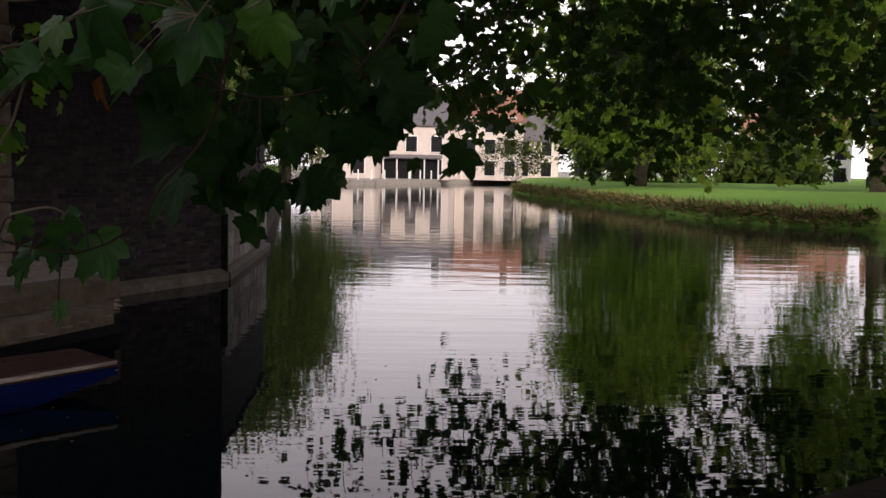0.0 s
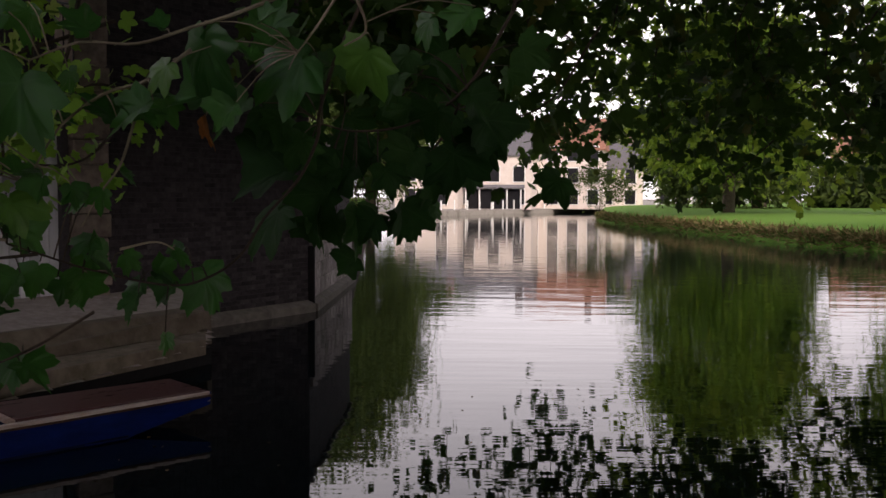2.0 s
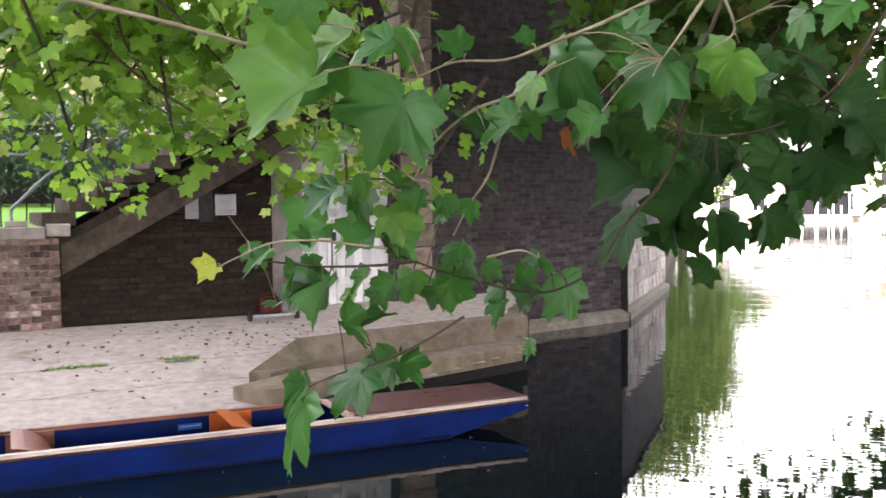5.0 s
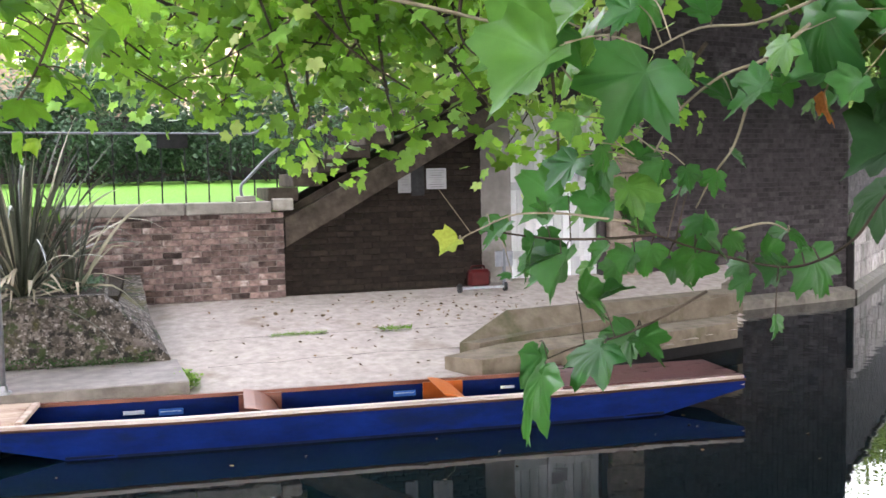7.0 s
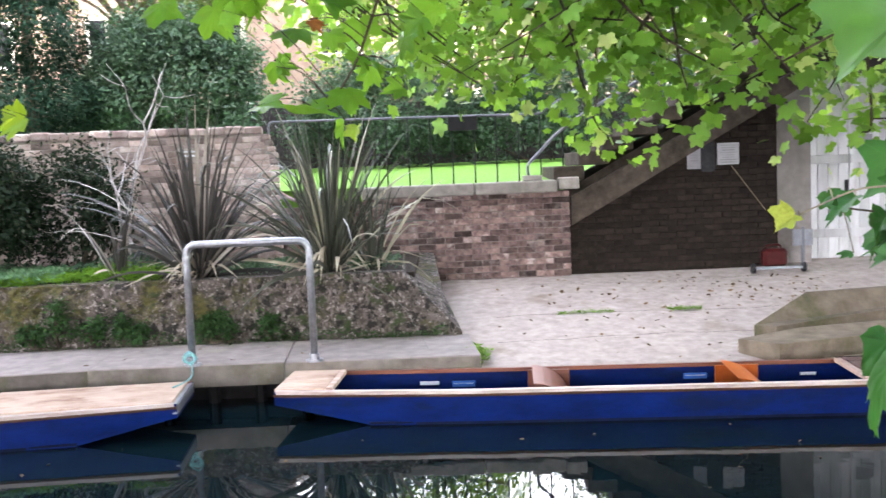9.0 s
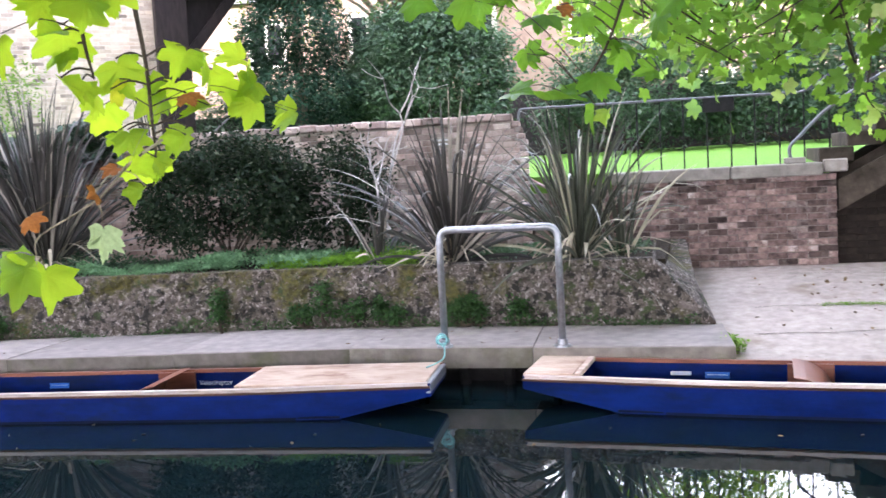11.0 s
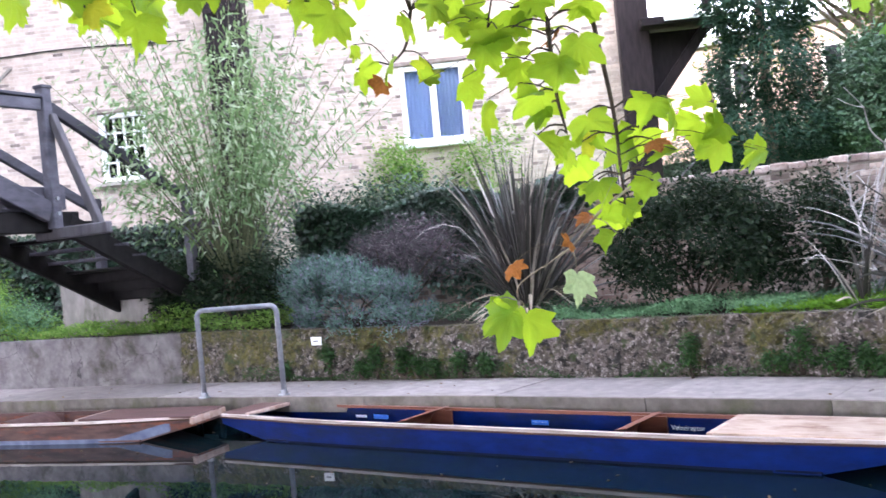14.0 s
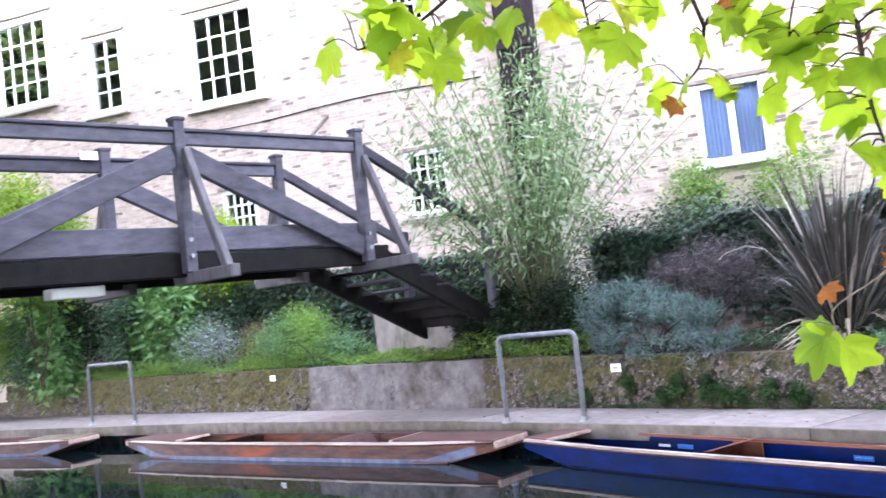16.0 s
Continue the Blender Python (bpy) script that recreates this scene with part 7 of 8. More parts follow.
# ivy on the garden wall's left end and on the low wall under the house
gg = np.random.default_rng(61)
n = 20000
s = gg.uniform(0, 5.4, n)
u_ = heading(OWH)
nn = v3(u_[1], -u_[0], 0)
z = 1.1 + 1.75 * gg.random(n) ** 0.6
p = v3(OW[0], OW[1], 0) + s[:, None] * u_ + nn * (0.05 + 0.16 * gg.random(n) * (0.5 + 0.5 * np.sin(s * 3)))[:, None]
p[:, 2] = z + 0.10 * np.sin(s * 2.7)
keep = (np.sin(s * 1.9 + 0.5) + np.sin(z * 3.1 + s) > -0.95 - (z - 2.3)) | (z > 2.35)
ivy = leaves("ivy", p[keep], np.tile(nn, (keep.sum(), 1)), 0.085, (OVAL_V * (1.6, 1, 1), OVAL_F), "ivy", None, 61, 0.6, 0.4)
tagged(ivy, "dark ivy hanging over the garden wall", "ivy", kind="stuff")
n = 9000
s = gg.uniform(0, 7.0, n)
p = v3(-21.6, 7.0, 0) + s[:, None] * heading(62) + heading(152) * (0.1 * gg.random(n))[:, None]
p[:, 2] = 1.3 + 1.75 * gg.random(n)
back_bank = Geo().prism([(-21.8, 7.05), (-15.2, 10.4), (-15.4, 10.8), (-22.0, 7.4)], 0.9, 3.0)
tagged(part("wall_bank", back_bank, "brick_dark"), "dark ivy-grown wall behind the bed", "wall", kind="structure")
ivy = leaves("ivy", p, np.tile(heading(152), (n, 1)), 0.10, (OVAL_V * (1.6, 1, 1), OVAL_F), "ivy", None, 62, 0.6, 0.4)
tagged(ivy, "glossy dark ivy on the wall behind the bed", "ivy", kind="stuff")
shrub("climber", (-13.9, 14.1, 1.1), (-13.75, 14.15, 3.4), (0.55, 0.25, 0.75), 2400, 0.09, "herb", "yellow-green climber under the white casement", 63, None, 26, 0.2)
shrub("climber", (-12.4, 15.2, 1.1), (-12.5, 15.05, 3.3), (0.9, 0.3, 0.7), 1800, 0.09, "herb", "thin climber on the house front", 64, None, 22, 0.2)
shrub("border_shrubs", (-12.0, 12.6, 1.3), (-12.5, 12.3, 2.35), (3.2, 0.8, 0.9), 14000, 0.09, "ivy", "dark green border shrubs under the house", 65, None, 120, 0.2)
# dark foliage added to fill what is only black shade by the stair
shrub("shade_shrub", (-13.0, 8.95, 1.05), (-12.95, 8.9, 1.6), (1.8, 0.5, 0.8), 16000, 0.08, "dark_shrub", "dark leaf mass added for the shade under the bridge stair", 68, None, 80, 0.14)
# tufts on the mossy wall
fern_rng = np.random.default_rng(77)
for k, (x, h_) in enumerate([(-9.95, 0.34), (-9.2, 0.40), (-8.75, 0.34), (-5.05, 0.32), (-3.9, 0.42), (-2.4, 0.14), (-7.6, 0.16), (-1.75, 0.14)]
                            + [(fern_rng.uniform(-12.2, -0.8), fern_rng.uniform(0.08, 0.22)) for q in range(11)]):
    y = float(np.interp(x, [q[0] for q in BED], [q[1] for q in BED]))
    shrub("wall_fern", (x, y - 0.02, 0.40), (x, y - 0.05, 0.46 + h_ / 2), (0.085 + 0.03 * math.sin(k * 2.1), 0.045, h_ / 2 + 0.04), 520, 0.05, "fern", "small fern tuft growing on the mossy wall", 70 + k, None, 20, 0.035, stems=3, category="fern")
carpet("wall_moss", "moss and little weeds along the wall foot", band(-11.5, 0.0, BED, -0.06, -0.01, -0.68, -0.40), 5200, 0.035, "fern", 90)
# grass edge of the slipway, leaf litter
carpet("ramp_weeds", "weeds in the slipway's edge", lambda g_, n_: np.stack([0.24 + 0.1 * g_.normal(size=n_) * 0.6, 8.75 + 0.35 * g_.random(n_), 0.24 + 0.10 * g_.random(n_)], 1), 900, 0.05, "herb", 91)
carpet("ramp_grass", "grass growing in the slipway joint", lambda g_, n_: np.stack([np.concatenate([1.2 + 0.6 * g_.random(n_ // 2), 2.4 + 0.35 * g_.random(n_ - n_ // 2)]), 10.25 + 0.02 * g_.normal(size=n_), 0.42 + 0.02 * g_.random(n_)], 1), 700, 0.04, "grass_blade", 92, (NARROW_V, NARROW_F))


def litter_places(g_, n_):
    x = 0.4 + 4.3 * g_.random(n_) ** 0.6
    y = np.where(g_.random(n_) < 0.5, 10.9 + 0.5 * g_.normal(size=n_), g_.uniform(8.6, 11.8, n_))
    y = np.clip(y, 8.6, 11.85)
    return np.stack([x, y, [ramp_z(a, b) + 0.012 for a, b in zip(x, y)]], 1)


carpet("leaf_litter", "small brown fallen leaves on the slipway", litter_places, 230, 0.05, "leaf_litter", 93, (PLANE_LO_V, PLANE_LO_F), "fallen leaves", 0.0, 0.15)


def litter_quay(g_, n_):
    x = g_.uniform(-16, 0.1, n_)
    y = np.interp(x, [q[0] for q in QUAY], [q[1] for q in QUAY]) + g_.uniform(0.1, 0.95, n_)
    return np.stack([x, y, np.full(n_, 0.388)], 1)


carpet("leaf_litter_quay", "few fallen leaves on the landing stage", litter_quay, 40, 0.05, "leaf_litter", 94, (PLANE_LO_V, PLANE_LO_F), "fallen leaves", 0.0, 0.15)
carpet("floating_leaves", "small pale leaves floating on the water", lambda g_, n_: np.stack([g_.uniform(-14, 9, n_), g_.uniform(4.6, 7.6, n_), np.full(n_, 0.006)], 1), 90, 0.03, "leaf_litter", 95, (PLANE_LO_V, PLANE_LO_F), "fallen leaves", 0.0, 0.05)
# reeds and grass on the right bank
carpet("bank_reeds", "dry reeds and nettles along the right bank", lambda g_, n_: (lambda i, f: np.stack([R_[i, 0] * (1 - f) + R_[i + 1, 0] * f + g_.uniform(0, 0.7, n_), R_[i, 1] * (1 - f) + R_[i + 1, 1] * f, 0.02 + 0.6 * g_.random(n_)], 1))(g_.integers(1, len(R_) - 3, n_), g_.random(n_)), 14000, 0.45, "reed", 96, (NARROW_V, NARROW_F), "reeds", -1.2, 0.6)

# ---- far trees ----
tree("bank_tree", (58, 28.5, 1.2), 13, (56.0, 27.6, 7.2), (6.6, 6.2, 6.9), 34000, 0.42, "crown_leaf", "broad green tree on the grass bank", 101, 0.8, 120, 0.45)
tree("bank_tree", (57, 13.6, 1.2), 15, (56, 13.6, 8.2), (6.3, 6.0, 8.0), 22000, 0.42, "crown_leaf", "tall dark tree on the grass bank", 102, 0.8, 110, 0.5)
tree("bank_tree", (60, 3, 1.2), 14, (59, 3, 8), (6, 5, 7), 16000, 0.42, "crown_leaf", "tall tree at the edge of the grass bank", 103, 0.8, 90, 0.5)
tree("riverside_tree", (58, 66, 0.9), 17, (59, 66.0, 9.5), (8.0, 7.0, 8.8), 22000, 0.5, "far_leaf", "tall tree on the far river bank", 104, 0.9, 110, 0.5)
tree("riverside_tree", (48, 51.5, 0.7), 15, (47.7, 51.5, 6.6), (3.3, 3.3, 6.9), 24000, 0.42, "far_leaf", "dense tree overhanging the river bank", 109, 0.7, 130, 0.4)
tree("riverside_tree", (36, 44, 0.9), 15, (36, 44, 8.5), (6.5, 6.5, 7.5), 20000, 0.42, "far_leaf", "tree behind the boathouse", 105, 0.8, 110, 0.5)
tree("distant_tree", (110, 106, 1.0), 20, (110, 106, 9), (11, 9, 8.0), 16000, 0.6, "far_leaf", "tree behind the far houses", 106, 1.1, 90, 0.6)
tree("distant_tree", (128, 80, 1.0), 18, (128, 80, 8), (9, 9, 7.0), 14000, 0.6, "far_leaf", "tree behind the far houses", 107, 1.1, 90, 0.6)
tree("garden_tree", (-7.0, 25.5, 1.83), 9, (-7.8, 25, 7.4), (4.4, 2.5, 3.5), 21000, 0.16, "far_leaf", "autumn-tinged tree behind the conifer", 108, 0.4, 110, 0.2)
tree("garden_tree", (-0.5, 25.5, 1.83), 9, (-0.5, 25.3, 6.3), (3.0, 1.8, 2.9), 9000, 0.17, "crown_leaf", "leafy green tree behind the lawn", 111, 0.4, 90, 0.2)
tree("garden_tree", (4.6, 24.5, 1.83), 9, (4.6, 24.4, 4.9), (2.7, 1.7, 2.1), 6500, 0.17, "far_leaf", "dark green tree behind the lawn hedge", 112, 0.4, 90, 0.2)
tree("garden_tree", (9.5, 26, 1.83), 10, (9.5, 26, 6.4), (2.6, 2.0, 2.6), 7000, 0.16, "crown_leaf", "tree beside the boathouse", 110, 0.4, 110, 0.22)
# unseen trees added along the bank behind, to shade the water and quay
for k, (x, y, h, r) in enumerate(((-50, -25, 24, 8.5), (-38, -19, 24, 8.5), (-28, -14, 25, 8), (-18, -11, 25, 8), (-9, -11, 25, 7.5), (1, -13, 25, 7.5), (11, -12, 24, 7.5), (21, -13, 22, 7.5), (31, -18, 18, 7),
                                   (-44, -30, 27, 9), (-31, -25, 27, 9), (-20, -21, 28, 8.5), (-8, -21, 28, 8.5), (5, -22, 28, 8.5), (17, -22, 25, 8))):
    tree("bankside_tree", (x, y, 0.42), h, (x, y, h * 0.53), (r, r * 0.85, h * 0.48), 8500, 1.15, "far_leaf", "unseen leafy tree added on the near bank for shade", 120 + k, 1.3, 120, 0.45)
# tree line and bushes past the grass bank
for k, (x, y, h, r) in enumerate(((84, 38, 10, 5), (84, 29, 5, 4), (86, 8, 13, 7), (77, 40, 8.5, 4.5), (74, 34, 7, 4), (76, 14, 9, 4.5), (76, 5, 9, 5.5))):
    tree("distant_tree", (x, y, 1.3), h, (x, y, h * 0.5), (r, r, h * 0.46), 9000, 0.55, "far_leaf", "tree at the back of the grass bank", 140 + k, 0.8, 90, 0.4)
for k, (x, y, rx, rz) in enumerate(((46.2, 49.4, 3.6, 2.0), (62, 41, 4, 2.2))):
    shrub("bank_bush", (x, y, 0.9), (x, y, 0.9 + rz * 0.8), (rx, rx * 0.7, rz), 3500, 0.22, "far_leaf", "rough green bush on the grass bank", 150 + k, None, 60, 0.3)
# ---- plane tree overhead: its trunk stands behind, its boughs hang over the river ----
plane = thing("plane_tree", "old plane tree whose boughs hang low over the river", "tree", at=(2.0, -3.2, 0.42))
PINV = Matrix.Translation((-2.0, 3.2, -0.42))


def tpart(*a, **k):
    ob = part(*a, **k)
    ob.matrix_parent_inverse = PINV
    return ob


tpart("trunk", limb([(2.0, -3.2, 0.2), (2.0, -3.1, 2.5), (2.2, -2.9, 6.0), (2.4, -2.6, 10.5)], 0.55, 0.22, 6, 12), "bark", plane, smooth=True)
HUB = {"left": v3(-3.2, 2.2, 5.6), "mid": v3(0.6, 2.6, 5.2), "right": v3(5.0, 3.0, 5.8), "river": v3(9.0, 5.5, 7.5)}
for k, h in HUB.items():
    tpart("bough", limb([(2.1, -3.0, 4.6), (2.1 * 0.5 + h[0] * 0.5, -0.6, 6.2), tuple(h)], 0.20, 0.06, 6, 9), "bark", plane, smooth=True)


def leaf_mesh(k, material):
    r = np.random.default_rng(200 + k)
    v = PLANE_V.copy()
    v[:, 2] += (0.12, 0.3, 0.45, -0.2)[k] * np.abs(v[:, 0]) + (0.1, -0.15, 0.2, 0.0)[k] * v[:, 0] - (0.1, 0.3, 0.15, 0.35)[k] * v[:, 1] ** 2 + r.normal(size=len(v)) * 0.005
    v[:, :2] *= 1 + r.normal(size=(len(v), 2)) * 0.05
    me = mass(v, PLANE_F, "leaf")
    me.polygons.foreach_set("use_smooth", [True] * len(me.polygons))
    me.materials.append(M[material])
    return me


LEAF = {m: [leaf_mesh(k, m) for k in range(4)] for m in ("plane_leaf", "sunny_leaf", "shade_leaf", "mid_leaf", "yellow_leaf", "brown_leaf", "wilted_leaf")}
lr = np.random.default_rng(300)


def put_leaf(p, size, normal, tip, material, parent):
    z = unit(normal)
    y = unit(np.asarray(tip, float) - z * (np.asarray(tip, float) @ z))
    x = np.cross(y, z)
    ob = new("leaf", LEAF[material][int(lr.integers(4))])
    ob.matrix_world = Matrix(((x[0] * size, y[0] * size, z[0] * size, p[0]), (x[1] * size, y[1] * size, z[1] * size, p[1]), (x[2] * size, y[2] * size, z[2] * size, p[2]), (0, 0, 0, 1)))
    ob.parent = parent
    ob.matrix_parent_inverse = PINV
    return ob


def spray(stem, dist, rows, material, bark="twig", r=0.006, size=0.155, hub=None, more=0.5):
    """A twig with single leaves. stem: compass angle and rise of its points; rows: compass angle, rise, relative size, turn of the tip (0 hangs down),
    or, for leaves close by, compass angle and rise of the base and of the tip and how far the blade is turned open."""
    pts = [seen(h, e, dist) for h, e in stem]
    if hub is not None:
        top = pts[0]
        tpart("branch", limb([HUB[hub], HUB[hub] * 0.45 + top * 0.55 + v3(0, 0, 0.25), top], 0.007, r * 1.1, 5, 6), bark, plane, smooth=True)
    path = bend(pts, 5)
    tpart("twig", Geo().tube(path, list(np.linspace(r, r * 0.45, len(path))), 6), bark, plane, smooth=True)
    P = np.array(path)
    full = [q for q in rows if len(q) == 4]
    for row in rows:
        if len(row) == 4:
            continue
        near = dist * (1 + lr.normal() * 0.02)
        ends = [(seen(*row[:2], near), seen(*row[2:4], near * (1 + lr.normal() * 0.012)), row[4], material)]
        for q in range(int(more) + (lr.random() < more % 1)):
            o = lr.normal(size=2) * 2.2
            k, far = lr.uniform(0.6, 0.95), near * lr.uniform(1.02, 1.12)
            t_ = np.array(row[2:4]) - np.array(row[:2])
            w = radians(lr.normal() * 35)
            t_ = np.array([t_[0] * math.cos(w) - t_[1] * math.sin(w), t_[0] * math.sin(w) + t_[1] * math.cos(w)]) * k
            b0 = np.array(row[:2]) + o
            ends.append((seen(*b0, far), seen(*(b0 + t_), far), min(0.95, row[4] * lr.uniform(0.7, 1.6)), material))
        for base, tip, wide, kind_ in ends:
            along = unit(tip - base)
            back = unit(np.array(stand(VIEW)) - base)
            side = unit(np.cross(along, back))
            face = unit(np.cross(side, along))
            side = side if side[2] > 0 else -side
            j = int(np.argmin(((P - base) ** 2).sum(1)))
            gap = float(np.linalg.norm(P[j] - base))
            if gap < 0.16:
                tpart("stalk", Geo().tube(bend([P[j], (P[j] + base) / 2 + v3(0, 0, 0.12 * gap), base], 3), [r * 0.42] * 4 + [r * 0.34] * 3, 5), bark, plane)
            put_leaf(base, float(np.linalg.norm(tip - base)), face * wide + side * math.sqrt(1 - wide * wide), along, kind_, plane)
    rows = full[:]
    for h, e, k, turn in rows:
        for q in range(int(more) + (lr.random() < more % 1)):
            full.append((h + lr.normal() * 1.3, e + abs(lr.normal()) * 1.1 - 0.2, k * lr.uniform(0.55, 0.85), turn + lr.normal() * 40))
    for h, e, k, turn in full:
        c = seen(h, e, dist * (1 + lr.normal() * 0.03))
        back = unit(np.array(stand(VIEW)) - c)
        right = unit(np.cross((0, 0, 1), back)) * -1
        a = radians(turn)
        tip = v3(0, 0, -1) * math.cos(a) + right * math.sin(a)
        nrm_ = back * 0.46 + v3(0, 0, 0.60) + lr.normal(size=3) * 0.60
        ln = size * k
        base = c - unit(tip) * ln * 0.45
        j = int(np.argmin(((P - base) ** 2).sum(1)))
        gap = float(np.linalg.norm(P[j] - base))
        thin = r * min(1.0, 0.10 / gap + 0.12)
        tpart("stalk", Geo().tube(bend([P[j], (P[j] + base) / 2 + v3(0, 0, 0.16 * gap), base], 3), [thin * 0.45] * 4 + [thin * 0.35] * 3, 5), bark, plane)
        put_leaf(base, ln, nrm_, tip, "brown_leaf" if k < 0.62 and lr.random() < 0.09 else material, plane)


# sprays over the slipway
VIEW = 36.5
spray(((40.4, 11.8), (37.0, 10.4), (34.4, 9.5), (31.5, 8.5), (28.4, 8.4), (25.8, 7.3)), 1.18,
      ((20.7, 7.9, 14.2, 3.7, 0.4), (25.8, 7.1, 22.2, 1.1, 0.85), (27.7, 7.0, 28.5, 5.2, 0.6), (24.9, 9.8, 21.7, 8.7, 0.5), (29.1, 8.9, 27.1, 10.8, 0.6),), "plane_leaf", r=0.0026, hub="right", more=0.8)
spray(((34.4, 8.3), (32.0, 6.5), (29.7, 5.7), (27.7, 4.2), (26.7, 2.9), (25.5, 0.6)), 1.2,
      ((32.3, 5.4, 29.0, 3.7, 0.6), (31.0, 5.2, 33.0, 3.7, 0.6), (24.7, 1.1, 26.4, 2.1, 0.6), (26.4, 1.1, 25.7, -0.9, 0.7), (27.7, 0.7, 28.3, -1.3, 0.8), (21.6, 1.4, 18.6, -0.7, 0.4), (22.8, 2.1, 23.8, -0.2, 0.6), (21.6, 3.7, 20.6, 1.7, 0.6),), "plane_leaf", r=0.0024, more=0.6)
spray(((43.2, 12.1), (41.7, 9.9), (40.5, 8.3)), 1.16,
      ((35.2, 9.9, 33.3, 3.2, 0.42), (41.5, 8.4, 36.0, 5.9, 0.62), (39.7, 6.5, 42.9, 8.2, 0.7), (37.0, 5.4, 35.2, 3.4, 0.7), (33.4, 7.7, 31.0, 5.7, 0.5), (38.4, 9.9, 39.7, 11.2, 0.5), (38.0, 7.7, 37.0, 9.3, 0.6),), "plane_leaf", r=0.0022, hub="right", more=0.9)
spray(((43.7, 12.0), (44.5, 9.7), (43.2, 8.7)), 1.16,
      ((44.8, 9.0, 42.4, 5.2, 0.85), (48.5, 10.6, 46.3, 8.8, 0.6), (50.9, 11.0, 48.6, 9.0, 0.6),), "plane_leaf", r=0.0022, more=0.6)
spray(((31.2, 4.2), (30.4, 1.7), (29.3, 0.1), (28.3, -1.8)), 1.22,
      ((29.5, 0.4, 29.0, -1.6, 0.6), (30.3, 1.4, 31.6, 0.4, 0.4),), "plane_leaf", r=0.0020, more=0)
spray(((42.4, 7.6), (41.6, 4.8), (41.5, 3.4), (40.4, 1.0), (38.4, -1.3), (37.0, -3.5), (35.1, -4.8), (32.9, -5.2), (28.9, -4.3), (26.3, -3.4), (24.4, -2.7)), 1.25,
      ((24.4, 0.1, 25.8, -3.1, 0.7), (23.7, -1.2, 21.2, -3.1, 0.6), (26.0, -3.7, 25.0, -6.1, 0.9), (28.6, -3.3, 30.7, -4.3, 0.5), (28.3, -4.4, 28.4, -7.0, 0.85), (26.9, -4.6, 28.7, -6.4, 0.8), (31.9, -4.3, 34.3, -5.0, 0.5), (34.6, -4.0, 36.6, -7.5, 0.75), (29.0, -2.3, 27.0, -3.3, 0.6), (31.3, -5.6, 30.2, -7.4, 0.6), (33.3, -5.0, 31.6, -6.6, 0.6),), "plane_leaf", "dark_twig", 0.0026, hub="right", more=1.1)
spray(((26.0, -3.3), (23.7, -3.5), (20.5, -3.5), (17.9, -3.2), (16.4, -2.9)), 1.23,
      ((23.4, -3.8, 21.5, -5.3, 0.5), (21.2, -3.8, 18.8, -7.8, 0.4), (20.5, -4.4, 17.1, -5.0, 0.35), (25.0, -2.1, 23.7, -0.8, 0.6), (19.0, -3.4, 17.9, -5.6, 0.4),), "plane_leaf", "dark_twig", 0.0022, more=1.2)
spray(((24.4, -2.5), (22.8, -2.3), (20.6, -2.0), (17.9, -2.0), (16.0, -2.7), (14.5, -3.4)), 1.22,
      ((17.5, -2.4, 15.4, -3.7, 0.5), (16.6, -2.4, 17.7, -3.8, 0.7), (19.9, -2.0, 18.7, -1.2, 0.5),), "plane_leaf", r=0.0019, more=0.3)
spray(((14.8, -3.3), (14.5, -3.4)), 1.22, ((14.6, -3.3, 12.9, -4.3, 0.6),), "yellow_leaf", r=0.0018, more=0)
spray(((35.4, 5.2), (35.2, 4.6)), 1.19, ((35.2, 4.6, 35.1, 2.3, 0.3),), "brown_leaf", r=0.0018, more=0)
spray(((30.3, -3.1), (32.3, -2.7), (33.6, -3.3)), 1.22,
      ((33.3, -3.1, 35.0, -4.0, 0.4),), "plane_leaf", r=0.0018, more=0)
spray(((28.9, -6.6), (26.2, -8.2), (23.6, -9.3), (21.4, -9.8), (19.6, -10.5)), 1.22,
      ((21.4, -6.6, 24.3, -8.0, 0.5), (23.1, -9.4, 19.5, -12.1, 0.5), (19.6, -10.5, 15.8, -15.8, 0.24), (24.9, -9.1, 27.0, -10.6, 0.6), (23.0, -9.7, 23.6, -11.4, 0.7),), "plane_leaf", "dark_twig", 0.0020, more=0.2)
# backlit cluster: uses the leaf copy with shade in its colour
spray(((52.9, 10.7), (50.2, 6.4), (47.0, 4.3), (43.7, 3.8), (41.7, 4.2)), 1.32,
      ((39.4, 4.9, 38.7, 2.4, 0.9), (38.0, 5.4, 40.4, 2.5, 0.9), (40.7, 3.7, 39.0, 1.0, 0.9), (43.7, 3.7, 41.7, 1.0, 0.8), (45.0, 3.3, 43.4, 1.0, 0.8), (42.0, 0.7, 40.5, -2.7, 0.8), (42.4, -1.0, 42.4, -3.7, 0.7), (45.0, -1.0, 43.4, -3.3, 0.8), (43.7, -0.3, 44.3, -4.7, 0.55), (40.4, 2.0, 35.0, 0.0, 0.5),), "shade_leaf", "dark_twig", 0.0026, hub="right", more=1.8)
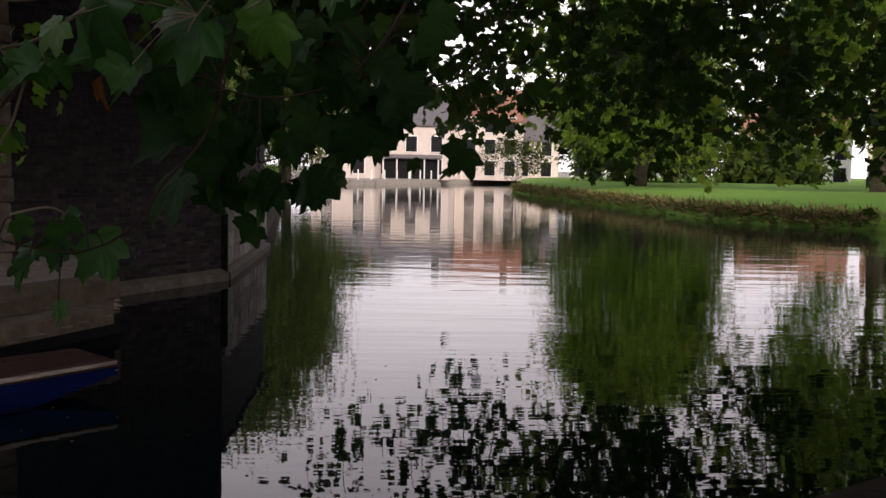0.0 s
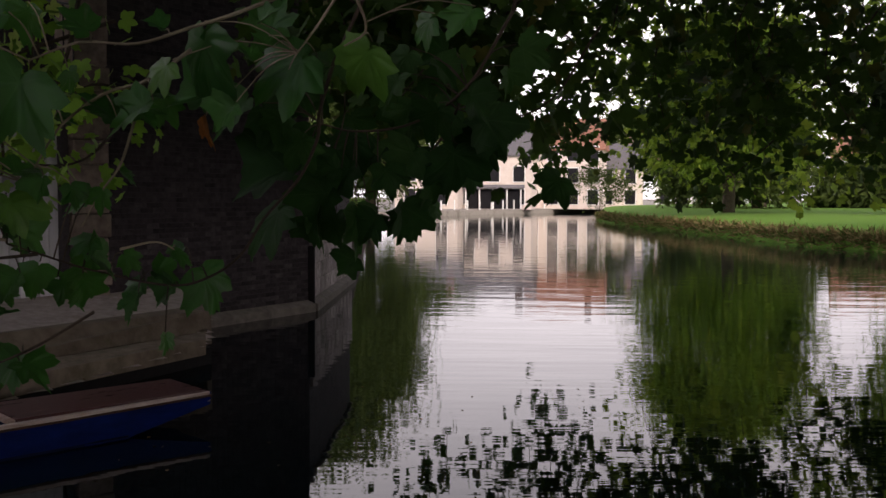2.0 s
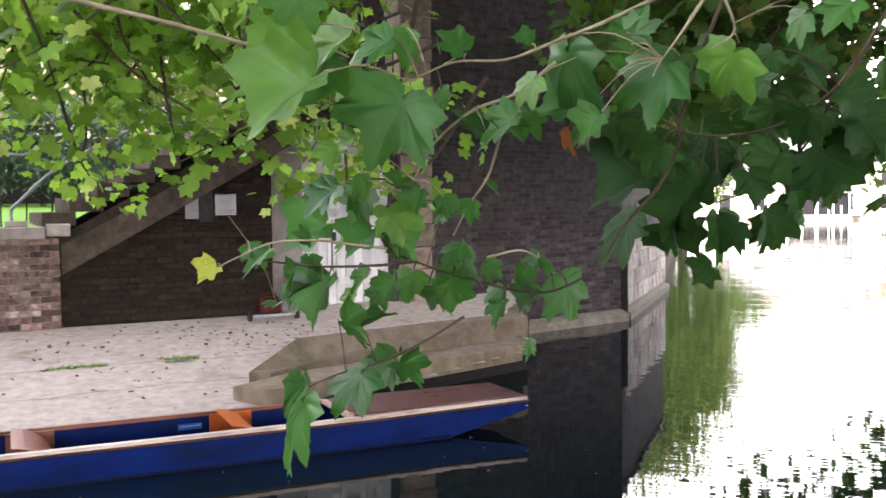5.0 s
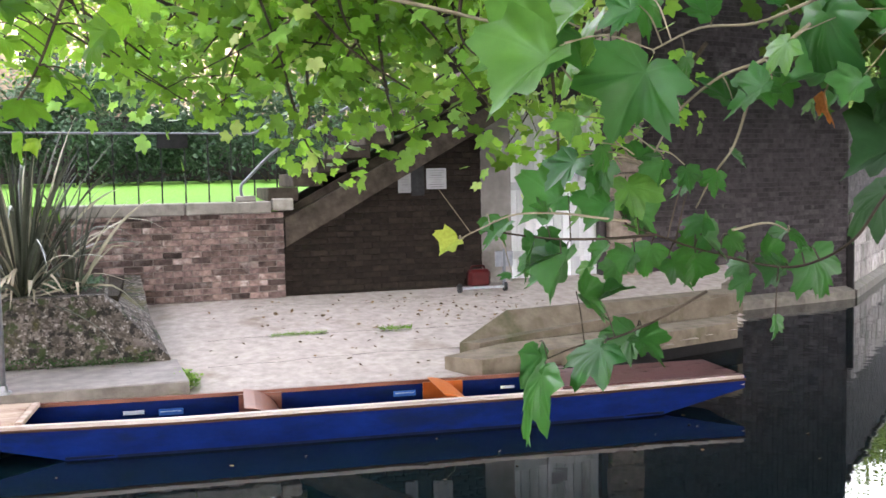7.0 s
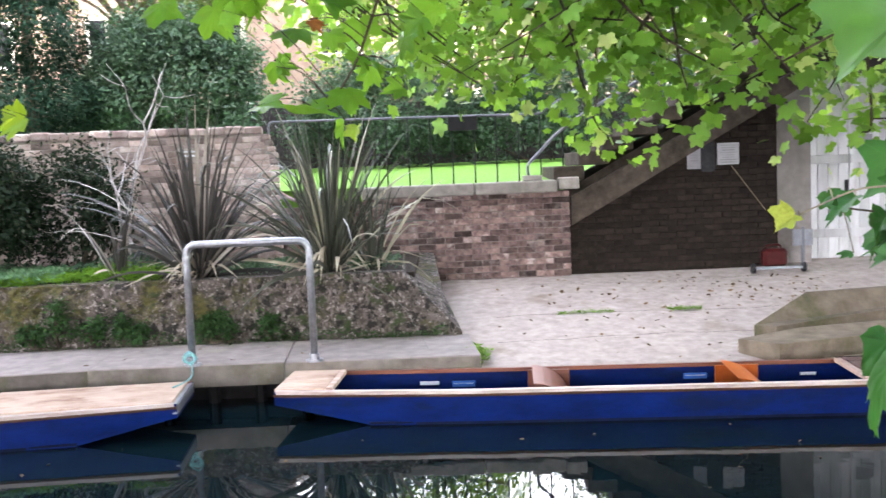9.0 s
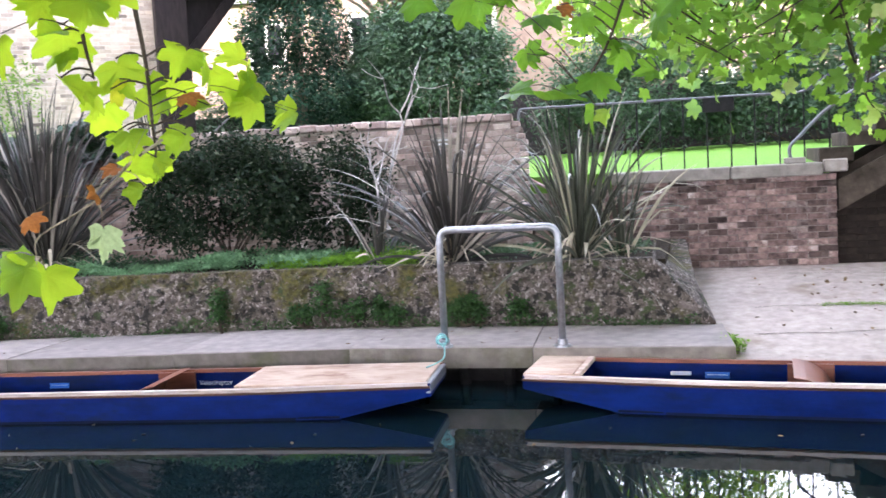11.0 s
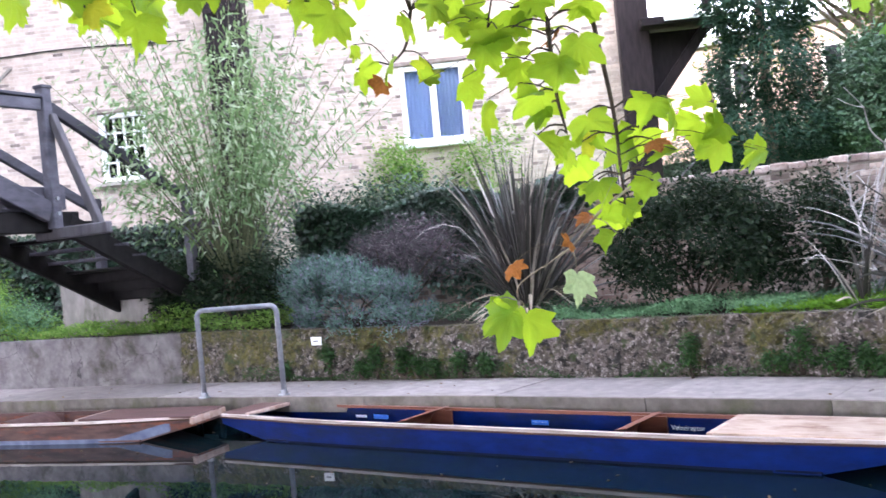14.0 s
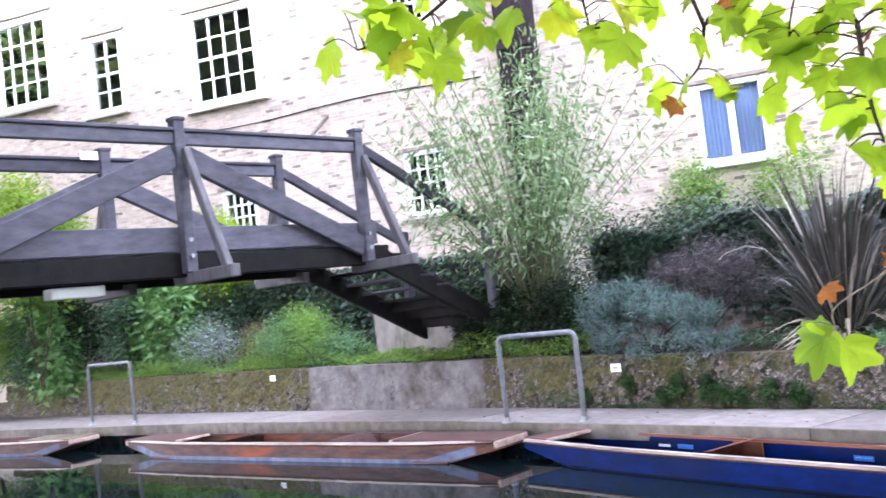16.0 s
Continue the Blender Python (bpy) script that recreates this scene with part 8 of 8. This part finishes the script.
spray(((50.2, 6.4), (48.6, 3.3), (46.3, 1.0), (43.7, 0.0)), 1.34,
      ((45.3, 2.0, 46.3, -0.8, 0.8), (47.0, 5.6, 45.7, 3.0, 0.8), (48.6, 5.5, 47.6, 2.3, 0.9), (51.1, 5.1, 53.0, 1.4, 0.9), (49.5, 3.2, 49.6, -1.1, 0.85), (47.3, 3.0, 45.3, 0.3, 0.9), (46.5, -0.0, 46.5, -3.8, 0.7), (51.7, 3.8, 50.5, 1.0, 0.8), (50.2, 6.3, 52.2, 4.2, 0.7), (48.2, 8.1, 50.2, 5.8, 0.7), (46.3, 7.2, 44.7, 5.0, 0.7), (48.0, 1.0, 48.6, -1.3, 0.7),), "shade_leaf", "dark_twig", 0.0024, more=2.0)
# sprays over the garden fence
VIEW, lr = 6.0, np.random.default_rng(301)
spray(((-2.5, 13.0), (-4.0, 9.0), (-5.2, 6.2), (-7.0, 3.6)), 2.7,
      ((-15.1, 9.4, 1.0, -60), (-12.6, 8.8, 1.1, -30), (-9.4, 8.9, 1.1, -15), (-8.5, 7.4, 1.0, 10), (-4.4, 5.4, 0.9, 10), (-2.9, 4.8, 0.9, 30), (-5.8, 3.9, 1.0, 0), (-7.8, 2.4, 1.25, -40), (-6.2, 2.2, 0.9, 20), (-9.1, 6.1, 0.8, -50), (-2.3, 7.3, 1.0, 25), (-0.6, 8.7, 1.0, 35), (-11.3, 9.6, 1.0, 0), (-6.8, 8.8, 1.1, 0), (-4.6, 8.0, 0.9, -10), (-7.0, 10.4, 1.0, 5)), "mid_leaf", "dark_twig", 0.006, 0.122, hub="mid", more=0.9)
spray(((3.0, 14.0), (9, 12.0), (16, 10.5), (22, 9.0)), 1.6, ((20.5, 8.5, 1.0, 60), (23.5, 7.4, 1.25, 65), (24.5, 9.4, 1.0, 70)), "plane_leaf", hub="mid")
# sprays before the house
VIEW, lr = 0.0, np.random.default_rng(302)
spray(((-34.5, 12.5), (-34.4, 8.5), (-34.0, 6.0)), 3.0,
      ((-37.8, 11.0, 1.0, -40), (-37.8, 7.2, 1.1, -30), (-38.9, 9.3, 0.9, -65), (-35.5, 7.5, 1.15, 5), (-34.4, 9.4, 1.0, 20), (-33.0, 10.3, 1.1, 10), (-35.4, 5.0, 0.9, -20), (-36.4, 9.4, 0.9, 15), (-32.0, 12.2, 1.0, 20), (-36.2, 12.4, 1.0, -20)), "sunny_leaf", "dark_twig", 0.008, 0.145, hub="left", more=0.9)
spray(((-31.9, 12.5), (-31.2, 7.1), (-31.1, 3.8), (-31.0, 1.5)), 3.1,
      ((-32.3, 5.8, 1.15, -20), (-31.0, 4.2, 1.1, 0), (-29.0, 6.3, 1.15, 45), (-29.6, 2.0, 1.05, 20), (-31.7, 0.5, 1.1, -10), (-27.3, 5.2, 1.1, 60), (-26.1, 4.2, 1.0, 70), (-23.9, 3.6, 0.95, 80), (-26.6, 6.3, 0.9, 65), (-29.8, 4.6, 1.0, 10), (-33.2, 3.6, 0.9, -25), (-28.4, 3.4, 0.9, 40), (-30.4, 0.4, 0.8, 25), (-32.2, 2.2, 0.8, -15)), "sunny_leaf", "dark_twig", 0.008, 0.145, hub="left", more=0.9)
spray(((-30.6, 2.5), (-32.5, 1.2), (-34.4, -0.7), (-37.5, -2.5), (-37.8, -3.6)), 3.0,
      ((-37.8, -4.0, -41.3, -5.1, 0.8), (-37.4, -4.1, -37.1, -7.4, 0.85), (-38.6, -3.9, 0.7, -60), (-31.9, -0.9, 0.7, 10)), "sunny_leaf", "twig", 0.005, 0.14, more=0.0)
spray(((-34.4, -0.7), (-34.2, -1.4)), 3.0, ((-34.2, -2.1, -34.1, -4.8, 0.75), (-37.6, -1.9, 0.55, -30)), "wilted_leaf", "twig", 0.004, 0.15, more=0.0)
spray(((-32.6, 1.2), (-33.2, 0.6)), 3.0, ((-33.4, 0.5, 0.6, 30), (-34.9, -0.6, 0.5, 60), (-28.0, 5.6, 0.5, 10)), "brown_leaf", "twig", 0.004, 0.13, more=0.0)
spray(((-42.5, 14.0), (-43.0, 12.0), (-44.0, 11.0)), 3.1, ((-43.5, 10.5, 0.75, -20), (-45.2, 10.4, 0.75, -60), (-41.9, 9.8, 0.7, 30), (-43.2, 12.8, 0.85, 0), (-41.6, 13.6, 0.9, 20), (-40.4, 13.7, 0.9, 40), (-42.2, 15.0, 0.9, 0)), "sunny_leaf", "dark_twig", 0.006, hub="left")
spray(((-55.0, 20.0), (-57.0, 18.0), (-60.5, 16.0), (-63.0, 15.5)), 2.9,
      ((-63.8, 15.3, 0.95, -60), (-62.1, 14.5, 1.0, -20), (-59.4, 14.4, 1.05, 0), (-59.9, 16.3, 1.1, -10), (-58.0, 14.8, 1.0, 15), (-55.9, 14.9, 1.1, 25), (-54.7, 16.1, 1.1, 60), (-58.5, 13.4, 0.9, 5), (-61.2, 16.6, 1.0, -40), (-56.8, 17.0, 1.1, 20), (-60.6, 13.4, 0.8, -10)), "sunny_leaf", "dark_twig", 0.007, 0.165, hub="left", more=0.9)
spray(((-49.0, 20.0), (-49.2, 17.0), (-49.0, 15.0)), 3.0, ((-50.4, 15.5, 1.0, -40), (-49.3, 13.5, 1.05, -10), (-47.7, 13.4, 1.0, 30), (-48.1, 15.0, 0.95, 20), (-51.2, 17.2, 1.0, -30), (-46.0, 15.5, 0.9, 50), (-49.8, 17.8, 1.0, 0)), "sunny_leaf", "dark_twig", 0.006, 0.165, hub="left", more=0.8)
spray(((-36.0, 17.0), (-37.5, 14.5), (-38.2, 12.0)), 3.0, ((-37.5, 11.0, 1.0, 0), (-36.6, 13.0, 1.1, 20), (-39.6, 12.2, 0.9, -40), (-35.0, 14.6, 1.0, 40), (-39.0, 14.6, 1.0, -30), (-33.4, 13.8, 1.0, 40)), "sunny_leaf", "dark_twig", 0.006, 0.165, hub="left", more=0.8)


def hanging(n_sprays, per, head0, head1, bottom, top, d0, d1, size, material, seed, drop=1.3, shape=None, name="foliage"):
    """Leafy boughs hanging at a middle distance: many small sprays. bottom(h): the lowest rise at a compass angle."""
    g_ = np.random.default_rng(seed)
    P, D, stems = [], [], Geo()
    for k in range(n_sprays):
        h, dist = g_.uniform(head0, head1), g_.uniform(d0, d1)
        b = bottom(h) + abs(g_.normal()) * 1.2
        e = b + (top - b) * g_.random() ** 1.3
        end = seen(h, e, dist)
        start = end + v3(g_.normal() * 0.6, g_.normal() * 0.6 - 0.3, drop * g_.uniform(0.5, 1.2))
        mid = (start + end) / 2 + g_.normal(size=3) * 0.15
        path = np.array(bend([start, mid, end], 6))
        stems.tube(path, list(np.linspace(0.014, 0.004, len(path))), 4, False)
        j = g_.integers(2, len(path), per)
        off = g_.normal(size=(per, 3)) * (size * 1.6, size * 1.6, size * 1.1)
        P.append(path[j] + off)
        D.append(off / (np.linalg.norm(off, axis=1, keepdims=True) + 1e-6) + v3(0, 0, -0.3))
    P, D = np.concatenate(P), np.concatenate(D)
    leaves(name, P, D, size, shape or (PLANE_LO_V, PLANE_LO_F), material, plane, seed, 0.5, 0.6).matrix_parent_inverse = PINV
    tpart("twig", stems, "dark_twig", plane, kind="stuff")


# bright boughs over the stair and the fence, sunlight put into their leaf colours
VIEW = 14.0
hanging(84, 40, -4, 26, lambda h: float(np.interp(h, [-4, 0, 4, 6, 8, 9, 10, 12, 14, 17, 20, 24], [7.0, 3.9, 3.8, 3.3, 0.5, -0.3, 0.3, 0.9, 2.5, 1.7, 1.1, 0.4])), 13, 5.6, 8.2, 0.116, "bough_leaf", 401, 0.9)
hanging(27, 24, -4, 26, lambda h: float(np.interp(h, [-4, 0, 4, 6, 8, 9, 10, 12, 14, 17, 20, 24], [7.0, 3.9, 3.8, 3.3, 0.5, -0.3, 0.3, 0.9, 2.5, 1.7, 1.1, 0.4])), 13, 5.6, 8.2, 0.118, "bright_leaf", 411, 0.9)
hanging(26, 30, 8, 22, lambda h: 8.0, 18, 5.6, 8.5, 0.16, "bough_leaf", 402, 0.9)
# dark boughs over the river; canopy_leaf carries their shade in its colour
VIEW = 45.0
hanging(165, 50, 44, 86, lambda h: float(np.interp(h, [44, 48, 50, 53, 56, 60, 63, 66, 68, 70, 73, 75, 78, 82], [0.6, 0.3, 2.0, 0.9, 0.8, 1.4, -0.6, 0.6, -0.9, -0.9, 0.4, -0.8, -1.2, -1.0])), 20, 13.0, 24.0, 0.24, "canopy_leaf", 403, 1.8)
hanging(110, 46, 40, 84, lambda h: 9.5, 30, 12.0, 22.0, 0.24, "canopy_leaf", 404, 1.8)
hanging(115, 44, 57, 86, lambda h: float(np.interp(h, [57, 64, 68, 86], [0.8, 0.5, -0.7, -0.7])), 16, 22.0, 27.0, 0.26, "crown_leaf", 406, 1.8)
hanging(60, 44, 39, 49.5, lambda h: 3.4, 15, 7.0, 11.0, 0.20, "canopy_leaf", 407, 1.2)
# the crown overhead, out of view and spread wide to shade quay and boathouse
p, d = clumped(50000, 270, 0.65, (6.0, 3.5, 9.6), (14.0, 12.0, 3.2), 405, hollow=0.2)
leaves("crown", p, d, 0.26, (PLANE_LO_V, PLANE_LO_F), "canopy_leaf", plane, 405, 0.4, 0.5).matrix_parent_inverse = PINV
